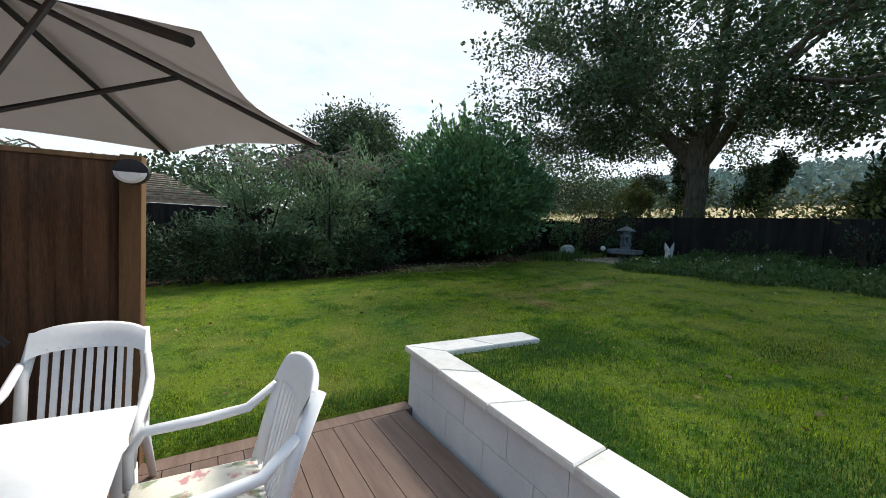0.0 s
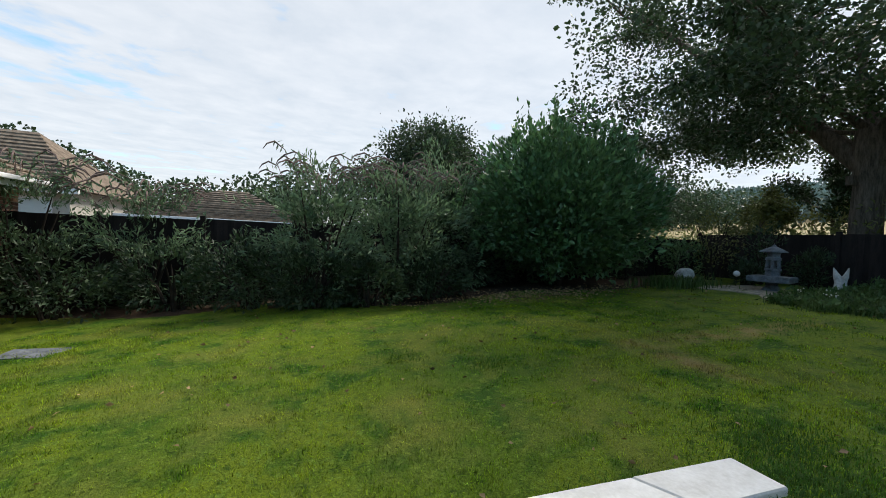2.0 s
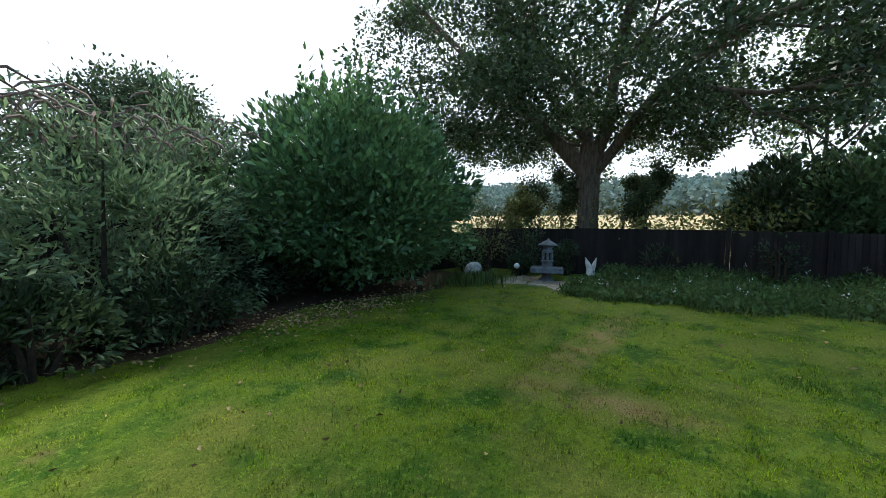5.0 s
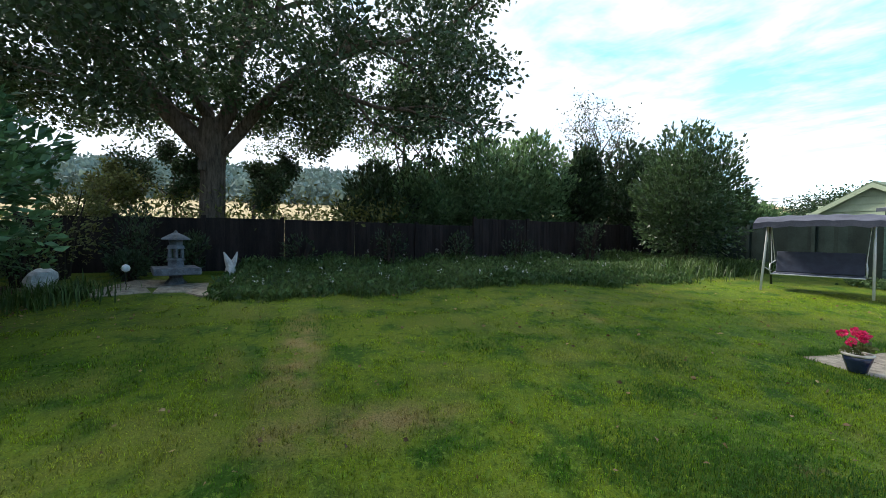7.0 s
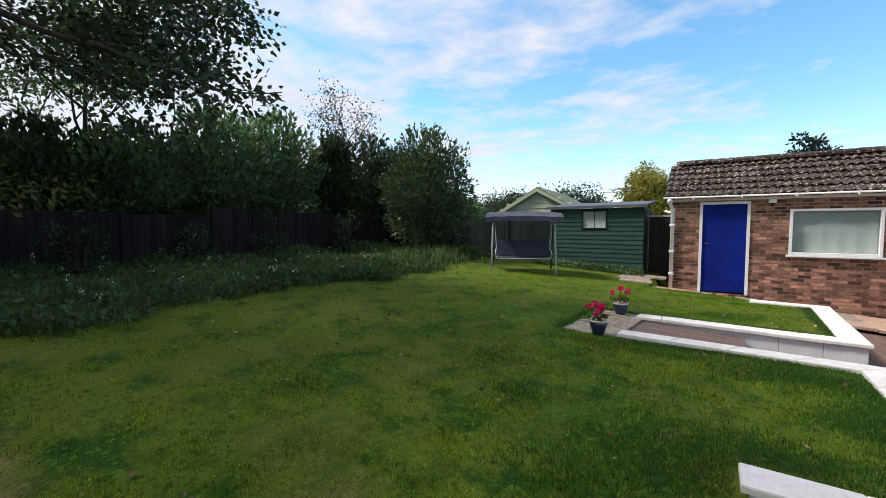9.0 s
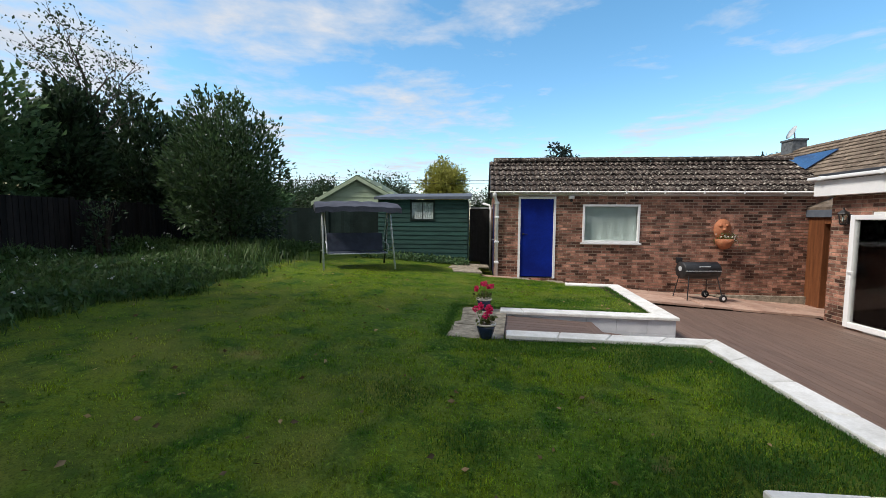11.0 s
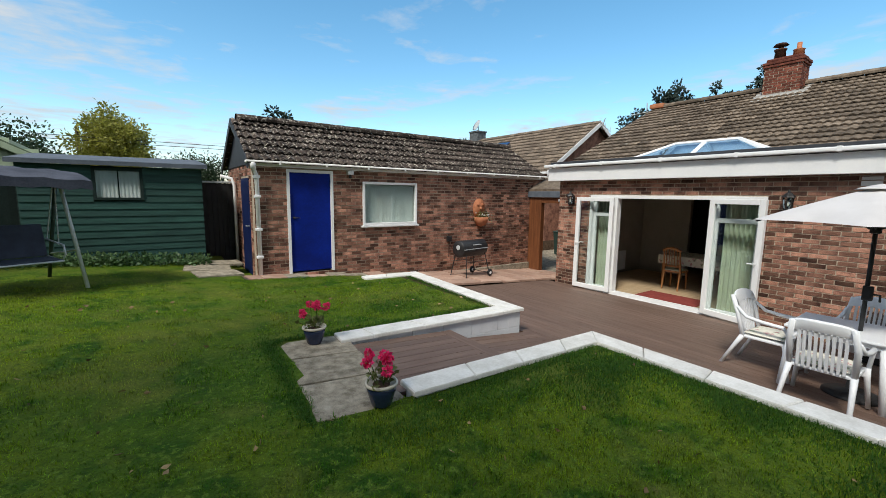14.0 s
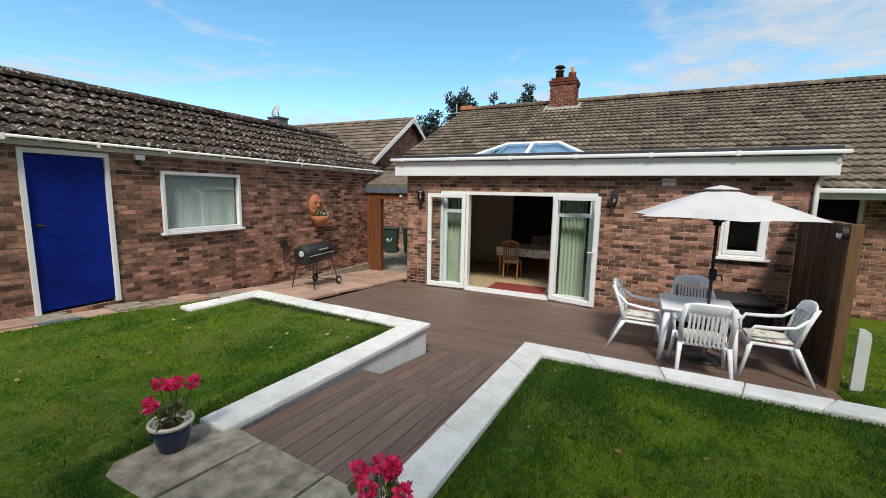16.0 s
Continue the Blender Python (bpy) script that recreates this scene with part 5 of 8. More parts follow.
# ---------------------------------------------------------------- wall lanterns, gate, bins


def wall_lantern(at):
    w = thing("wall_lantern", "black coach-style wall lantern with glass sides", "wall lamp", at, 0, "wall lanterns by the patio doors")
    part("bracket", Shape().box((0, -0.04, -0.1), (0.02, 0.04, 0.1), 0.006).tube([(0.01, 0, -0.06), (0.08, 0, -0.12), (0.13, 0, -0.09)], 0.01, 8), M["black"], w)
    body = Shape()
    for k in range(6):
        a = k * math.pi / 3
        body.tube([(0.13 + 0.05 * math.cos(a), 0.05 * math.sin(a), -0.08), (0.13 + 0.075 * math.cos(a), 0.075 * math.sin(a), 0.1)], 0.006, 6)
    body.lathe([(0.03, -0.12), (0.055, -0.09), (0.055, -0.075)], 6, pose(0.13, 0, 0))
    part("cage", body, M["black"], w)
    part("roof", Shape().lathe([(0.1, 0.1), (0.09, 0.12), (0.04, 0.17), (0.02, 0.18), (0.015, 0.2), (0.02, 0.21), (0.004, 0.23)], 6, pose(0.13, 0, 0)), M["black"], w)
    g = part("glass", Shape().lathe([(0.046, -0.075), (0.07, 0.098)], 6, pose(0.13, 0, 0)), M["glass"], w)
    g.visible_shadow = False
    part("bulb", Shape().lathe([(0.012, -0.05), (0.02, -0.02), (0.018, 0.03), (0.004, 0.05)], 10, pose(0.13, 0, 0)), M["net"], w, smooth=True)
    return w


copy_thing(wall_lantern((HX, -3.45, 1.97)), pose(HX, 0.72, 1.99))


def build_gateway():
    g = thing("gateway", "orange-brown timber porch frame between garage and house", "gateway", (-3.7, -4.9, 0))
    z0 = -0.25
    part("post", Shape().box((-0.06, -0.93, z0), (0.1, -0.47, 2.02), 0.008), M["orange_wood"], g, "broad stained timber post")
    part("post", Shape().box((-0.06, 0.85, z0), (0.1, 1.0, 2.02), 0.008), M["orange_wood"], g)
    part("lintel", Shape().box((-0.05, -0.47, 1.86), (0.09, 0.85, 2.02), 0.006), M["orange_wood"], g)
    part("roof_edge", Shape().box((-2.5, -0.97, 2.024), (0.16, 1.03, 2.2), 0.01), M["felt"], g, "dark felt roof edge")
    part("lamp", Shape().lathe([(0.05, 0), (0.05, 0.02), (0.03, 0.05)], 12, pose(0.09, 0.2, 1.94, 0, 90)), M["steel"], g, "small round lamp", True)
    solid("wall_passage", Shape().box((-9.6, -9.2, -0.5), (-9.4, -4.0, 2.4)), M["mortar"], "brick wall at the end of the passage", "wall")
    w = bpy.data.objects["wall_passage"]
    LATE.append(lambda: brick_field(w, wall_face(-9.4, -4.0), 5.2, -0.5, 2.4, [], 2.0, 100))

    def bin_(at, turn):
        b = thing("wheelie_bin", "dark green wheelie bin with white house number 67", "bin", at, turn, "wheelie bins in the passage")
        vs = [(x * k, y * k, z) for z, k in ((0.05, 0.8), (0.92, 1.0)) for x, y in ((-0.27, -0.3), (0.27, -0.3), (0.27, 0.3), (-0.27, 0.3))]
        part("body", Shape().add(vs, [(0, 3, 2, 1), (4, 5, 6, 7), (0, 1, 5, 4), (1, 2, 6, 5), (2, 3, 7, 6), (3, 0, 4, 7)]), M["green_steel"], b)
        part("lid", Shape().box((-0.3, -0.33, 0.925), (0.3, 0.33, 0.99), 0.03), M["green_steel"], b)
        for y in (-0.26, 0.26):
            part("wheel", Shape().lathe([(0.09, -0.02), (0.09, 0.02)], 14, pose(-0.22, y, 0.09, 90)), M["black_plastic"], b)
        tx = bpy.data.curves.new("number", "FONT")
        tx.body, tx.size, tx.extrude, tx.align_x = "67", 0.24, 0.002, "CENTER"
        ob = new("number", tx)
        tx.materials.append(M["upvc"])
        ob.parent = b
        ob.matrix_basis = pose(0.256, 0, 0.45, 90 - 3.5, 0, 90)
        tagged(ob, "white number 67")
        return b
    first = bin_((-7.5, -7.55, -0.3), 20)
    copy_thing(first, pose(-7.7, -6.75, -0.3, 0, 0, 25))


build_gateway()


def build_neighbour():
    """Brick bungalow past the garage, its gable towards the garden."""
    h = thing("neighbour_house", "brick bungalow with white gable boards and solar panels", "house")
    rx, gy, by, rz, ez, half = -11.84, -9.3, -21.0, 5.6, 3.3, 3.7
    s = Shape().add([(rx + half - 0.3, gy, -0.5), (rx - half + 0.3, gy, -0.5), (rx - half + 0.3, gy, ez), (rx, gy, rz - 0.15), (rx + half - 0.3, gy, ez)], [(0, 1, 2, 3, 4)])
    s.box((rx - half + 0.3, by, -0.5), (rx + half - 0.3, gy - 0.02, ez))
    s.add([(rx + half - 0.3, gy - 0.3, ez), (rx - half + 0.3, gy - 0.3, ez), (rx, gy - 0.3, rz - 0.15)], [(0, 1, 2)])
    wall = part("wall", s, M["brick_joined"], h, "red-brown brick walls")
    w2 = Matrix.Translation((rx - half + 0.3, gy, 0))
    LATE.append(lambda: brick_field(wall, w2, 2 * half - 0.6, 2.2, ez, [], 3, 0))
    r = Shape()
    for sg in (1, -1):
        a = rx + sg * half
        r.add([(a, by, ez - 0.2), (a, gy + 0.25, ez - 0.2), (rx, gy + 0.25, rz), (rx, by, rz), (a, by, ez - 0.12), (a, gy + 0.25, ez - 0.12), (rx, gy + 0.25, rz + 0.08), (rx, by, rz + 0.08)],
              [(0, 1, 2, 3), (4, 7, 6, 5), (0, 4, 5, 1), (3, 2, 6, 7), (0, 3, 7, 4), (1, 5, 6, 2)])
    roof = part("roof", r, M["tile"], h, "grey-brown tiled roof")
    ang = math.atan2(rz - ez + 0.2, half)
    plane = Matrix(((0, -math.cos(ang), math.sin(ang), rx + half), (1, 0, 0, by), (0, math.sin(ang), math.cos(ang), ez - 0.11), (0, 0, 0, 1)))
    LATE.append(lambda: tile_field(roof, plane, gy + 0.25 - by, math.hypot(half, rz - ez + 0.2), lambda a, b: True, 11, M["tile"], M["tile_joined"], 120, 0.34, 0.34, 0.55))
    b = Shape()
    for sg in (1, -1):
        a = rx + sg * half
        b.add([(a, gy + 0.26, ez - 0.36), (rx, gy + 0.26, rz - 0.16), (rx, gy + 0.26, rz + 0.04), (a, gy + 0.26, ez - 0.14), (a, gy + 0.3, ez - 0.36), (rx, gy + 0.3, rz - 0.16), (rx, gy + 0.3, rz + 0.04), (a, gy + 0.3, ez - 0.14)],
              [(0, 1, 2, 3), (4, 7, 6, 5), (0, 4, 5, 1), (3, 2, 6, 7), (0, 3, 7, 4), (1, 5, 6, 2)])
    part("bargeboard", b, M["upvc"], h, "white gable boards")
    part("gutter", Shape().box((rx + half - 0.02, by, ez - 0.28), (rx + half + 0.1, gy + 0.28, ez - 0.18), 0.02), M["upvc"], h)
    pv = part("solar_panel", Shape().box((0.6, 0.9, 0.06), (3.0, 2.6, 0.1), 0.006), M["solar"], roof, "dark blue solar panels", m=plane @ pose(4.0, 0.6, 0))
    c = Shape().box((rx - 0.35, -18.5, 5.0), (rx + 0.35, -17.7, 6.1)).box((rx - 0.4, -18.55, 6.1), (rx + 0.4, -17.65, 6.2), 0.02)
    part("chimney", c, M["stone"], h, "brick chimney with a satellite dish")
    d = Shape().lathe([(0.02, 0.0), (0.2, 0.03), (0.36, 0.1), (0.37, 0.11), (0.2, 0.045), (0.02, 0.015)], 18, pose(rx + 0.2, -17.9, 6.5, 65, 0, 80))
    d.tube([(rx + 0.1, -17.9, 6.1), (rx + 0.15, -17.9, 6.5)], 0.03)
    part("satellite_dish", d, M["steel"], h, "grey satellite dish", True)
    a = Shape().tube([(rx, gy + 0.3, rz - 0.3), (rx + 0.05, gy + 0.5, rz + 0.15)], 0.02)
    for k in range(5):
        a.tube([(rx - 0.4 + 0.2 * k, gy + 0.5, rz - 0.2 + 0.08 * k), (rx - 0.35 + 0.2 * k, gy + 0.55, rz - 0.65 + 0.08 * k)], 0.01, 6)
    a.tube([(rx - 0.5, gy + 0.5, rz - 0.45), (rx + 0.55, gy + 0.5, rz - 0.05)], 0.012, 6)
    part("aerial", a, M["steel"], h, "television aerial on the gable")


build_neighbour()


def build_aerial():
    a = thing("tv_aerial", "television aerial with a grid reflector on a pole", "aerial", (-10.9, -6.35, 5.0))
    part("pole", Shape().tube([(0, 0.1, -1.6), (0, 0, 0.9)], 0.022), M["steel"], a)
    part("boom", Shape().tube([(0.3, -0.5, 0.45), (-0.2, 0.6, 0.6)], 0.014), M["steel"], a)
    e = Shape()
    for k in range(7):
        q = Vector((0.3, -0.5, 0.45)).lerp(Vector((-0.2, 0.6, 0.6)), k / 6)
        e.tube([q + Vector((0, 0, -0.16)), q + Vector((0, 0, 0.16))], 0.008, 6)
        e.tube([q + Vector((-0.14, -0.06, 0)), q + Vector((0.14, 0.06, 0))], 0.008, 6)
    part("element", e, M["black"], a)
    r = Shape()
    for k in range(6):
        r.tube([(-0.3, 0.55, 0.25 + 0.12 * k), (0.05, 0.75, 0.25 + 0.12 * k)], 0.008, 6)
    part("reflector", r, M["black"], a)


build_aerial()

# ---------------------------------------------------------------- deck, steps, garden walls, paving


def build_deck():
    d = tagged(new("deck"), "red-brown composite deck with grooved joints", "deck", "", "structure")
    w = 0.143
    x = -2.53
    while x < 1.9:
        x1 = min(x + w, 1.9) - 0.005
        y0 = min(max(-4.1, (x1 - 1.5) / 0.0506 - 4.2), -1.02)
        ys = (y0, 0.0, 3.09)
        vs = [(q, y, float(deck_z(q, y)) - dz) for dz in (0.0, 0.022) for y in ys for q in (x, x1)]
        fs = [(0, 1, 3, 2), (2, 3, 5, 4), (6, 8, 9, 7), (8, 10, 11, 9), (0, 6, 7, 1), (4, 5, 11, 10), (0, 2, 8, 6), (2, 4, 10, 8), (1, 7, 9, 3), (3, 9, 11, 5)]
        part("deck_board", Shape().add(vs, fs), M["deck"], d)
        x += w
    vs = [(q, y, float(deck_z(q, y)) - dz) for dz in (0.0, 0.08) for y in (3.096, 3.235) for q in (-2.53, 1.96)]
    part("edge_board", Shape().add(vs, [(0, 1, 3, 2), (4, 6, 7, 5), (0, 4, 5, 1), (2, 3, 7, 6), (0, 2, 6, 4), (1, 5, 7, 3)]), M["deck"], d, "edging board along the lawn")
    s = Shape().add([(-2.54, -4.1, deck_z(-2.54) - 0.1), (1.96, -4.1, deck_z(1.96) - 0.1), (1.96, 3.2, deck_z(1.96, 3.2) - 0.1), (-2.54, 3.2, deck_z(-2.54, 3.2) - 0.1)], [(0, 1, 2, 3)])
    part("underside", s, M["soil"], d)
    # ramp and raised landing between the walls
    for a, b, za, zb, name in ((1.58, 3.0, 0.125, 0.25, "ramp_board"), (2.95, 4.29, 0.37, 0.42, "landing_board")):
        n = 9
        for i in range(n):
            vs = []
            for x_, zz in ((a, za), (b, zb)):
                lo, hi = path_south(x_) + 0.0, path_north(x_) + 0.0
                y0, y1 = lo + (hi - lo) * i / n + 0.003, lo + (hi - lo) * (i + 1) / n - 0.003
                vs += [(x_, y0, zz), (x_, y1, zz), (x_, y0, zz - 0.03), (x_, y1, zz - 0.03)]
            part(name, Shape().add(vs, [(0, 4, 5, 1), (2, 3, 7, 6), (0, 1, 3, 2), (4, 6, 7, 5), (0, 2, 6, 4), (1, 5, 7, 3)]), M["deck_long"], d)
    lo, hi = path_south(2.95), path_north(2.95)
    part("riser", Shape().box((2.95, lo, 0.2), (2.98, hi, 0.34)), M["deck"], d, "riser board of the step")
    part("nosing", Shape().box((2.92, lo, 0.34), (3.06, hi, 0.376), 0.006), M["deck"], d)


build_deck()


def garden_wall(name, pts, side, top, joints, t=0.18):
    """A painted block wall with stone copings along pts; side: +1 puts its thickness to the left of the way."""
    w = tagged(new(name), "low white-painted block wall with pale stone copings", "wall", "", "structure")
    over = 0.035
    for (x0, y0), (x1, y1) in zip(pts, pts[1:]):
        d = Vector((x1 - x0, y1 - y0, 0))
        L = d.length
        m = Matrix.Translation((x0, y0, 0)) @ Matrix.Rotation(math.atan2(d.y, d.x), 4, "Z")
        lo, hi = (over, over + t) if side > 0 else (-over - t, -over)
        n = max(1, round(L / 0.45))
        for c in range(3):
            z1 = top - 0.045 - 0.22 * c
            for i in range(-1, n + 1):
                a = max(0.0 if i < 0 else i * L / n + (0.5 * L / n if c % 2 else 0), over)
                b = min((i + 1) * L / n + (0.5 * L / n if c % 2 else 0), L - over)
                if b - a > 0.03:
                    part("block", Shape().box((a + 0.002, lo, z1 - 0.217), (b - 0.002, hi, z1), 0.004, m), M["render"], w)
    # copings, mitred at the corners
    def offset(i, dist):
        p = Vector((*pts[i], 0))
        ways = []
        for a, b in ((i - 1, i), (i, i + 1)):
            if 0 <= a and b < len(pts):
                ways.append((Vector((*pts[b], 0)) - Vector((*pts[a], 0))).normalized())
        ns = [Vector((-q.y, q.x, 0)) * side for q in ways]
        if len(ns) == 1:
            return p + ns[0] * dist
        bis = (ns[0] + ns[1]).normalized()
        return p + bis * dist / bis.dot(ns[0])
    width = t + 2 * over
    for i in range(len(pts) - 1):
        o0, o1, i0, i1 = offset(i, 0), offset(i + 1, 0), offset(i, width), offset(i + 1, width)
        cuts = [0.0, *joints[i], 1.0]
        for a, b in zip(cuts, cuts[1:]):
            ga, gb = a + 0.0012 * (a > 0), b - 0.0012 * (b < 1)
            tw = random.uniform(-0.003, 0.003)
            base = [o0.lerp(o1, ga), o0.lerp(o1, gb), i0.lerp(i1, gb), i0.lerp(i1, ga)]
            cen = sum(base, Vector()) / 4
            vs = [(q.x, q.y, top - 0.042 + tw) for q in base] + [(q.x, q.y, top - 0.01 + tw) for q in base]
            vs += [(*(q + (cen - q).normalized() * 0.009).xy, top + tw) for q in base]
            fs = [(3, 2, 1, 0)] + [(k + o, (k + 1) % 4 + o, (k + 1) % 4 + 4 + o, k + 4 + o) for o in (0, 4) for k in range(4)] + [(8, 9, 10, 11)]
            part("coping_stone", Shape().add(vs, fs), M["coping"], w)


garden_wall("garden_wall_1", [(4.29, 0.03), (1.85, 0.17), (1.93, 3.22), (3.16, 3.22)], -1, 0.53, [(0.27, 0.52, 0.78), (0.2, 0.41, 0.62, 0.81), (0.48,)])
garden_wall("garden_wall_2", [(2.66, -4.34), (1.52, -4.2), (1.68, -1.04), (4.3, -1.22)], -1, 0.485, [(0.45,), (0.16, 0.33, 0.5, 0.67, 0.84), (0.14, 0.36, 0.6, 0.86)], 0.21)


def build_paving():
    p = tagged(new("paving"), "worn concrete slabs set in the lawn at the path's end", "paving", "", "structure")
    for i, (y0, y1) in enumerate(((-1.52, -0.98), (-0.97, -0.4), (-0.39, 0.22))):
        m = Matrix.Translation((4.64 + 0.1 * (y0 + 0.6), (y0 + y1) / 2, 0.468)) @ Matrix.Rotation(radians(-6 + (i - 1)), 4, "Z") @ Matrix.Rotation(radians(-2.5), 4, "Y")
        part("slab", Shape().box((-0.35, -(y1 - y0) / 2 + 0.006, -0.05), (0.35, (y1 - y0) / 2 - 0.006, 0), 0.006), M["slab"], p, m=m)
    q = tagged(new("patio"), "pinkish concrete paving along the brick garage", "paving", "", "structure")
    x = -3.9
    while x < 4.5:
        if x < 1.5:
            rows = ((-5.76, -5.2), (-5.19, -4.65), (-4.64, -4.115))
        else:
            rows = ((-5.85, -5.42), (-5.41, -5.02))
        for y0, y1 in rows:
            wid = 0.6 if x < 1.5 else 0.45
            m = Matrix.Translation((x, 0, float(patio_z(x + 0.3)))) @ Matrix.Rotation(-0.075, 4, "Y") @ Matrix.Rotation(random.uniform(-0.003, 0.003), 4, "X")
            part("slab", Shape().box((0.004, y0, -0.05), (wid - 0.004, y1, random.uniform(-0.004, 0.002)), 0.005), M["felt" if 2.9 < x < 3.4 and y0 > -5.5 else "pink_slab" if random.random() < 0.45 or x < 0.9 else "slab"], q, m=m)
        x += wid
    for cx, cy, a, sx in ((4.95, -5.62, 8, 0.75), (5.05, -6.25, -6, 0.8), (4.75, -6.9, 3, 0.8)):
        part("slab", Shape().box((-sx / 2, -0.3, -0.05), (sx / 2, 0.3, 0), 0.01), M["slab"], q, m=pose(cx, cy, float(ground_z(cx, cy)) + 0.03, 0, -3, a))
    r = tagged(new("passage_floor"), "concrete passage floor beside the house", "paving", "", "structure")
    part("slab", Shape().box((-9.4, -9.0, -0.35), (-3.9, -3.9, -0.3)), M["slab"], r)


build_paving()

# ---------------------------------------------------------------- fences


def build_side_fence():
    f = thing("fence_panel", "brown feather-edge fence panel closing the deck", "fence", (-0.02, 3.26, -0.05), -6.5)
    rng = random.Random(4)
    x = -2.5
    while x < 0.1:
        w = rng.uniform(0.115, 0.135)
        b = min(x + w, 0.13)
        part("board", Shape().add([(x, -0.03, -0.1), (b, -0.016, -0.1), (b, 0.0, -0.1), (x, 0.0, -0.1), (x, -0.03, 1.83), (b, -0.016, 1.83), (b, 0.0, 1.83), (x, 0.0, 1.83)],
             [(0, 3, 2, 1), (4, 5, 6, 7), (0, 1, 5, 4), (1, 2, 6, 5), (2, 3, 7, 6), (3, 0, 4, 7)]), M["timber"], f)
        x += w - 0.012
    for z in (0.2, 0.95, 1.65):
        part("rail", Shape().box((-2.5, 0.002, z), (0.13, 0.05, z + 0.08), 0.005), M["timber"], f)
    part("capping", Shape().box((-2.5, -0.04, 1.832), (0.128, 0.05, 1.862), 0.006), M["post"], f, "timber capping strip")
    part("post", Shape().box((0.13, -0.05, -0.15), (0.235, 0.055, 1.87), 0.006), M["post"], f, "square timber post")
    lamp = thing("solar_light", "round silver solar lamp fixed on the fence post", "lamp", (0.17, 3.17, 1.72), -6.5)
    s = Shape()
    n = 16
    prof = [(0.085 * math.cos(a), 0.07 * math.sin(a)) for a in np.linspace(0, 2 * math.pi, n, endpoint=False)]
    s.add([(x, 0, z) for x, z in prof] + [(x, -0.05, z) for x, z in prof], [tuple(range(n))] + [tuple(reversed(range(n, 2 * n)))] + [(i, (i + 1) % n, (i + 1) % n + n, i + n) for i in range(n)])
    part("casing", s, M["black_plastic"], lamp, "dark oval casing")
    half = [(0.078 * math.cos(a), 0.064 * math.sin(a)) for a in np.linspace(math.pi, 2 * math.pi, 12)]
    part("reflector", Shape().add([(x, -0.053, z) for x, z in half] + [(x * 0.7, -0.075, z * 0.75 - 0.004) for x, z in half], [(i, i + 1, i + 13, i + 12) for i in range(11)] + [tuple(range(12, 24))]), M["upvc"], lamp, "white half-moon diffuser")
    b = thing("white_board", "pale plastic board leaning against the fence post", "board", (0.205, 3.43, float(ground_z(0.205, 3.43)) - 0.02), 90)
    part("panel", Shape().prism([(-0.055, 0), (0.055, 0), (0.055, 0.62), (0.04, 0.68), (0.0, 0.71), (-0.055, 0.71)], -0.02, 0.02), M["chalk"], b)


build_side_fence()


def board_fence(name, a, b, top, label, mat, bays, heights=None, rails=False):
    """A close-boarded fence from a to b: a post at each bay, boards joined bay by bay."""
    f = tagged(new(name), label, "fence", "", "structure")
    a, b = Vector((*a, 0)), Vector((*b, 0))
    d = b - a
    ang = math.atan2(d.y, d.x)
    L = d.length / bays
    for i in range(bays):
        p = a + d * i / bays
        t = top if not heights else heights[i]
        z0 = float(ground_z(p.x, p.y)) - 0.1
        m = Matrix.Translation((p.x, p.y, 0)) @ Matrix.Rotation(ang, 4, "Z")
        part("post", Shape().box((-0.05, -0.05, z0), (0.05, 0.05, t + 0.06), 0.008, m), mat, f)
        s = Shape()
        n = int(L / 0.11)
        for k in range(n):
            u = 0.06 + (L - 0.12) * k / n
            w = (L - 0.12) / n
            o = random.uniform(-0.004, 0.004)
            s.add([(u, -0.02, z0), (u + w + 0.008, -0.006, z0), (u + w + 0.008, 0.006, z0), (u, 0.0, z0), (u, -0.02, t + o), (u + w + 0.008, -0.006, t + o), (u + w + 0.008, 0.006, t + o), (u, 0.0, t + o)],
                  [(0, 3, 2, 1), (4, 5, 6, 7), (0, 1, 5, 4), (1, 2, 6, 5), (2, 3, 7, 6), (3, 0, 4, 7)], m)
        part("panel", s, mat, f)
        if rails:
            for z in (z0 + 0.35, (z0 + t) / 2 + 0.1, t - 0.18):
                part("rail", Shape().box((0.05, 0.007, z), (L - 0.05, 0.075, z + 0.08), 0.006, m), mat, f)
    part("post", Shape().box((b.x - 0.05, b.y - 0.05, 0), (b.x + 0.05, b.y + 0.05, top + 0.06), 0.008), mat, f)


board_fence("fence_back", (13.6, 11.6), (13.6, -8.6), 2.15, "dark brown close-boarded fence along the garden's end", M["dark_fence"], 11, [2.12, 2.14, 2.16, 2.16, 2.15, 2.13, 2.35, 2.33, 2.3, 2.27, 2.27])
board_fence("fence_north", (-8.0, 11.6), (13.6, 11.6), 1.75, "dark boundary fence behind the shrubs", M["dark_fence"], 12, [1.6 + 0.03 * i for i in range(12)])
board_fence("fence_south", (13.6, -8.6), (7.9, -8.3), 2.28, "dark green fence with rails behind the swing seat", M["green_fence"], 3, None, True)


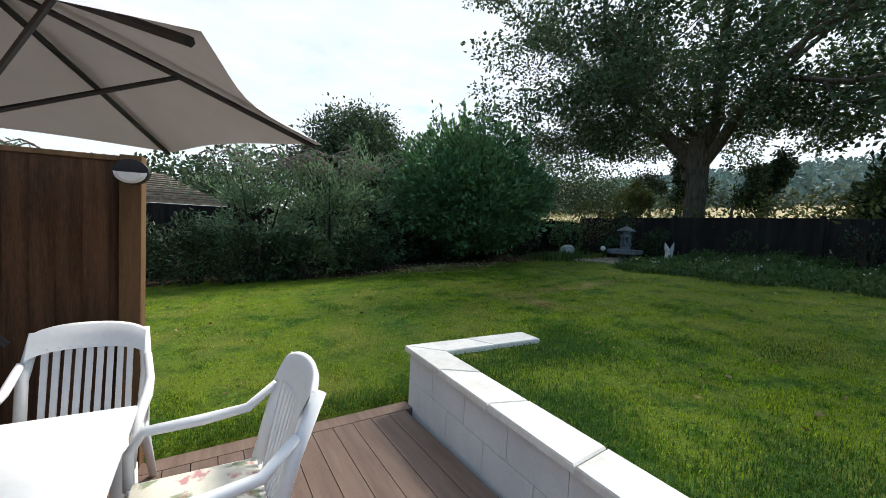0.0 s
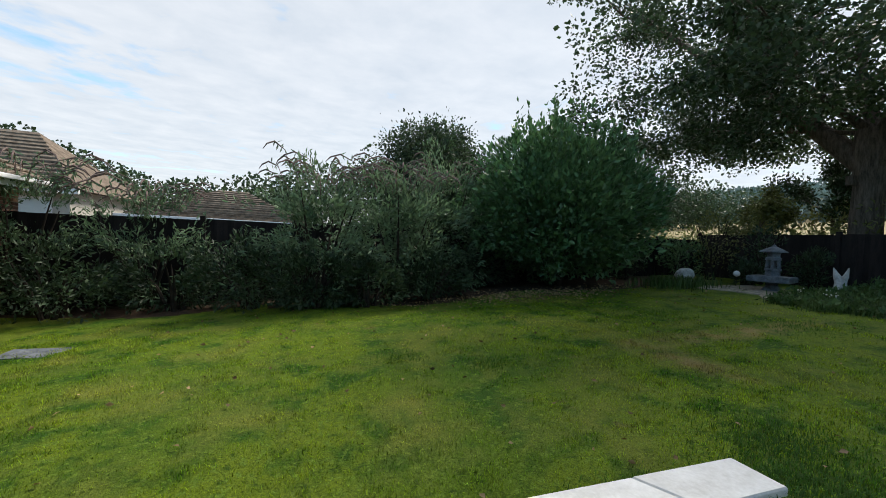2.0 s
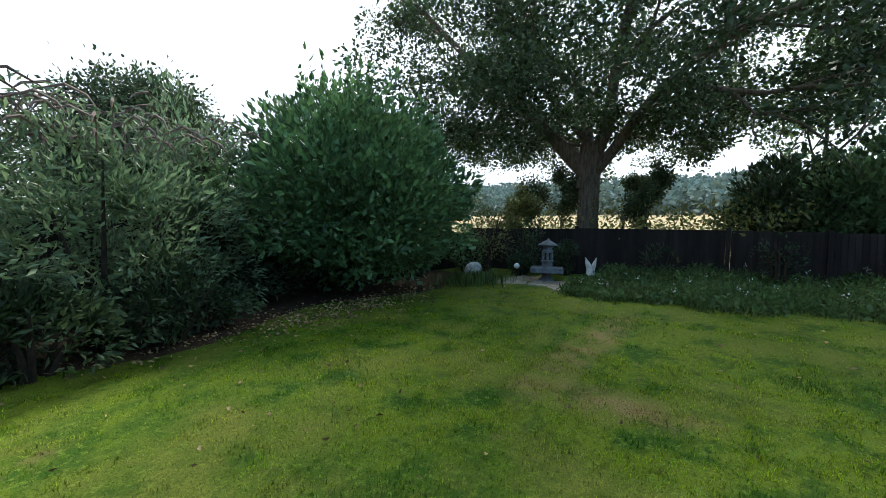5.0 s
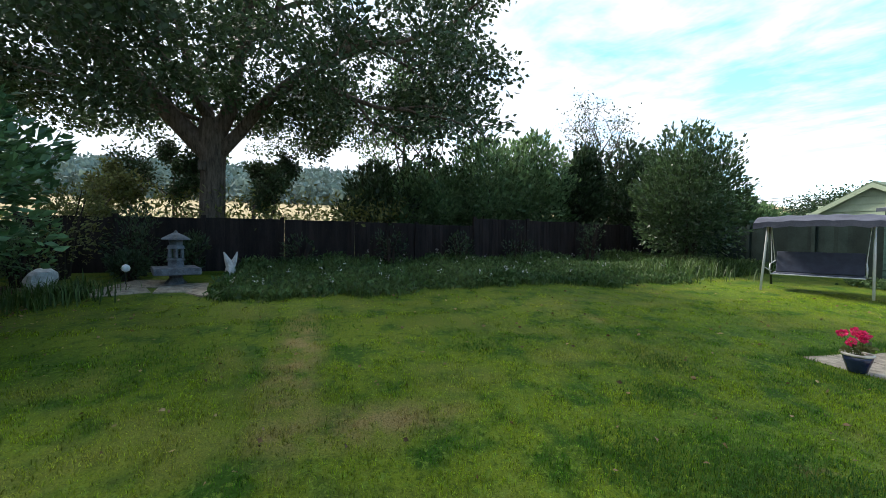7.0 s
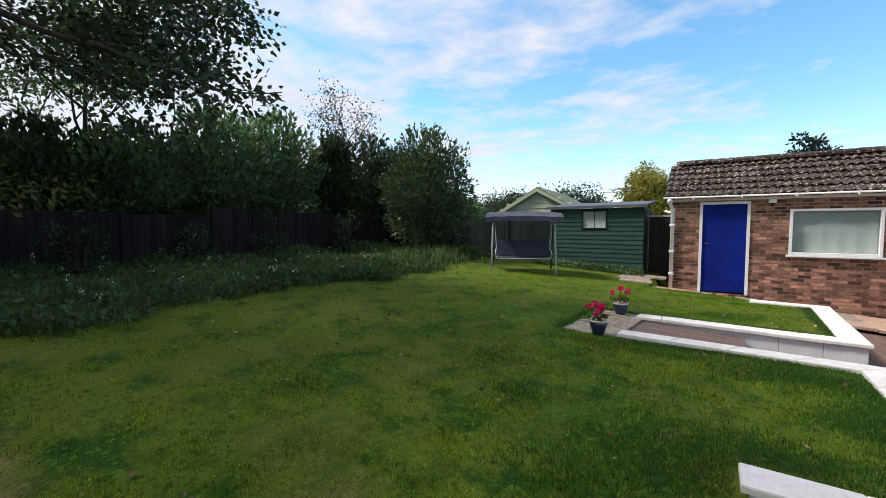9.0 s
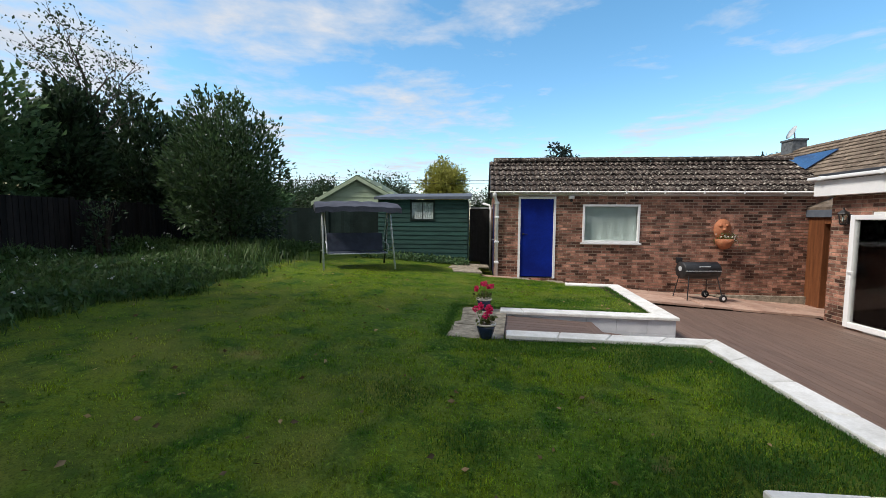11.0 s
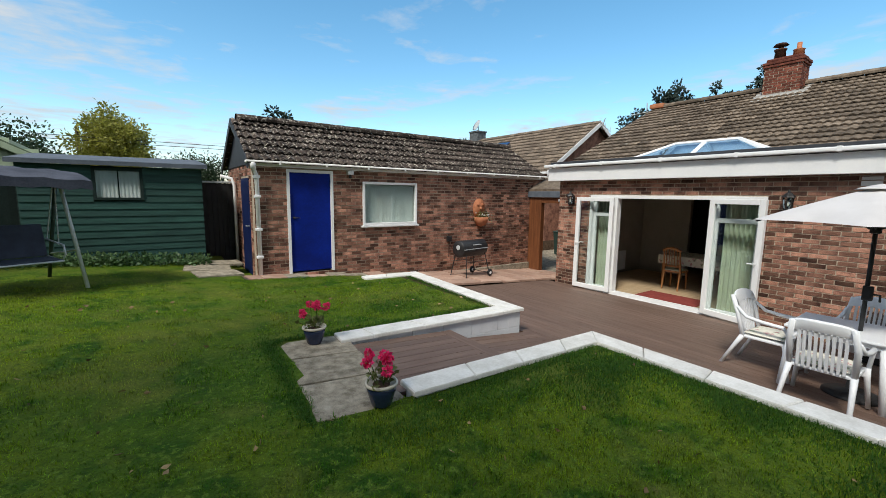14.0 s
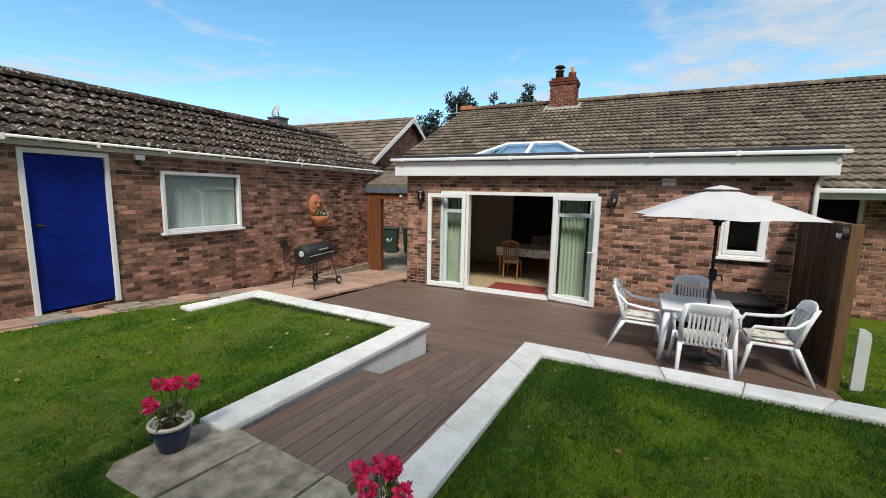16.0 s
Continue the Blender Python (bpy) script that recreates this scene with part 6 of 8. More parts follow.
def build_side_gate():
    g = thing("side_gate", "tall boarded gate coloured black for the deep shade between shed and garage", "gate", (4.55, -8.0, 0.3))
    for i in range(7):
        # boards and rails near black: the passage's deep shade is in their colour
        part("board", Shape().box((-0.36 + 0.105 * i, -0.012, 0.02), (-0.26 + 0.105 * i, 0.012, 1.95), 0.004), M["black_plastic"], g)
    for z in (0.25, 1.0, 1.7):
        part("rail", Shape().box((-0.36, -0.06, z), (0.37, -0.013, z + 0.09), 0.004), M["black_plastic"], g)
    # added black panel, standing in for the unlit gap past the boards
    part("backing", Shape().box((-0.38, -0.1, 0.0), (0.4, -0.065, 1.95)), M["black_plastic"], g)
    part("cap", Shape().box((-0.36, -0.06, 1.96), (0.37, 0.03, 2.0), 0.004), M["steel"], g, "pale capping strip")


build_side_gate()

# ---------------------------------------------------------------- sheds


def build_shed():
    s = thing("shed", "dark green weatherboard shed with a felt roof", "shed", (0, 0, 0))
    x0, x1, y0, y1, z0, zt = 4.98, 7.72, -9.0, -7.1, 0.5, 2.5
    body = Shape().box((x0 + 0.03, y0, z0), (x1 - 0.03, y1 - 0.03, zt))
    part("body", body, M["green_fence"], s, "dark inner frame")
    n = 15
    h = (zt - z0) / n
    wx0, wx1, wz0, wz1 = 6.02, 6.68, 1.92, 2.42
    for i in range(n):
        za, zb = z0 + i * h, z0 + (i + 1) * h + 0.008
        spans = [(x0, x1)] if zb < wz0 + 0.02 or za > wz1 else [(x0, wx0 - 0.05), (wx1 + 0.05, x1)]
        for a, b in spans:
            part("weatherboard", Shape().add([(a, y1 + 0.008, za), (b, y1 + 0.008, za), (b, y1 - 0.008, zb), (a, y1 - 0.008, zb), (a, y1 - 0.03, za), (b, y1 - 0.03, za), (b, y1 - 0.03, zb), (a, y1 - 0.03, zb)],
                 [(0, 1, 2, 3), (0, 4, 5, 1), (0, 3, 7, 4), (1, 5, 6, 2), (3, 2, 6, 7)]), M["shed"], s)
        part("weatherboard", Shape().add([(x0 - 0.008, y0, za), (x0 - 0.008, y1, za), (x0 + 0.008, y1, zb), (x0 + 0.008, y0, zb), (x0 + 0.03, y0, za), (x0 + 0.03, y1, za)], [(0, 1, 2, 3), (0, 4, 5, 1)]), M["shed"], s)
    w = part("window", Shape().box((wx0 - 0.05, y1 - 0.03, wz0 - 0.05), (wx0, y1 + 0.02, wz1 + 0.05), 0.004).box((wx1, y1 - 0.03, wz0 - 0.05), (wx1 + 0.05, y1 + 0.02, wz1 + 0.05), 0.004).box((wx0, y1 - 0.03, wz0 - 0.05), (wx1, y1 + 0.02, wz0), 0.004).box((wx0, y1 - 0.03, wz1), (wx1, y1 + 0.02, wz1 + 0.05), 0.004), M["green_fence"], s, "dark window frame")
    p = part("pane", Shape().box((wx0, y1 - 0.012, wz0), (wx1, y1 - 0.006, wz1)), M["glass"], w)
    p.visible_shadow = False
    k = 24
    for c0, c1 in ((wx0, (wx0 + wx1) / 2 - 0.01), ((wx0 + wx1) / 2 + 0.01, wx1)):
        vs = [(c0 + (c1 - c0) * i / k, y1 - 0.024 + 0.004 * math.sin(i * 1.4), z) for z in (wz0, wz1) for i in range(k + 1)]
        part("net_curtain", Shape().add(vs, [(i, i + 1, i + k + 2, i + k + 1) for i in range(k)]), M["upvc"], w, "white net curtain")
    part("roof", Shape().add([(x0 - 0.1, y1 + 0.12, zt + 0.02), (x1 + 0.1, y1 + 0.12, zt), (x1 + 0.1, y0 - 0.1, zt + 0.22), (x0 - 0.1, y0 - 0.1, zt + 0.24), (x0 - 0.1, y1 + 0.12, zt + 0.1), (x1 + 0.1, y1 + 0.12, zt + 0.08), (x1 + 0.1, y0 - 0.1, zt + 0.3), (x0 - 0.1, y0 - 0.1, zt + 0.32)],
         [(0, 3, 2, 1), (4, 5, 6, 7), (0, 1, 5, 4), (1, 2, 6, 5), (2, 3, 7, 6), (3, 0, 4, 7)]), M["felt"], s, "blue-grey felt pent roof")
    s2 = thing("summerhouse", "pale green weatherboard summerhouse with a felt gable roof", "summerhouse", (0, 0, 0))
    ax, gy, az, ez, hw = 9.13, -9.7, 3.45, 2.55, 1.75
    n = 13
    for i in range(n):
        z = 0.6 + (az - 0.12 - 0.6) * i / n
        zb = z + (az - 0.12 - 0.6) / n + 0.006
        half = hw - 0.1 if z < ez else max((hw - 0.1) * (az - 0.1 - z) / (az - 0.1 - ez), 0.05)
        part("weatherboard", Shape().add([(ax - half, gy + 0.01, z), (ax + half, gy + 0.01, z), (ax + half, gy - 0.008, zb), (ax - half, gy - 0.008, zb), (ax - half, gy - 0.04, z), (ax + half, gy - 0.04, z)], [(0, 1, 2, 3), (0, 4, 5, 1)]), M["pale_green"], s2)
    part("body", Shape().box((ax - hw + 0.12, gy - 3.2, 0.5), (ax + hw - 0.12, gy - 0.04, ez)), M["pale_green"], s2)
    r = Shape()
    for sg in (1, -1):
        r.add([(ax + sg * hw, gy + 0.12, ez - 0.08), (ax, gy + 0.12, az), (ax, gy - 3.4, az), (ax + sg * hw, gy - 3.4, ez - 0.08), (ax + sg * hw, gy + 0.12, ez), (ax, gy + 0.12, az + 0.08), (ax, gy - 3.4, az + 0.08), (ax + sg * hw, gy - 3.4, ez)],
              [(0, 1, 2, 3), (4, 7, 6, 5), (0, 4, 5, 1), (3, 2, 6, 7), (0, 3, 7, 4), (1, 5, 6, 2)])
    part("roof", r, M["green_felt"], s2, "green felt roof")
    b = Shape()
    for sg in (1, -1):
        b.add([(ax + sg * hw, gy + 0.125, ez - 0.16), (ax, gy + 0.125, az - 0.1), (ax, gy + 0.125, az + 0.03), (ax + sg * hw, gy + 0.125, ez - 0.02), (ax + sg * hw, gy + 0.15, ez - 0.16), (ax, gy + 0.15, az - 0.1), (ax, gy + 0.15, az + 0.03), (ax + sg * hw, gy + 0.15, ez - 0.02)],
              [(0, 1, 2, 3), (4, 7, 6, 5), (0, 4, 5, 1), (3, 2, 6, 7), (0, 3, 7, 4), (1, 5, 6, 2)])
    part("bargeboard", b, M["pale_green"], s2, "pale green gable boards")


build_shed()


def build_swing():
    """Two-seat swing: x along its width, y to the front."""
    g0 = float(ground_z(7.6, -4.6))
    s = thing("swing_seat", "garden swing seat with steel frame and grey canopy", "swing seat", (7.68, -4.75, g0), 25)
    W = 0.82
    s.scale = (1, 1, 0.94)
    for x in (-W, W):
        part("front_leg", Shape().tube([(x * 1.02, 0.62, 0), (x, 0.1, 1.5), (x, 0.02, 1.62)], 0.024, 10), M["steel"], s, "pale steel tube leg", True)
        part("back_leg", Shape().tube([(x * 1.02, -0.72, 0), (x, -0.05, 1.55)], 0.024, 10), M["green_steel"], s, "dark steel tube leg", True)
        part("side_brace", Shape().tube([(x, 0.42, 0.55), (x, -0.5, 0.42)], 0.014, 8), M["steel"], s)
        part("arm", Shape().tube([(x * 0.86, -0.25, 0.42), (x * 0.88, 0.22, 0.38), (x * 0.9, 0.3, 0.48), (x * 0.9, 0.26, 0.62), (x * 0.88, -0.3, 0.68)], 0.014, 8), M["steel"], s, "bent armrest tube", True)
        part("hanger", Shape().tube([(x * 0.95, 0.05, 1.58), (x * 0.88, 0.15, 0.62)], 0.008, 6), M["steel"], s)
        part("hanger", Shape().tube([(x * 0.95, 0.0, 1.58), (x * 0.88, -0.25, 0.68)], 0.008, 6), M["steel"], s)
    part("top_bar", Shape().tube([(-W, 0.0, 1.6), (W, 0.0, 1.6)], 0.022, 10), M["steel"], s)
    part("rear_bar", Shape().tube([(-W, -0.55, 0.35), (W, -0.55, 0.35)], 0.018, 8), M["green_steel"], s)
    part("seat", Shape().box((-W * 0.86, -0.22, 0.38), (W * 0.86, 0.28, 0.42), 0.015), M["navy_cloth"], s, "dark mesh seat")
    part("backrest", Shape().box((-W * 0.86, -0.02, 0), (W * 0.86, 0.02, 0.5), 0.015), M["navy_cloth"], s, "dark mesh backrest", m=pose(0, -0.24, 0.42, 14))
    part("seat_rail", Shape().tube([(-W * 0.88, 0.29, 0.39), (W * 0.88, 0.29, 0.39)], 0.014, 8), M["steel"], s)
    c = Shape()
    nx, ny = 16, 8
    vs = []
    for j in range(ny + 1):
        for i in range(nx + 1):
            x = -W * 1.22 + 2.44 * W * i / nx
            y = 0.62 - 1.2 * j / ny
            z = 1.76 - 0.28 * abs(y - 0.05) - 0.05 * (x / W) ** 2 * 0.5 + 0.012 * math.sin(i * 1.9 + j)
            vs.append((x, y, z))
    k = nx + 1
    c.add(vs, [(j * k + i, j * k + i + 1, (j + 1) * k + i + 1, (j + 1) * k + i) for j in range(ny) for i in range(nx)])
    low = [(x, y * 1.02, z - 0.13 + 0.012 * math.sin(i * 2.3)) for i, (x, y, z) in enumerate(vs[:k])]
    c.add(vs[:k] + low, [(i, i + k, i + k + 1, i + 1) for i in range(nx)])
    for i in (0, nx):
        e = [vs[j * k + i] for j in range(ny + 1)]
        c.add(e + [(x * 1.01, y, z - 0.12) for x, y, z in e], [(j, j + 1, j + ny + 2, j + ny + 1) for j in range(ny)])
    part("canopy", c, M["grey_cloth"], s, "faded grey fabric canopy with a valance", True)


build_swing()

# ---------------------------------------------------------------- deck furniture


def plastic_chair(at, turn, cushion=True):
    """White moulded garden chair facing +y."""
    c = thing("garden_chair", "white moulded plastic garden chair with floral cushion", "chair", at, turn, "white chairs round the garden table")
    w = 0.25
    part("seat", Shape().box((-w, -0.22, 0.395), (w, 0.24, 0.425), 0.012).box((-w, 0.2, 0.33), (w, 0.245, 0.41), 0.015), M["plastic"], c)
    for sg in (-1, 1):
        part("front_leg", Shape().tube([(sg * 0.295, 0.3, 0.0), (sg * 0.265, 0.24, 0.3), (sg * 0.255, 0.22, 0.42)], [0.019, 0.025, 0.03], 8), M["plastic"], c, smooth=True)
        part("back_leg", Shape().tube([(sg * 0.265, -0.4, 0.0), (sg * 0.245, -0.26, 0.3), (sg * 0.235, -0.2, 0.42)], [0.019, 0.025, 0.03], 8), M["plastic"], c, smooth=True)
        pts = [(sg * 0.262, 0.24, 0.41), (sg * 0.275, 0.245, 0.55), (sg * 0.285, 0.2, 0.625), (sg * 0.285, 0.0, 0.635), (sg * 0.275, -0.17, 0.66), (sg * 0.25, -0.28, 0.76)]
        part("arm", Shape().tube(pts, [0.02, 0.018, 0.022, 0.024, 0.021, 0.018], 8), M["plastic"], c, smooth=True)
        part("back_post", Shape().tube([(sg * 0.235, -0.2, 0.4), (sg * 0.245, -0.27, 0.68), (sg * 0.22, -0.355, 0.89)], [0.026, 0.026, 0.026], 8), M["plastic"], c, smooth=True)
    n = 12
    vs = []
    top = Shape()
    rows = [(0.81, -0.315, 0.0), (0.865, -0.34, 0.0), (0.91, -0.365, 0.01), (0.92, -0.38, 0.012), (0.905, -0.39, 0.0), (0.81, -0.34, 0.0)]
    for z, y, cr in rows:
        for i in range(n + 1):
            x = -0.235 + 0.47 * i / n
            vs.append((x, y + 0.05 * (x / 0.235) ** 2, z + cr * math.cos(x / 0.235 * 1.4) - (0.03 * (x / 0.235) ** 4 if z > 0.8 else 0)))
    k = n + 1
    top.add(vs, [(r * k + i, r * k + i + 1, (r + 1) * k + i + 1, (r + 1) * k + i) for r in range(len(rows) - 1) for i in range(n)])
    part("top_rail", top, M["plastic"], c, smooth=True)
    for i in range(9):
        x = -0.17 + 0.0425 * i
        y = 0.04 * (x / 0.235) ** 2
        part("slat", Shape().add([(x - 0.012, -0.22, 0.42), (x + 0.012, -0.22, 0.42), (x + 0.013, -0.32 + y, 0.825), (x - 0.013, -0.32 + y, 0.825), (x - 0.012, -0.235, 0.42), (x + 0.012, -0.235, 0.42), (x + 0.013, -0.335 + y, 0.825), (x - 0.013, -0.335 + y, 0.825)],
             [(0, 1, 2, 3), (4, 7, 6, 5), (0, 4, 5, 1), (3, 2, 6, 7), (0, 3, 7, 4), (1, 5, 6, 2)]), M["plastic"], c)
    if cushion:
        cu = Shape()
        n = 10
        vs = []
        for side in (0, 1):
            for j in range(n + 1):
                for i in range(n + 1):
                    u, v = 2 * i / n - 1, 2 * j / n - 1
                    h = 0.03 * max(0.0, (1 - u ** 4) * (1 - v ** 4)) ** 0.5
                    vs.append((0.225 * u, 0.01 + 0.215 * v, 0.455 + (h if side else -h)))
        k = n + 1
        for side in (0, 1):
            o = side * k * k
            for j in range(n):
                for i in range(n):
                    q = (o + j * k + i, o + j * k + i + 1, o + (j + 1) * k + i + 1, o + (j + 1) * k + i)
                    cu.f.append(q if side else q[::-1])
        cu.v = vs
        part("cushion", cu, M["cushion"], c, "flower-printed seat cushion", True)
    return c


TX, TY = -0.12, 1.92
first_chair = plastic_chair((0.53, 1.92, deck_z(0.53, 1.92)), 90)
copy_thing(first_chair, pose(0.01, 2.67, deck_z(0.01, 2.67), 0, 0, 178))
copy_thing(first_chair, pose(-0.13, 1.29, deck_z(-0.13, 1.29), 0, 0, -3))
copy_thing(first_chair, pose(-0.98, 1.98, deck_z(-0.98, 1.98), 0, 0, -92))


def build_table():
    t = thing("garden_table", "white plastic garden table with a parasol hole", "table", (TX, TY, deck_z(TX, TY)))
    part("tabletop", Shape().box((-0.42, -0.42, 0.69), (0.42, 0.42, 0.72), 0.012), M["plastic"], t)
    part("apron", Shape().box((-0.38, -0.38, 0.64), (-0.35, 0.38, 0.69)).box((0.35, -0.38, 0.64), (0.38, 0.38, 0.69)).box((-0.35, -0.38, 0.64), (0.35, -0.35, 0.69)).box((-0.35, 0.35, 0.64), (0.35, 0.38, 0.69)), M["plastic"], t)
    for x in (-1, 1):
        for y in (-1, 1):
            part("leg", Shape().tube([(0.4 * x, 0.4 * y, 0), (0.35 * x, 0.35 * y, 0.66)], [0.03, 0.042], 8), M["plastic"], t, smooth=True)
    u = thing("parasol", "cream canvas parasol with dark pole through the table", "parasol", (TX + 0.04, TY + 0.12, deck_z(TX, TY)))
    H, R, rim = 2.235, 1.05, 1.872
    part("pole", Shape().tube([(0, 0, 0.06), (0, 0, H - 0.02)], 0.019, 12), M["black"], u, smooth=True)
    part("crank", Shape().box((-0.03, -0.03, 1.05), (0.03, 0.05, 1.2), 0.01).tube([(0, 0.05, 1.12), (0, 0.1, 1.12), (0.05, 0.11, 1.06)], 0.01, 6), M["black_plastic"], u)
    part("hub", Shape().lathe([(0.03, H - 0.08), (0.045, H - 0.07), (0.045, H - 0.03), (0.02, H)], 12), M["black_plastic"], u)
    part("runner", Shape().lathe([(0.03, 1.74), (0.045, 1.75), (0.045, 1.82), (0.03, 1.83)], 12), M["black_plastic"], u)
    n, off = 6, radians(5)
    ca = Shape()
    rings = 8
    seg = 10
    vs = []
    for r in range(rings + 1):
        q = r / rings
        for k in range(n):
            for j in range(seg):
                f = j / seg
                a = off + 2 * math.pi * (k + f) / n
                chord = math.cos(math.pi / n) / math.cos(2 * math.pi / n * (f - 0.5))
                scal = 1 - 0.1 * q ** 3 * math.sin(math.pi * f)
                rad = max(0.04, R * q) * chord * scal
                sag = 0.03 * math.sin(math.pi * f) * q
                vs.append((rad * math.cos(a), rad * math.sin(a), H - 0.02 - (H - rim) * q ** 1.12 + sag * 0.2))
    tot = n * seg
    ca.add(vs, [(r * tot + i, r * tot + (i + 1) % tot, (r + 1) * tot + (i + 1) % tot, (r + 1) * tot + i) for r in range(rings) for i in range(tot)])
    can = part("canopy", ca, M["canvas"], u, "cream canvas canopy with scalloped edge", True)
    part("vent", Shape().lathe([(0.2, H - 0.05), (0.17, H - 0.035), (0.06, H - 0.005), (0.01, H + 0.005)], 18), M["canvas"], can, "small vent cap on the canopy", True)
    for k in range(n):
        a = off + 2 * math.pi * k / n
        d = Vector((math.cos(a), math.sin(a), 0))
        rib = [d * 0.04 + Vector((0, 0, H - 0.06)), d * R * 0.5 + Vector((0, 0, H - 0.055 - (H - rim) * 0.46)), d * R * 0.97 + Vector((0, 0, rim - 0.034))]
        rb = part("rib", Shape().tube(rib, 0.011, 6), M["black"], u, "dark metal rib")
        part("strut", Shape().tube([d * 0.04 + Vector((0, 0, 1.79)), d * R * 0.5 + Vector((0, 0, H - 0.055 - (H - rim) * 0.46))], 0.009, 6), M["black"], rb)
    b = thing("weighted_stand", "round black weighted stand under the parasol", "stand", (TX + 0.04, TY + 0.12, deck_z(TX, TY)))
    part("disc", Shape().lathe([(0.24, 0), (0.24, 0.03), (0.2, 0.05), (0.05, 0.08), (0.03, 0.3), (0.022, 0.3)], 24), M["black_plastic"], b, smooth=True)
    x = thing("storage_box", "low black plastic storage box against the house wall", "storage box", (-2.05, 2.5, deck_z(-2.05, 2.5)))
    part("body", Shape().box((-0.35, -0.65, 0.03), (0.35, 0.65, 0.5), 0.02), M["black_plastic"], x)
    part("lid", Shape().box((-0.38, -0.68, 0.505), (0.38, 0.68, 0.58), 0.03), M["black_plastic"], x)


build_table()


def build_barbecue():
    b = thing("barbecue", "black drum barbecue on a wheeled trolley", "barbecue", (-0.58, -4.98, float(patio_z(-0.6))), 8)
    m = pose(0, 0, 0.72, 0, 90)
    part("drum", Shape().lathe([(0.02, -0.44), (0.19, -0.44), (0.205, -0.42), (0.205, 0.42), (0.19, 0.44), (0.02, 0.44)], 28, m), M["black"], b, "black steel drum", True)
    part("lid_seam", Shape().box((-0.43, 0.195, 0.715), (0.43, 0.213, 0.73)), M["steel"], b)
    part("handle", Shape().tube([(-0.12, 0.2, 0.82), (-0.12, 0.25, 0.83), (0.12, 0.25, 0.83), (0.12, 0.2, 0.82)], 0.009, 8), M["steel"], b)
    part("vent", Shape().lathe([(0.06, 0), (0.06, 0.01), (0.01, 0.015)], 14, pose(0.44, 0, 0.76, 0, 90)), M["steel"], b, "round air vent")
    for x in (-0.36, 0.36):
        for y in (-0.22, 0.22):
            short = 0.08 if x < 0 else 0.0
            part("leg", Shape().tube([(x * 1.18, y * 1.25, short), (x * 0.95, y * 0.8, 0.6)], 0.012, 8), M["black"], b)
    part("axle", Shape().tube([(-0.42, -0.3, 0.085), (-0.42, 0.3, 0.085)], 0.009, 8), M["black"], b)
    for y in (-0.3, 0.3):
        w = part("wheel", Shape().lathe([(0.03, -0.02), (0.085, -0.02), (0.09, -0.012), (0.09, 0.012), (0.085, 0.02), (0.03, 0.02)], 20, pose(-0.42, y, 0.09, 90)), M["black_plastic"], b, smooth=True)
        part("hubcap", Shape().lathe([(0.04, -0.024), (0.04, 0.024)], 14, pose(-0.42, y, 0.09, 90)), M["upvc"], w, "white hub")
    part("rail", Shape().tube([(-0.34, 0.2, 0.4), (0.36, 0.2, 0.4)], 0.008).tube([(-0.34, -0.2, 0.4), (0.36, -0.2, 0.4)], 0.008), M["black"], b)


build_barbecue()


def geranium(at, heads, seed):
    rng = np.random.default_rng(seed)
    p = thing("flower_pot", "dark blue glazed pot of bright pink geraniums", "flower pot", at, 0, "geranium pots on the slabs")
    part("pot", Shape().lathe([(0.085, 0), (0.095, 0.02), (0.135, 0.15), (0.142, 0.205), (0.13, 0.208), (0.02, 0.2)], 28), M["pot"], p, "dark blue glazed pot", True)
    part("rim", Shape().lathe([(0.143, 0.206), (0.155, 0.211), (0.158, 0.225), (0.152, 0.238), (0.14, 0.239), (0.131, 0.228), (0.13, 0.21)], 28), M["glaze"], p, "cream glazed rim", True)
    part("compost", Shape().lathe([(0.132, 0.2), (0.06, 0.215), (0.005, 0.212)], 20), M["soil"], p, "dark compost", True)
    st = Shape()
    q = []
    for k in range(heads):
        a, r = k * 2.4 + seed, 0.05 + 0.12 * rng.random()
        h = 0.42 + 0.16 * rng.random() - 0.35 * r
        e = Vector((r * math.cos(a), r * math.sin(a), h))
        st.tube([(0.3 * e.x, 0.3 * e.y, 0.2), (0.6 * e.x, 0.6 * e.y, 0.3), e], 0.0035, 5)
        n = 60
        q.append(unit(rng.normal(size=(n, 3))) * 0.036 * rng.uniform(0.5, 1, (n, 1)) + np.array(e))
    part("stem", st, M["tuft"], p)
    q = np.concatenate(q)
    cen = q.reshape(heads, -1, 3).mean(axis=1, keepdims=True)
    part("blossom", leaf_mesh("blossom", q, (q.reshape(heads, -1, 3) - cen).reshape(-1, 3) + rng.normal(size=q.shape) * 0.015, 0.034, 1.0, M["pink"]), None, p, "bright pink flower heads")
    p.scale = (0.8, 0.8, 0.8)
    n = 50
    q = rng.normal(size=(n, 3)) * (0.055, 0.055, 0.035) + (0, 0, 0.285)
    part("leaves", leaf_mesh("leaves", q, q * (1, 1, 0.2) + rng.normal(size=(n, 3)) * 0.04, 0.06, 1.0, M["olive"]), None, p, "rounded green and yellow leaves")


geranium((4.55, 0.2, 0.468), 6, 3)
geranium((4.55, -1.35, 0.468), 5, 8)

# ---------------------------------------------------------------- stone ornaments


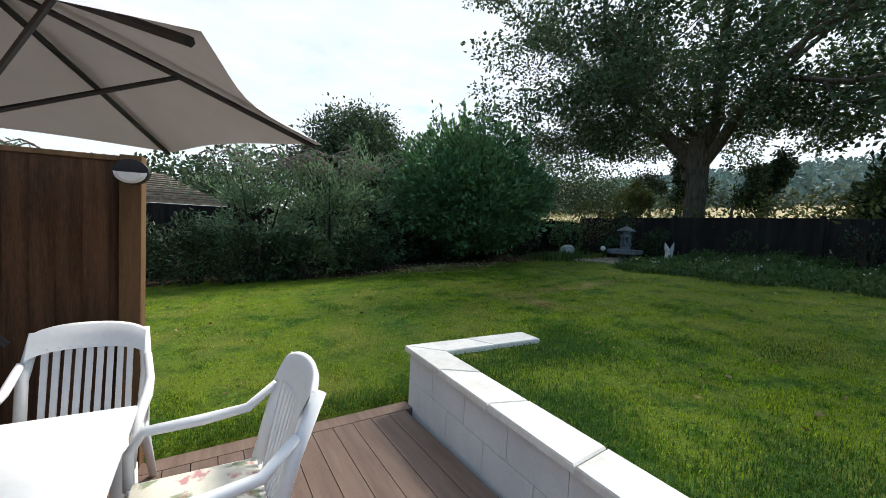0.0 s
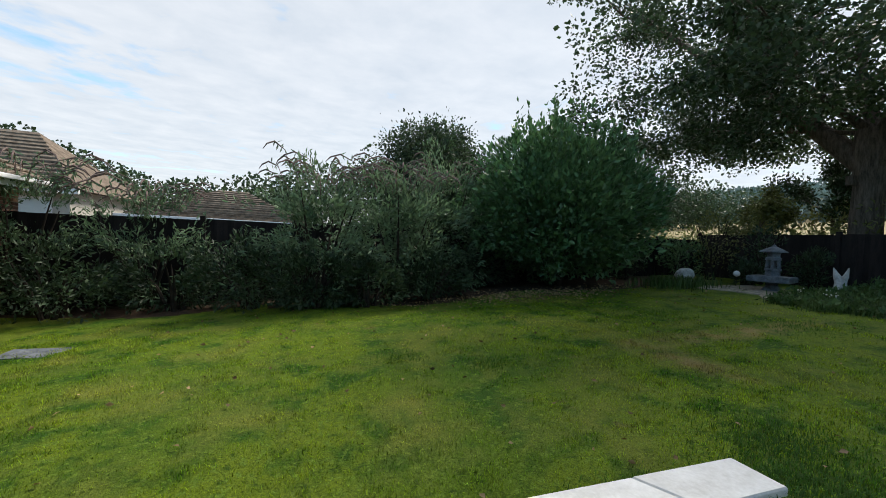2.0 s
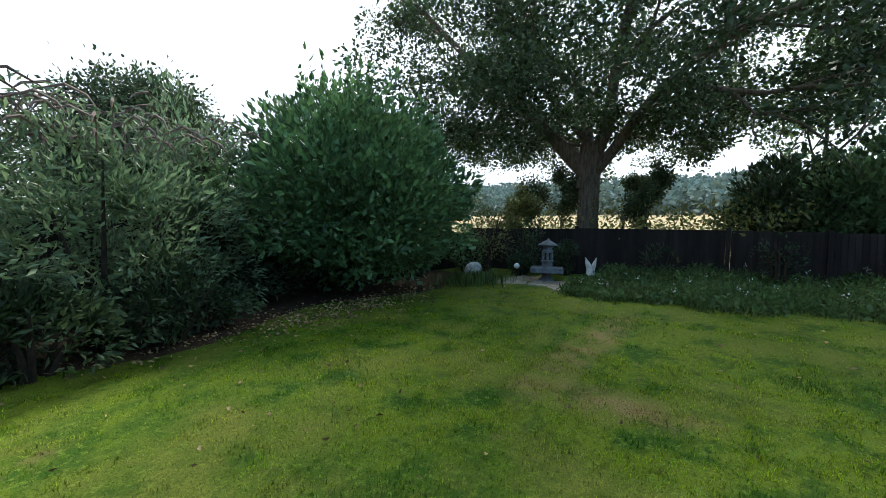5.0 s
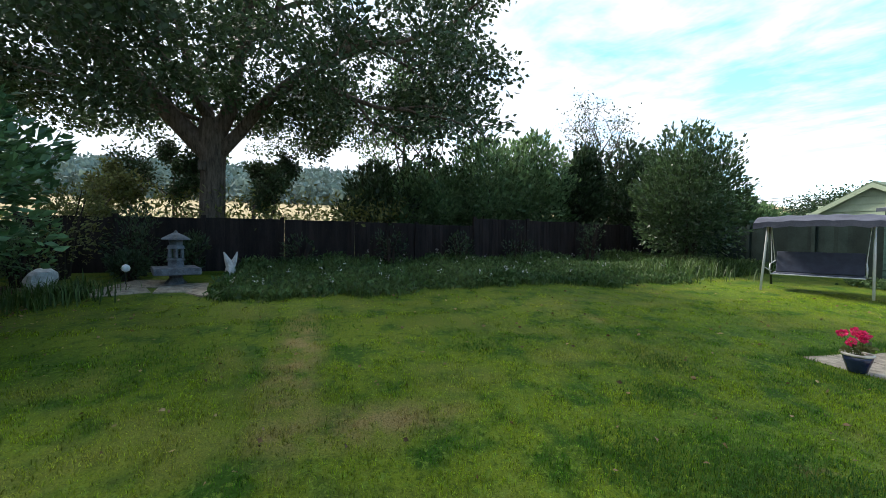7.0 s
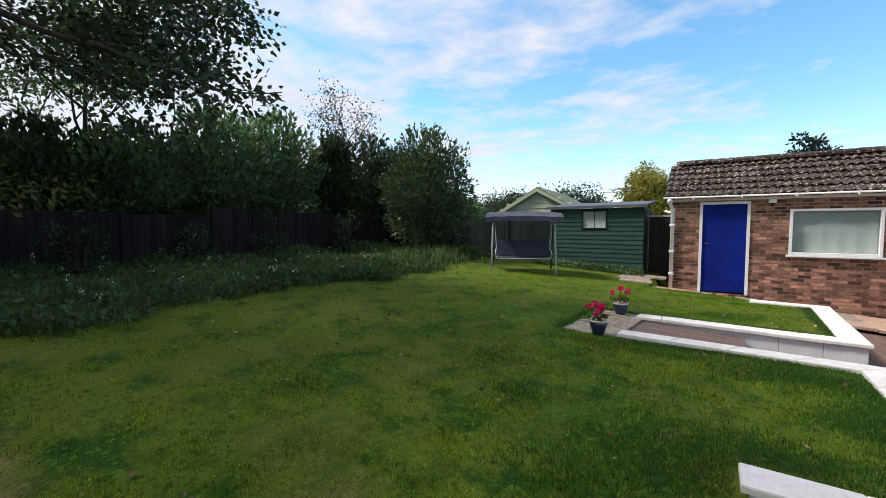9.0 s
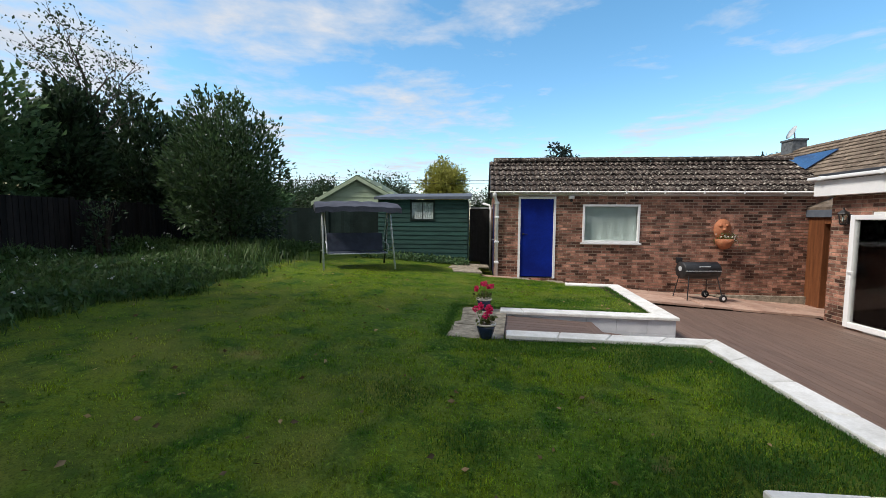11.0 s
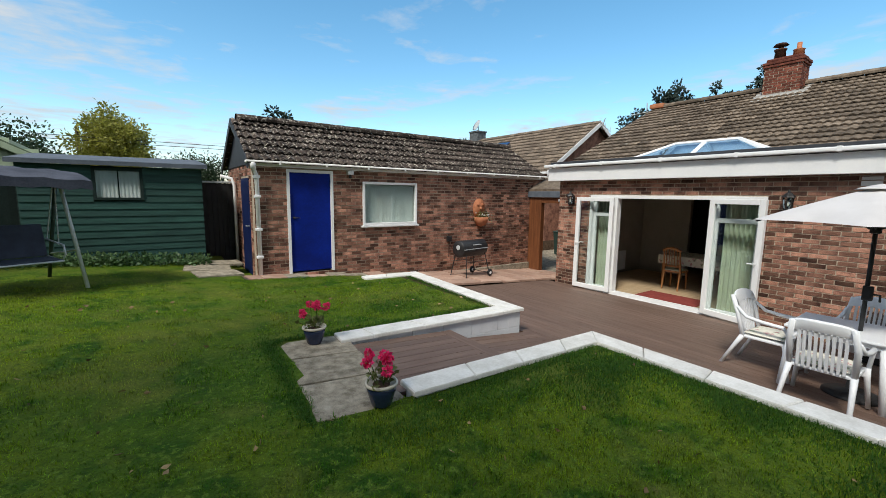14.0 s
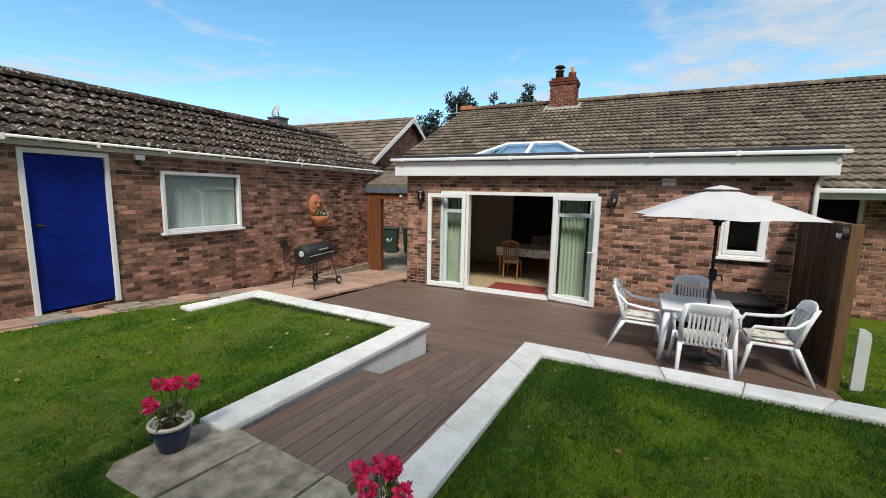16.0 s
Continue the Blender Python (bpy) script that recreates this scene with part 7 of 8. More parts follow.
def build_ornaments():
    g = float(ground_z(10.9, 7.9))
    p = tagged(new("paved_corner"), "small irregular paved patch in the corner bed", "paving", "", "structure")
    for x, y, sx, sy, a in ((10.6, 7.6, 1.0, 0.8, 10), (11.3, 8.4, 1.0, 0.9, -8), (10.4, 8.5, 0.8, 0.8, 25), (9.95, 7.1, 0.55, 0.4, 40)):
        part("slab", Shape().box((-sx / 2, -sy / 2, -0.06), (sx / 2, sy / 2, 0.012), 0.02), M["slab"], p, m=pose(x, y, float(ground_z(x, y)) + 0.01, 0, -2, a))
    s = thing("stone_lantern", "weathered grey stone pagoda lantern on a pedestal table", "lantern", (11.1, 7.85, g + 0.02), 20)
    part("pedestal", Shape().lathe([(0.2, 0), (0.18, 0.03), (0.11, 0.12), (0.11, 0.16), (0.17, 0.2)], 8), M["stone"], s)
    part("table", Shape().box((-0.45, -0.38, 0.2), (0.45, 0.38, 0.33), 0.03), M["stone"], s, "thick rectangular stone slab")
    part("lower_tier", Shape().lathe([(0.15, 0.33), (0.14, 0.45), (0.17, 0.46), (0.17, 0.49), (0.13, 0.5)], 6), M["stone"], s)
    for k in range(6):
        a = k * math.pi / 3
        part("pillar", Shape().tube([(0.12 * math.cos(a), 0.12 * math.sin(a), 0.5), (0.11 * math.cos(a), 0.11 * math.sin(a), 0.68)], 0.03, 6), M["stone"], s)
    part("upper_tier", Shape().lathe([(0.16, 0.68), (0.15, 0.74), (0.12, 0.76), (0.13, 0.84), (0.15, 0.86)], 6), M["stone"], s)
    part("roof", Shape().lathe([(0.27, 0.86), (0.26, 0.885), (0.14, 0.95), (0.05, 0.99), (0.03, 1.02), (0.005, 1.04)], 6), M["stone"], s, "flared stone roof")
    r = thing("rock", "pale pitted rock standing in the grass", "rock", (10.75, 9.75, float(ground_z(10.75, 9.75)) - 0.02))
    sh = Shape().lathe([(0.15, 0), (0.2, 0.08), (0.19, 0.22), (0.15, 0.34), (0.1, 0.4), (0.02, 0.41)], 14)
    sh.v = [(x * 1.25 + 0.05 * math.sin(9 * z + 5 * y), y + 0.05 * math.sin(7 * x + 11 * z), z + 0.03 * math.sin(12 * x + 8 * y)) for x, y, z in sh.v]
    part("boulder", sh, M["pale_rock"], r)
    d = thing("driftwood", "forked piece of bleached driftwood by the fence", "driftwood", (11.9, 7.05, float(ground_z(11.9, 7.05))))
    t = Shape().tube([(0, 0, -0.05), (0.02, -0.02, 0.25), (0.0, 0.05, 0.4), (0.02, 0.12, 0.56)], [0.13, 0.1, 0.06, 0.01], 9)
    t.tube([(0.02, -0.02, 0.22), (0.02, -0.1, 0.4), (0.0, -0.15, 0.57)], [0.09, 0.05, 0.01], 9)
    part("stump", t, M["pale_rock"], d)
    o = thing("stone_ball", "white ball ornament in the shrubs", "ornament", (11.2, 8.7, g + 0.25))
    part("ball", Shape().lathe([(0.01, 0), (0.06, 0.03), (0.075, 0.075), (0.06, 0.12), (0.01, 0.15)], 14), M["upvc"], o, smooth=True)
    part("stake", Shape().tube([(0, 0, -0.3), (0, 0, 0.02)], 0.01), M["black"], o)
    m = thing("manhole_cover", "grey square drain cover let into the lawn", "drain cover", (-1.8, 7.95, float(ground_z(-1.8, 7.95)) + 0.004))
    part("plate", Shape().box((-0.3, -0.21, -0.03), (0.3, 0.21, 0.008), 0.006), M["stone"], m)


build_ornaments()

# ---------------------------------------------------------------- trees and shrubs


def branch(s, p, d, length, r, depth, rng, ends, spread=0.6, droop=0.0):
    """Adds a tapered, bent limb and its side limbs; gathers the twig ends."""
    pts, rad = [p.copy()], [r]
    q = p.copy()
    v = d.copy()
    steps = 4
    for i in range(steps):
        v = (v + Vector((rng.normal() * 0.16, rng.normal() * 0.16, rng.normal() * 0.1 - droop))).normalized()
        q = q + v * length / steps
        pts.append(q.copy())
        rad.append(r * (1 - 0.6 * (i + 1) / steps))
        if depth <= 1:
            ends.append(q.copy())
    s.tube(pts, rad, 8 if r > 0.08 else 5, False)
    if depth == 0:
        return
    kids = 3 if depth > 1 else 4
    for i in range(kids):
        f = 0.45 + 0.55 * (i + 1) / kids
        a = pts[min(int(f * steps), steps)]
        w = Vector((rng.normal(), rng.normal(), rng.normal() * 0.6 + 0.15)).normalized()
        branch(s, a, (v * (1 - spread) + w * spread + d * 0.3).normalized(), length * 0.68, r * 0.48, depth - 1, rng, ends, spread, droop)


def oak_tree():
    rng = np.random.default_rng(11)
    bx, by = 14.75, 7.95
    z0 = float(ground_z(bx, by))
    t = thing("oak_tree", "mature oak with a broad dark crown behind the fence", "tree", (bx, by, z0))
    s = Shape()
    s.tube([(0, 0, -0.2), (0, 0, 0.3), (0, 0.02, 1.4), (0, 0.0, 2.6), (0, 0.02, 3.5), (0.0, 0.05, 4.0)], [0.52, 0.39, 0.33, 0.31, 0.36, 0.29], 16, False)
    ends = []
    for d, ln, r, h in (((-0.05, 0.8, 1.0), 5.6, 0.29, 3.0), ((-0.1, -1.0, 0.6), 4.6, 0.2, 2.9), ((0.5, 0.1, 1.0), 4.6, 0.2, 3.5), ((0.0, -0.22, 1.0), 5.2, 0.24, 3.3), ((-0.6, 0.25, 0.9), 4.2, 0.12, 3.9), ((-0.2, 1.0, 0.35), 3.6, 0.07, 3.9)):
        branch(s, Vector((0, 0.02, h)), Vector(d).normalized(), ln, r, 3, rng, ends, 0.6, 0.0)
    part("trunk", s, M["bark"], t, "grey fissured trunk and limbs", True)
    part("bird_box", Shape().box((-0.5, 0.1, 2.55), (-0.34, 0.26, 2.8), 0.01), M["bark"], t, "small wooden nest box")
    # sprays of leaves through a broad, lobed crown with gaps for the sky
    n = 1500
    u = unit(rng.normal(size=(n, 3)))
    u[:, 2] = np.where(u[:, 2] < 0, u[:, 2] * 0.42, u[:, 2])
    c = u * np.array([7.2, 8.0, 5.6]) * (0.2 + 0.8 * rng.random((n, 1)) ** 0.55)
    c = c * (1 + 0.17 * lumpy(c, 0.6, 2.0)[:, None]) + np.array([0, -0.35, 5.5])
    low = 3.75 + 0.9 * lumpy(c, 0.8, 5.0) - 0.06 * c[:, 1]
    c = c[(c[:, 2] > low) & (lumpy(c, 1.5, 9.0) + 0.45 * lumpy(c, 3.4, 4.0) > 0.08)]
    e = np.array([tuple(q) for q in ends])
    e = e[(e[:, 2] > 3.6) & (lumpy(e, 1.5, 9.0) > 0.0)]
    tips = np.array([tuple(q) for q in ends])
    tips = tips[np.hypot(tips[:, 0], tips[:, 1]) > 5.6]
    cl = np.concatenate([c, tips[::3], e[rng.choice(len(e), min(len(e), 260), replace=False)]])
    k = 100
    c = np.repeat(cl, k, axis=0)
    pts = c + unit(rng.normal(size=c.shape)) * rng.random((len(c), 1)) ** 0.45 * (0.68, 0.68, 0.4)
    way = (pts - c) + rng.normal(size=pts.shape) * 0.25 + np.array([0, 0, -0.1])
    part("crown", leaf_mesh("crown", pts, way, 0.125, 0.72, M["oak"]), None, t, "dark green lobed leaves in ragged sprays")


oak_tree()


def shrub(name, label, at, size, count, leaf, aspect, mat, seed, category="shrub", lumps=0.22, k=1.1, shoots=0, stem="twig", base=0.0, hang=0.0, group="", gap=-2.0, reach=0.5):
    """A leafy bush: stems, and leaves thick at an uneven skin, thinner within."""
    rng = np.random.default_rng(seed)
    x, y = at
    z = float(ground_z(x, y))
    t = thing(name, label, category, (x, y, z), 0, group)
    rx, ry, h = size
    s = Shape()
    for i in range(7):
        a = 2 * math.pi * i / 7 + rng.random()
        e = Vector((0.55 * rx * math.cos(a), 0.55 * ry * math.sin(a), h * (0.55 + 0.3 * rng.random())))
        part("stem", Shape().tube([(0.1 * math.cos(a), 0.1 * math.sin(a), -0.05), (0.5 * e.x, 0.5 * e.y, 0.5 * e.z), e], [0.04, 0.028, 0.008], 6, False), M[stem], t)
    u = unit(rng.normal(size=(count, 3)))
    r = rng.random((count, 1)) ** 0.35
    hz = (h - base) / 2
    p = u * r * np.array([rx, ry, hz])
    w = 1 + lumps * lumpy(u * np.array([rx, ry, hz]), k * 2.2, seed)[:, None] + 0.5 * lumps * lumpy(u * np.array([rx, ry, hz]), k * 5, seed + 3)[:, None]
    p = p * w
    flat = p[:, 2] < 0
    p[flat, 0] *= 1 + 0.12 * (-p[flat, 2] / hz)
    p = p + np.array([0, 0, base + hz])
    p = p[(p[:, 2] > 0.03) & (lumpy(p, k * 3.1, seed + 6) > gap)]
    way = (p - np.array([0, 0, base + hz * 0.6])) / np.array([rx, ry, hz]) + rng.normal(size=p.shape) * 0.55 + np.array([0, 0, 0.25 - hang])
    if shoots:
        q, ww = [], []
        for i in range(shoots):
            a, rr = rng.uniform(0, 2 * math.pi), rng.uniform(0.0, 0.75)
            b = np.array([rx * rr * math.cos(a), ry * rr * math.sin(a), base + hz + hz * math.sqrt(max(0.05, 1 - rr * rr)) * 0.95])
            ln = rng.uniform(0.15, reach)
            d = np.array([0.3 * math.cos(a), 0.3 * math.sin(a), 1.0])
            m = 16
            f = rng.random((m, 1))
            q.append(b + d * ln * f)
            ww.append(rng.normal(size=(m, 3)) * 0.6 + d)
        p, way = np.concatenate([p, *q]), np.concatenate([way, *ww])
    part("foliage", leaf_mesh("foliage", p, way, leaf, aspect, M[mat]), None, t)
    return t


# laurel and the shrubs along the north boundary
shrub("laurel", "large glossy dark green laurel bush", (7.35, 10.6), (2.4, 2.2, 3.95), 29000, 0.142, 0.5, "laurel", 21, lumps=0.2, shoots=46, base=0.15, reach=0.85)


def buddleia(at, size, seed, count=9500, gap=-0.12):
    rng = np.random.default_rng(seed + 100)
    t = shrub("buddleia", "grey-green buddleia with arching shoots and faded flower spikes", at, size, count, 0.115, 0.3, "buddleia", seed, lumps=0.5, hang=0.3, gap=gap, group="buddleias along the boundary")
    rx, ry, h = size
    spk = []
    for i in range(40):
        s = Shape()
        a = rng.uniform(0, 2 * math.pi)
        b = Vector((rx * 0.75 * math.cos(a) * rng.random(), ry * 0.75 * math.sin(a) * rng.random(), h * rng.uniform(0.8, 0.95)))
        d = Vector((math.cos(a), math.sin(a) * 0.7, 0))
        ln = rng.uniform(0.3, 0.7)
        pts = [b, b + d * 0.3 * ln + Vector((0, 0, 0.6 * ln)), b + d * 0.75 * ln + Vector((0, 0, 0.78 * ln)), b + d * 1.05 * ln + Vector((0, 0, 0.66 * ln)), b + d * 1.2 * ln + Vector((0, 0, 0.48 * ln))]
        s.tube(pts, [0.006, 0.007, 0.017, 0.014, 0.004], 5, False)
        part("flower_spike", s, M["spike"], t, "faded brown flower spike")
        for f in np.linspace(0, 1, 16):
            spk.append(pts[0].lerp(pts[1], f) if f < 0.5 else pts[1].lerp(pts[2], 2 * f - 1))
    q = np.array([tuple(v) for v in spk])
    part("shoot_leaves", leaf_mesh("shoot_leaves", q, rng.normal(size=q.shape) + (0, 0, -0.5), 0.12, 0.24, M["buddleia"]), None, t)


for i, (x, y, rx, ry, h) in enumerate(((-5.6, 11.3, 1.3, 0.8, 2.25), (-3.6, 11.2, 1.0, 0.8, 2.6), (-1.7, 11.2, 1.2, 0.8, 2.2), (1.5, 10.1, 1.3, 0.95, 2.65), (3.1, 10.1, 1.2, 1.0, 2.6), (4.3, 10.9, 1.0, 0.9, 2.9))):
    buddleia((x, y), (rx, ry, h), 31 + i, *((5200, 0.12) if i < 3 else (9500, -0.02)))
for i, (x, y, rx, ry, h) in enumerate(((-4.8, 10.5, 1.0, 0.8, 1.4), (-2.8, 10.5, 1.1, 0.8, 1.3), (-1.0, 10.6, 1.1, 0.75, 1.1), (0.3, 10.2, 1.0, 0.8, 1.35), (1.4, 9.75, 0.9, 0.7, 1.0), (2.4, 9.55, 0.8, 0.65, 0.9), (5.2, 11.0, 0.8, 0.6, 1.6), (3.7, 9.8, 0.9, 0.7, 1.1))):
    shrub("shrub", "dense dark evergreen shrub at the lawn's edge", (x, y), (rx, ry, h), 5200, 0.1, 0.35, "shrub", 51 + i, lumps=0.45, gap=-0.08, group="dark shrubs along the boundary", hang=0.3)
shrub("rose_bush", "small rose bush with pale blooms", (-3.9, 9.6), (0.7, 0.6, 1.1), 1400, 0.08, 0.5, "olive", 71, lumps=0.3)
# corner bed
for i, (x, y, rx, ry, h, mt) in enumerate(((12.3, 10.2, 0.8, 0.7, 2.2, "olive"), (12.7, 9.0, 0.6, 0.5, 1.5, "shrub"), (11.9, 8.9, 0.5, 0.4, 0.6, "shrub"), (12.9, 8.0, 0.4, 0.4, 0.9, "shrub"), (11.4, 10.4, 0.6, 0.5, 1.2, "hedge"), (9.9, 11.0, 0.7, 0.5, 1.0, "shrub"))):
    shrub("bed_shrub", "loose shrub in the corner bed by the fence", (x, y), (rx, ry, h), 1300, 0.09, 0.45, mt, 81 + i, lumps=0.35, group="corner bed shrubs", gap=-0.3)
for i, (x, y, h) in enumerate(((13.1, 3.3, 1.3), (13.15, 1.2, 1.1), (13.1, -0.7, 1.3), (13.0, -3.2, 1.4), (13.1, 5.6, 0.9))):
    shrub("bed_shrub", "thin dark shrub against the fence", (x, y), (0.4, 0.45, h), 420, 0.09, 0.5, "shrub", 91 + i, lumps=0.3, group="fence shrubs", gap=-0.2)
# hedge and trees past the back fence
for i, (x, y, rx, ry, h) in enumerate(((16.4, 3.0, 1.5, 1.5, 3.0), (16.2, 1.2, 1.5, 1.6, 3.3), (16.0, -0.8, 1.6, 1.6, 4.2), (16.0, -2.8, 1.5, 1.5, 4.4), (16.2, 2.0, 1.3, 1.4, 2.4), (15.4, -4.6, 0.9, 0.8, 4.1), (15.3, -7.0, 1.6, 1.6, 4.3), (15.0, -9.2, 1.6, 1.5, 3.7), (13.8, -10.8, 1.5, 1.2, 2.4), (16.5, -10.5, 1.6, 1.6, 3.2))):
    shrub("hedgerow", "tall overgrown hedgerow beyond the fence", (x, y), (rx, ry, h), 9000, 0.18, 0.5, "hedge" if i not in (0, 5, 6) else "shrub", 101 + i, lumps=0.28, shoots=14, group="hedgerow past the fence")


shrub("evergreen_bush", "tall dark evergreen bush in the garden's corner", (11.65, -5.7), (1.5, 1.45, 4.2), 14000, 0.13, 0.45, "corner", 141, lumps=0.22, shoots=30, base=0.1)


def thin_tree(name, label, at, height, seed, mat, leaf=0.1, per=14, spread=0.5, r=0.09, lean=(0, 0), limbs=6, first=0.35, ln=0.4, depth=2):
    rng = np.random.default_rng(seed)
    x, y = at
    z = float(ground_z(x, y))
    t = thing(name, label, "tree", (x, y, z))
    s = Shape()
    top = Vector((lean[0], lean[1], height * 0.85))
    s.tube([(0, 0, -0.1), top * 0.5 + Vector((0.06, 0.04, 0)), top], [r, r * 0.7, r * 0.2], 8, False)
    ends = [top.copy()]
    for i in range(limbs):
        f = first + (0.95 - first) * i / max(1, limbs - 1)
        a = i * 2.4 + rng.random()
        branch(s, top * f, Vector((math.cos(a) * spread, math.sin(a) * spread, 0.75)).normalized(), height * ln * (1.15 - 0.5 * f), r * 0.45, depth, rng, ends, 0.5)
    part("trunk", s, M["bark"], t, "slender trunk and branches")
    e = np.array([tuple(q) for q in ends])
    c = np.repeat(e, per, axis=0)
    p = c + rng.normal(size=c.shape) * 0.13 * height / 4
    part("crown", leaf_mesh("crown", p, p - c + rng.normal(size=p.shape) * 0.2, leaf, 0.55, M[mat]), None, t)
    return t


thin_tree("field_tree", "open-crowned small tree beyond the fence", (16.3, 2.2), 6.0, 5, "hedge", 0.13, 16, 0.6)
thin_tree("spiky_tree", "bare-topped upright tree in the hedgerow", (15.2, -5.3), 5.3, 6, "shrub", 0.09, 3, 0.35, 0.07, limbs=9, first=0.5, ln=0.3)
thin_tree("field_shrub", "wind-leaning hawthorn past the fence", (16.0, 6.7), 2.7, 7, "shrub", 0.1, 22, 0.6, 0.06, (0.2, -0.3))
thin_tree("field_shrub", "ragged hawthorn bush past the fence", (15.9, 9.2), 2.9, 8, "shrub", 0.1, 16, 0.7, 0.06)
thin_tree("field_shrub", "yellowing elder bush by the fence", (14.6, 10.4), 2.2, 9, "olive", 0.1, 12, 0.7, 0.05)
part("stump", Shape().tube([(0, 0, 0), (0.02, 0.02, 0.8), (0.05, 0, 1.7)], [0.09, 0.08, 0.03], 8), M["bark"], thing("dead_stump", "thin broken dead stump beside the oak", "stump", (15.0, 6.95, float(ground_z(15.0, 6.95)))))


def round_tree(name, label, at, z, rad, h, seed, mat, count=5000, leaf=0.3, trunk=0.3):
    rng = np.random.default_rng(seed)
    x, y = at
    t = thing(name, label, "tree", (x, y, z))
    s = Shape()
    s.tube([(0, 0, -1), (0, 0, h * 0.4), (0, 0, h * 0.75)], [trunk, trunk * 0.7, trunk * 0.2], 8, False)
    for i in range(6):
        a = i * 1.05
        s.tube([(0, 0, h * 0.35), (rad * 0.6 * math.cos(a), rad * 0.6 * math.sin(a), h * 0.65)], [trunk * 0.4, trunk * 0.1], 6, False)
    part("trunk", s, M["bark"], t)
    n = 240
    c = unit(rng.normal(size=(n, 3))) * rng.random((n, 1)) ** 0.4 * np.array([rad, rad, h * 0.4]) * (1 + 0.15 * rng.normal(size=(n, 1)))
    c += np.array([0, 0, h * 0.6])
    c = np.repeat(c, count // n, axis=0)
    p = c + rng.normal(size=c.shape) * rad * 0.11
    part("crown", leaf_mesh("crown", p, p - c + rng.normal(size=p.shape) * rad * 0.08, leaf, 0.6, M[mat]), None, t)


round_tree("garden_tree", "round dark green tree behind the shrubs", (10.3, 31.0), 0.2, 3.9, 9.7, 3, "shrub", 48000, 0.22)
round_tree("golden_conifer", "golden-green conifer beyond the sheds", (7.3, -27.3), 0.5, 1.7, 5.7, 4, "golden", 26000, 0.16)
for i, (x, y, r, h) in enumerate(((-25, -14.6, 1.5, 8.6), (-25, -12.0, 1.5, 10.4), (-26, -9.8, 1.2, 9.4), (-25, -7.0, 1.3, 9.9), (-19.5, -30, 2.2, 7.6), (-1, -24, 1.3, 6.8), (-3, -26, 1.4, 6.0))):
    round_tree("conifer", "dark feathery conifer behind the houses", (x, y), -0.3, r, h, 200 + i, "spruce", 16000, 0.24, 0.15)
for i, (x, y, r, h) in enumerate(((10.5, -18, 2.0, 3.7), (13, -16, 1.8, 3.2), (16, -20, 2.5, 3.6), (10.6, -24, 1.6, 3.6), (3.5, -28, 2.0, 3.8), (20, -16, 3, 4.2))):
    round_tree("hedge_tree", "low green tree beyond the south fence", (x, y), 0.5, r, h, 230 + i, "shrub", 12000, 0.13, 0.12)


def build_pole():
    p = thing("utility_pole", "wooden utility pole with thin overhead wires", "utility pole", (8.9, -27.5, 0.3))
    part("pole", Shape().tube([(0, 0, 0), (0, 0, 5.2)], 0.09, 8), M["bark"], p)
    w = Shape()
    for z in (4.55, 4.75):
        pts = [(-16 + 2 * i, 3 * i / 16, z - 0.25 * math.sin(math.pi * i / 24)) for i in range(25)]
        w.tube(pts, 0.015, 4)
    part("wire", w, M["black"], p)


build_pole()


def build_bungalows():
    """Neighbours to the north, seen over the shrubs."""
    def one(at, L, D, ez, rz, label):
        h = thing("bungalow", label, "house", at)
        part("wall", Shape().box((-L / 2, 0, -1), (L / 2, D, ez)), M["plaster"], h, "cream rendered walls")
        r = Shape().add([(-L / 2 - 0.4, -0.4, ez - 0.05), (L / 2 + 0.4, -0.4, ez - 0.05), (L / 2 + 0.4, D + 0.4, ez - 0.05), (-L / 2 - 0.4, D + 0.4, ez - 0.05), (-L / 2 + 2.6, D / 2, rz), (L / 2 - 2.6, D / 2, rz)],
                        [(0, 1, 5, 4), (1, 2, 5), (2, 3, 4, 5), (3, 0, 4), (3, 2, 1, 0)])
        roof = part("roof", r, M["tile_joined"], h, "hipped brown tiled roof")
        n = 14
        c = Shape()
        for i in range(1, n):
            f = i / n
            c.box((-L / 2 - 0.4 + 3.0 * f, -0.4 + (D / 2 + 0.4) * f - 0.03, ez - 0.03 + (rz - ez) * f), (L / 2 + 0.4 - 3.0 * f, -0.4 + (D / 2 + 0.4) * f + 0.02, ez + 0.03 + (rz - ez) * f))
        part("tile_course", c, M["tile_joined"], roof)
        part("gutter", Shape().box((-L / 2 - 0.45, -0.52, ez - 0.22), (L / 2 + 0.45, -0.4, ez + 0.02), 0.02), M["upvc"], h, "white gutter and fascia")
        for x in np.arange(-L / 2 + 1.2, L / 2 - 0.8, 2.4):
            w = casement(h, x, x + 1.5, ez - 1.5, ez - 0.35, Matrix.Translation((0, -0.03, 0)) @ FLIP @ Matrix.Diagonal((-1, 1, 1, 1)), "window", 0.09, 0.07, "net")
            part("net_curtain", Shape().box((x + 0.1, -0.005, ez - 1.4), (x + 1.4, -0.002, ez - 0.45)), M["net"], w)
    one((-10.8, 20.5, 0.2), 8.0, 7, 2.5, 5.0, "neighbouring bungalow with a hipped brown roof")
    one((-2.0, 21.5, 0.2), 6.5, 6, 1.7, 3.2, "low brick outbuilding with a brown tiled roof")


build_bungalows()


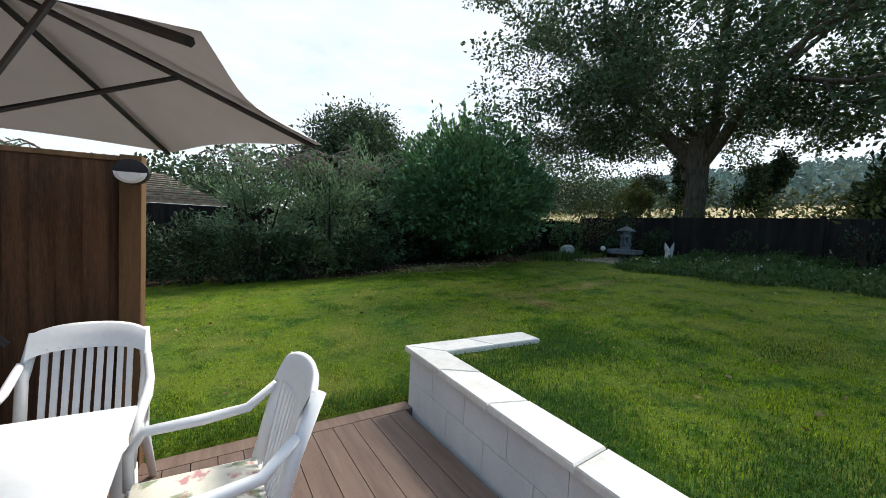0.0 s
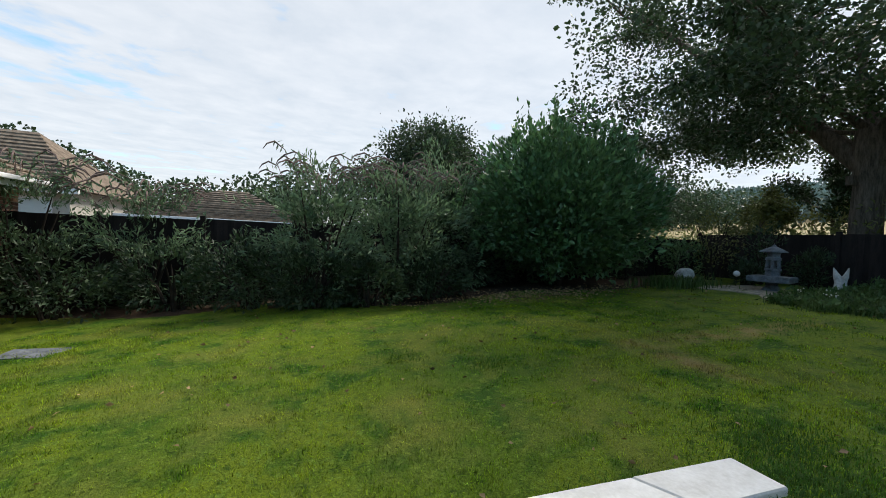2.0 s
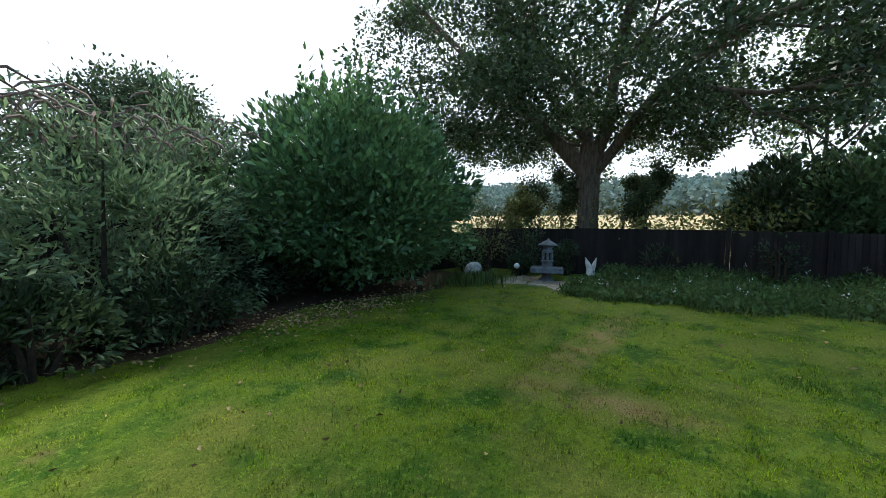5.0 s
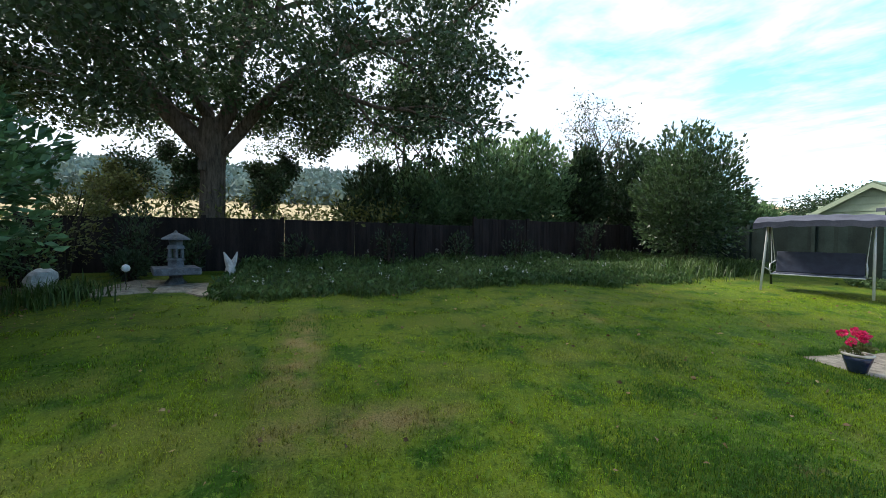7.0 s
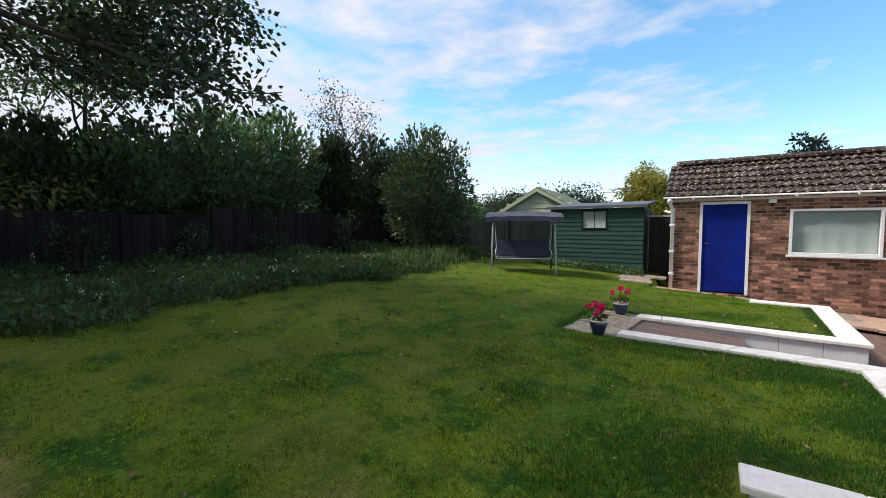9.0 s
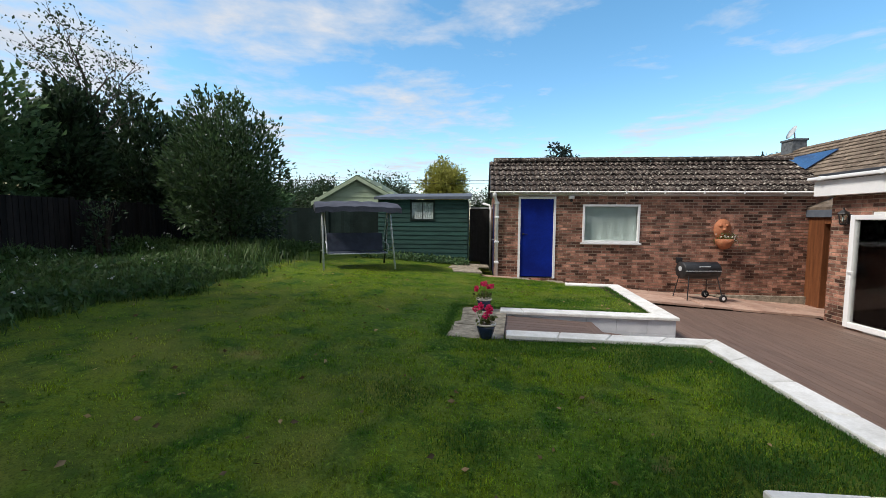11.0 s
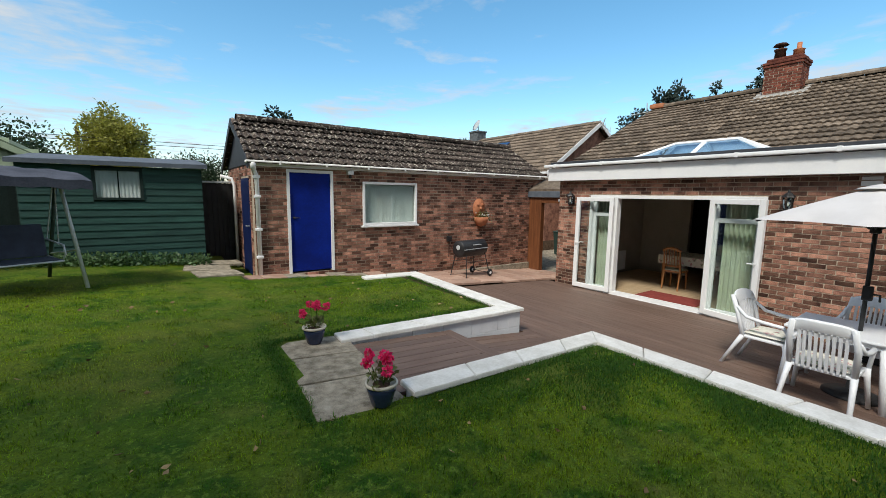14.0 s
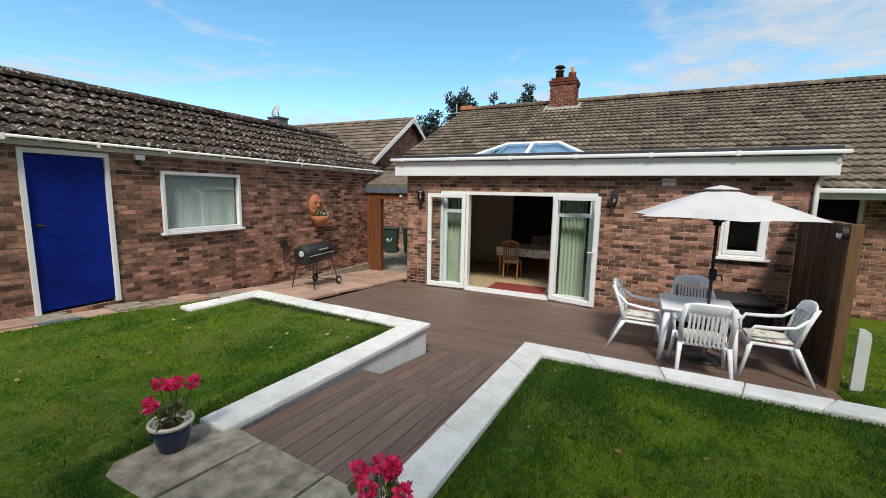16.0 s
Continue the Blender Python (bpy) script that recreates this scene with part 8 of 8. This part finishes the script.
def build_far_woods():
    """Wooded hillside and hedges in the distance: clumps of leaves along the slope."""
    rng = np.random.default_rng(77)
    c = []
    for x0, x1, y0, y1, n, zmax in ((150, 300, -170, 260, 2600, 1.0),):
        x, y = rng.uniform(x0, x1, n), rng.uniform(y0, y1, n)
        c.append(np.stack([x, y, ground_z(x, y) + rng.uniform(2, 8.5, n)], 1))
    # far tree line to the north
    n = 1800
    x, y = rng.uniform(-70, 90, n), rng.uniform(55, 85, n)
    c.append(np.stack([x, y, np.maximum(ground_z(x, y), 0) + rng.uniform(1, 11.5, n) * (0.75 + 0.25 * np.sin(x * 0.13))], 1))
    for cc, name, lab in ((c[0], "far_woods", "wooded hillside beyond the field, its haze put into blue-green leaves"), (c[1], "tree_line", "dense green tree line beyond the bungalows")):
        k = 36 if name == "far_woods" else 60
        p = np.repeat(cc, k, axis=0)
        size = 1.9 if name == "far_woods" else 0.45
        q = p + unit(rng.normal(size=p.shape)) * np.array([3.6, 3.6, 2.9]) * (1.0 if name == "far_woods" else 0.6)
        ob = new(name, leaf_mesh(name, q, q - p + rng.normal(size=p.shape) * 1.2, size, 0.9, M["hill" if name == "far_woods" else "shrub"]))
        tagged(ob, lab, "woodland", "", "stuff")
    # scrub along the field's edge
    n = 700
    y = rng.uniform(-8, 40, n)
    x = 17.5 + rng.random(n) * 5
    y2 = rng.uniform(2.5, 11.0, 150)
    x2 = 14.1 + rng.random(150) * 1.6
    x, y = np.concatenate([x, x2]), np.concatenate([y, y2])
    up = np.concatenate([rng.uniform(0, 1.1, n), rng.uniform(0.5, 1.9, 150)])
    p = np.repeat(np.stack([x, y, ground_z(x, y) + up], 1), 22, axis=0)
    p = p + rng.normal(size=p.shape) * (0.3, 0.3, 0.22)
    tagged(new("field_scrub", leaf_mesh("field_scrub", p, rng.normal(size=p.shape) + (0, 0, 0.6), 0.16, 0.4, M["olive"])), "yellow-green scrub along the field edge", "scrub", "", "stuff")


build_far_woods()

# ---------------------------------------------------------------- grass


def scatter(n, x0, x1, y0, y1):
    x, y = RNG.uniform(x0, x1, n), RNG.uniform(y0, y1, n)
    k = in_lawn(x, y)
    return x[k], y[k]


def build_grass():
    xs, ys = [], []
    for n, box in ((140000, (-2.5, 6.5, 0.2, 8.5)), (70000, (1.9, 7.5, -5, 3.2)), (62000, (-4, 10.5, -6, 9.7))):
        x, y = scatter(n, *box)
        xs.append(x)
        ys.append(y)
    x, y = np.concatenate(xs), np.concatenate(ys)
    p = np.stack([x, y, ground_z(x, y) - 0.004], 1)
    h = (0.02 * (1 + 0.5 * lumpy(p, 1.4, 3)) + 0.005) * (1 + 0.55 * lumpy(p, 9.0, 1))
    tagged(new("lawn_grass", blade_mesh("lawn_grass", p, h, 0.0045, M["blade"], 1.0)), "short mown lawn grass", "grass", "", "stuff")
    # coarser tussocks through the turf
    x, y = scatter(260000, -2.5, 9.4, -5.0, 9.4)
    p = np.stack([x, y, ground_z(x, y) - 0.004], 1)
    q = lumpy(p, 6.0, 2.0) + 0.6 * lumpy(p, 13.0, 7.0)
    k = q > 0.28
    p, q = p[k], q[k]
    tagged(new("lawn_tussocks", blade_mesh("lawn_tussocks", p, 0.022 + 0.022 * np.clip(q, 0, 1), 0.006, M["blade"], 1.3)), "coarser grass tussocks in the mown lawn", "grass", "", "stuff")
    # uncut tufts: along walls and in patches
    spots = []
    for (x0, y0), (x1, y1), n, w in (((2.3, 0.72), (4.4, 0.6), 1500, 0.14), ((2.35, 0.8), (2.35, 2.8), 900, 0.1), ((2.5, 2.75), (3.4, 2.7), 2600, 0.2), ((3.3, 3.2), (3.7, 2.9), 1800, 0.2), ((2.1, -1.42), (4.3, -1.58), 2200, 0.07), ((1.98, -1.5), (1.86, -3.9), 1400, 0.05), ((2.2, 0.44), (4.3, 0.34), 2200, 0.06), ((2.15, 0.5), (2.2, 2.9), 1700, 0.05), ((2.35, 0.85), (2.8, 0.75), 1500, 0.16), ((2.3, 1.6), (2.5, 2.0), 1100, 0.14), ((4.4, -1.56), (5.05, -1.5), 700, 0.05), ((5.0, -1.5), (5.08, 0.2), 1000, 0.04), ((0.4, 3.35), (1.9, 3.35), 1700, 0.09), ((1.9, 3.35), (2.9, 3.4), 900, 0.1), ((0.25, 3.4), (0.25, 3.9), 300, 0.1), ((2.0, 1.0), (2.3, 1.4), 600, 0.25), ((4.9, -1.9), (5.2, 0.4), 500, 0.12), ((4.2, 0.7), (4.9, 0.5), 600, 0.15), ((2.6, 1.0), (3.3, 1.05), 900, 0.16), ((3.4, -2.0), (2.8, -2.4), 800, 0.2), ((5.1, -7.0), (7.8, -6.9), 2200, 0.16)):
        n = int(n * 1.6)
        f = RNG.random(n)
        spots.append(np.stack([x0 + (x1 - x0) * f, y0 + (y1 - y0) * f], 1) + RNG.normal(size=(n, 2)) * w)
    for cx, cy, n, w in ((3.95, 3.42, 900, 0.17), (4.7, 2.6, 500, 0.14), (5.3, 1.9, 500, 0.16), (6.2, 3.6, 300, 0.13), (3.0, 5.6, 260, 0.12), (7.5, 5.4, 500, 0.25), (6.6, 6.8, 450, 0.25), (4.2, 7.4, 350, 0.2), (2.2, 6.2, 220, 0.12)):
        spots.append(RNG.normal(size=(n * 2, 2)) * w * 1.2 + (cx, cy))
    q = np.concatenate(spots)
    q = q[in_lawn(q[:, 0], q[:, 1])]
    p = np.stack([q[:, 0], q[:, 1], ground_z(q[:, 0], q[:, 1]) - 0.005], 1)
    tagged(new("grass_tufts", blade_mesh("grass_tufts", p, 0.045, 0.005, M["tuft"], 1.4)), "longer uncut grass tufts along walls", "grass", "", "stuff")
    # wild strip before the back fence
    n = 62000
    y = RNG.uniform(-8, 7.0, n)
    edge = 9.45 + 0.25 * np.sin(y * 0.9) + 0.12 * np.sin(y * 2.7) + 0.5 * np.clip((-y - 3) / 5, 0, 1)
    edge = edge + RNG.normal(size=n) * 0.12 + 0.15 * np.sin(y * 6.1) * np.sin(y * 2.3)
    x = edge + (13.5 - edge) * RNG.random(n) ** 1.15
    p = np.stack([x, y, ground_z(x, y)], 1)
    h = (0.12 + 0.24 * np.clip((x - edge) / 2.5, 0, 1)) * (1 + 0.5 * lumpy(p, 1.1, 1)) * (1 + 0.35 * lumpy(p, 3.7, 4))
    tagged(new("wild_grass", blade_mesh("wild_grass", p, h, 0.014, M["meadow"], 0.9)), "uncut wild grass strip before the fence", "wild grass", "", "stuff")
    k = RNG.random(n) < 0.35
    w = p[k] + np.stack([RNG.normal(size=k.sum()) * 0.05, RNG.normal(size=k.sum()) * 0.05, h[k] * RNG.uniform(0.2, 0.9, k.sum())], 1)
    tagged(new("wild_herbs", leaf_mesh("wild_herbs", w, RNG.normal(size=w.shape) + (0, 0, 0.5), 0.1, 0.5, M["weed"])), "leafy weeds among the wild grass", "weeds", "", "stuff")
    k = RNG.random(n) < 0.0011
    w = np.repeat(p[k] + np.stack([np.zeros(k.sum()), np.zeros(k.sum()), h[k] * 1.1], 1), 7, axis=0)
    w = w + RNG.normal(size=w.shape) * 0.025
    tagged(new("wild_flowers", leaf_mesh("wild_flowers", w, RNG.normal(size=w.shape) + (0, 0, 0.6), 0.032, 0.8, M["white_petal"])), "small white flower heads in the wild strip", "flowers", "", "stuff")
    # tall grass by the corner and at the bed
    n = 1600
    q = np.concatenate([RNG.normal(size=(900, 2)) * (0.5, 0.9) + (10.5, -4.3), RNG.normal(size=(700, 2)) * (0.5, 0.35) + (9.9, 9.2)])
    p = np.stack([q[:, 0], q[:, 1], ground_z(q[:, 0], q[:, 1])], 1)
    tagged(new("tall_grass", blade_mesh("tall_grass", p, np.where(q[:, 1] < 0, 0.5, 0.3), 0.02, M["meadow"], 1.0)), "tall arching grass clumps", "grass", "", "stuff")
    # low creeping plants along the shed
    n = 1800
    q = np.stack([RNG.uniform(4.95, 8.2, n), -6.85 + RNG.normal(size=n) * 0.14], 1)
    p = np.stack([q[:, 0], q[:, 1], ground_z(q[:, 0], q[:, 1]) + RNG.random(n) * 0.2], 1)
    tagged(new("creeper", leaf_mesh("creeper", p, RNG.normal(size=p.shape) + (0, 0.5, 0.5), 0.07, 0.8, M["hedge"])), "low creeping weeds at the shed's foot", "weeds", "", "stuff")
    # fallen leaves
    n = 620
    x, y = scatter(n, -1, 10, -4, 9.6)
    extra = np.stack([RNG.normal(6.0, 1.5, 1500), RNG.normal(9.35, 0.4, 1500)], 1)
    q = np.concatenate([np.stack([x, y], 1), extra])
    p = np.stack([q[:, 0], q[:, 1], ground_z(q[:, 0], q[:, 1]) + 0.03], 1)
    way = RNG.normal(size=p.shape) * (1, 1, 0.15)
    tagged(new("fallen_leaves", leaf_mesh("fallen_leaves", p, way, 0.048, 0.6, M["litter"])), "dry fallen leaves on the lawn", "leaves", "", "stuff")


build_grass()

# ---------------------------------------------------------------- bricks and tiles
for lay in LATE:
    lay()
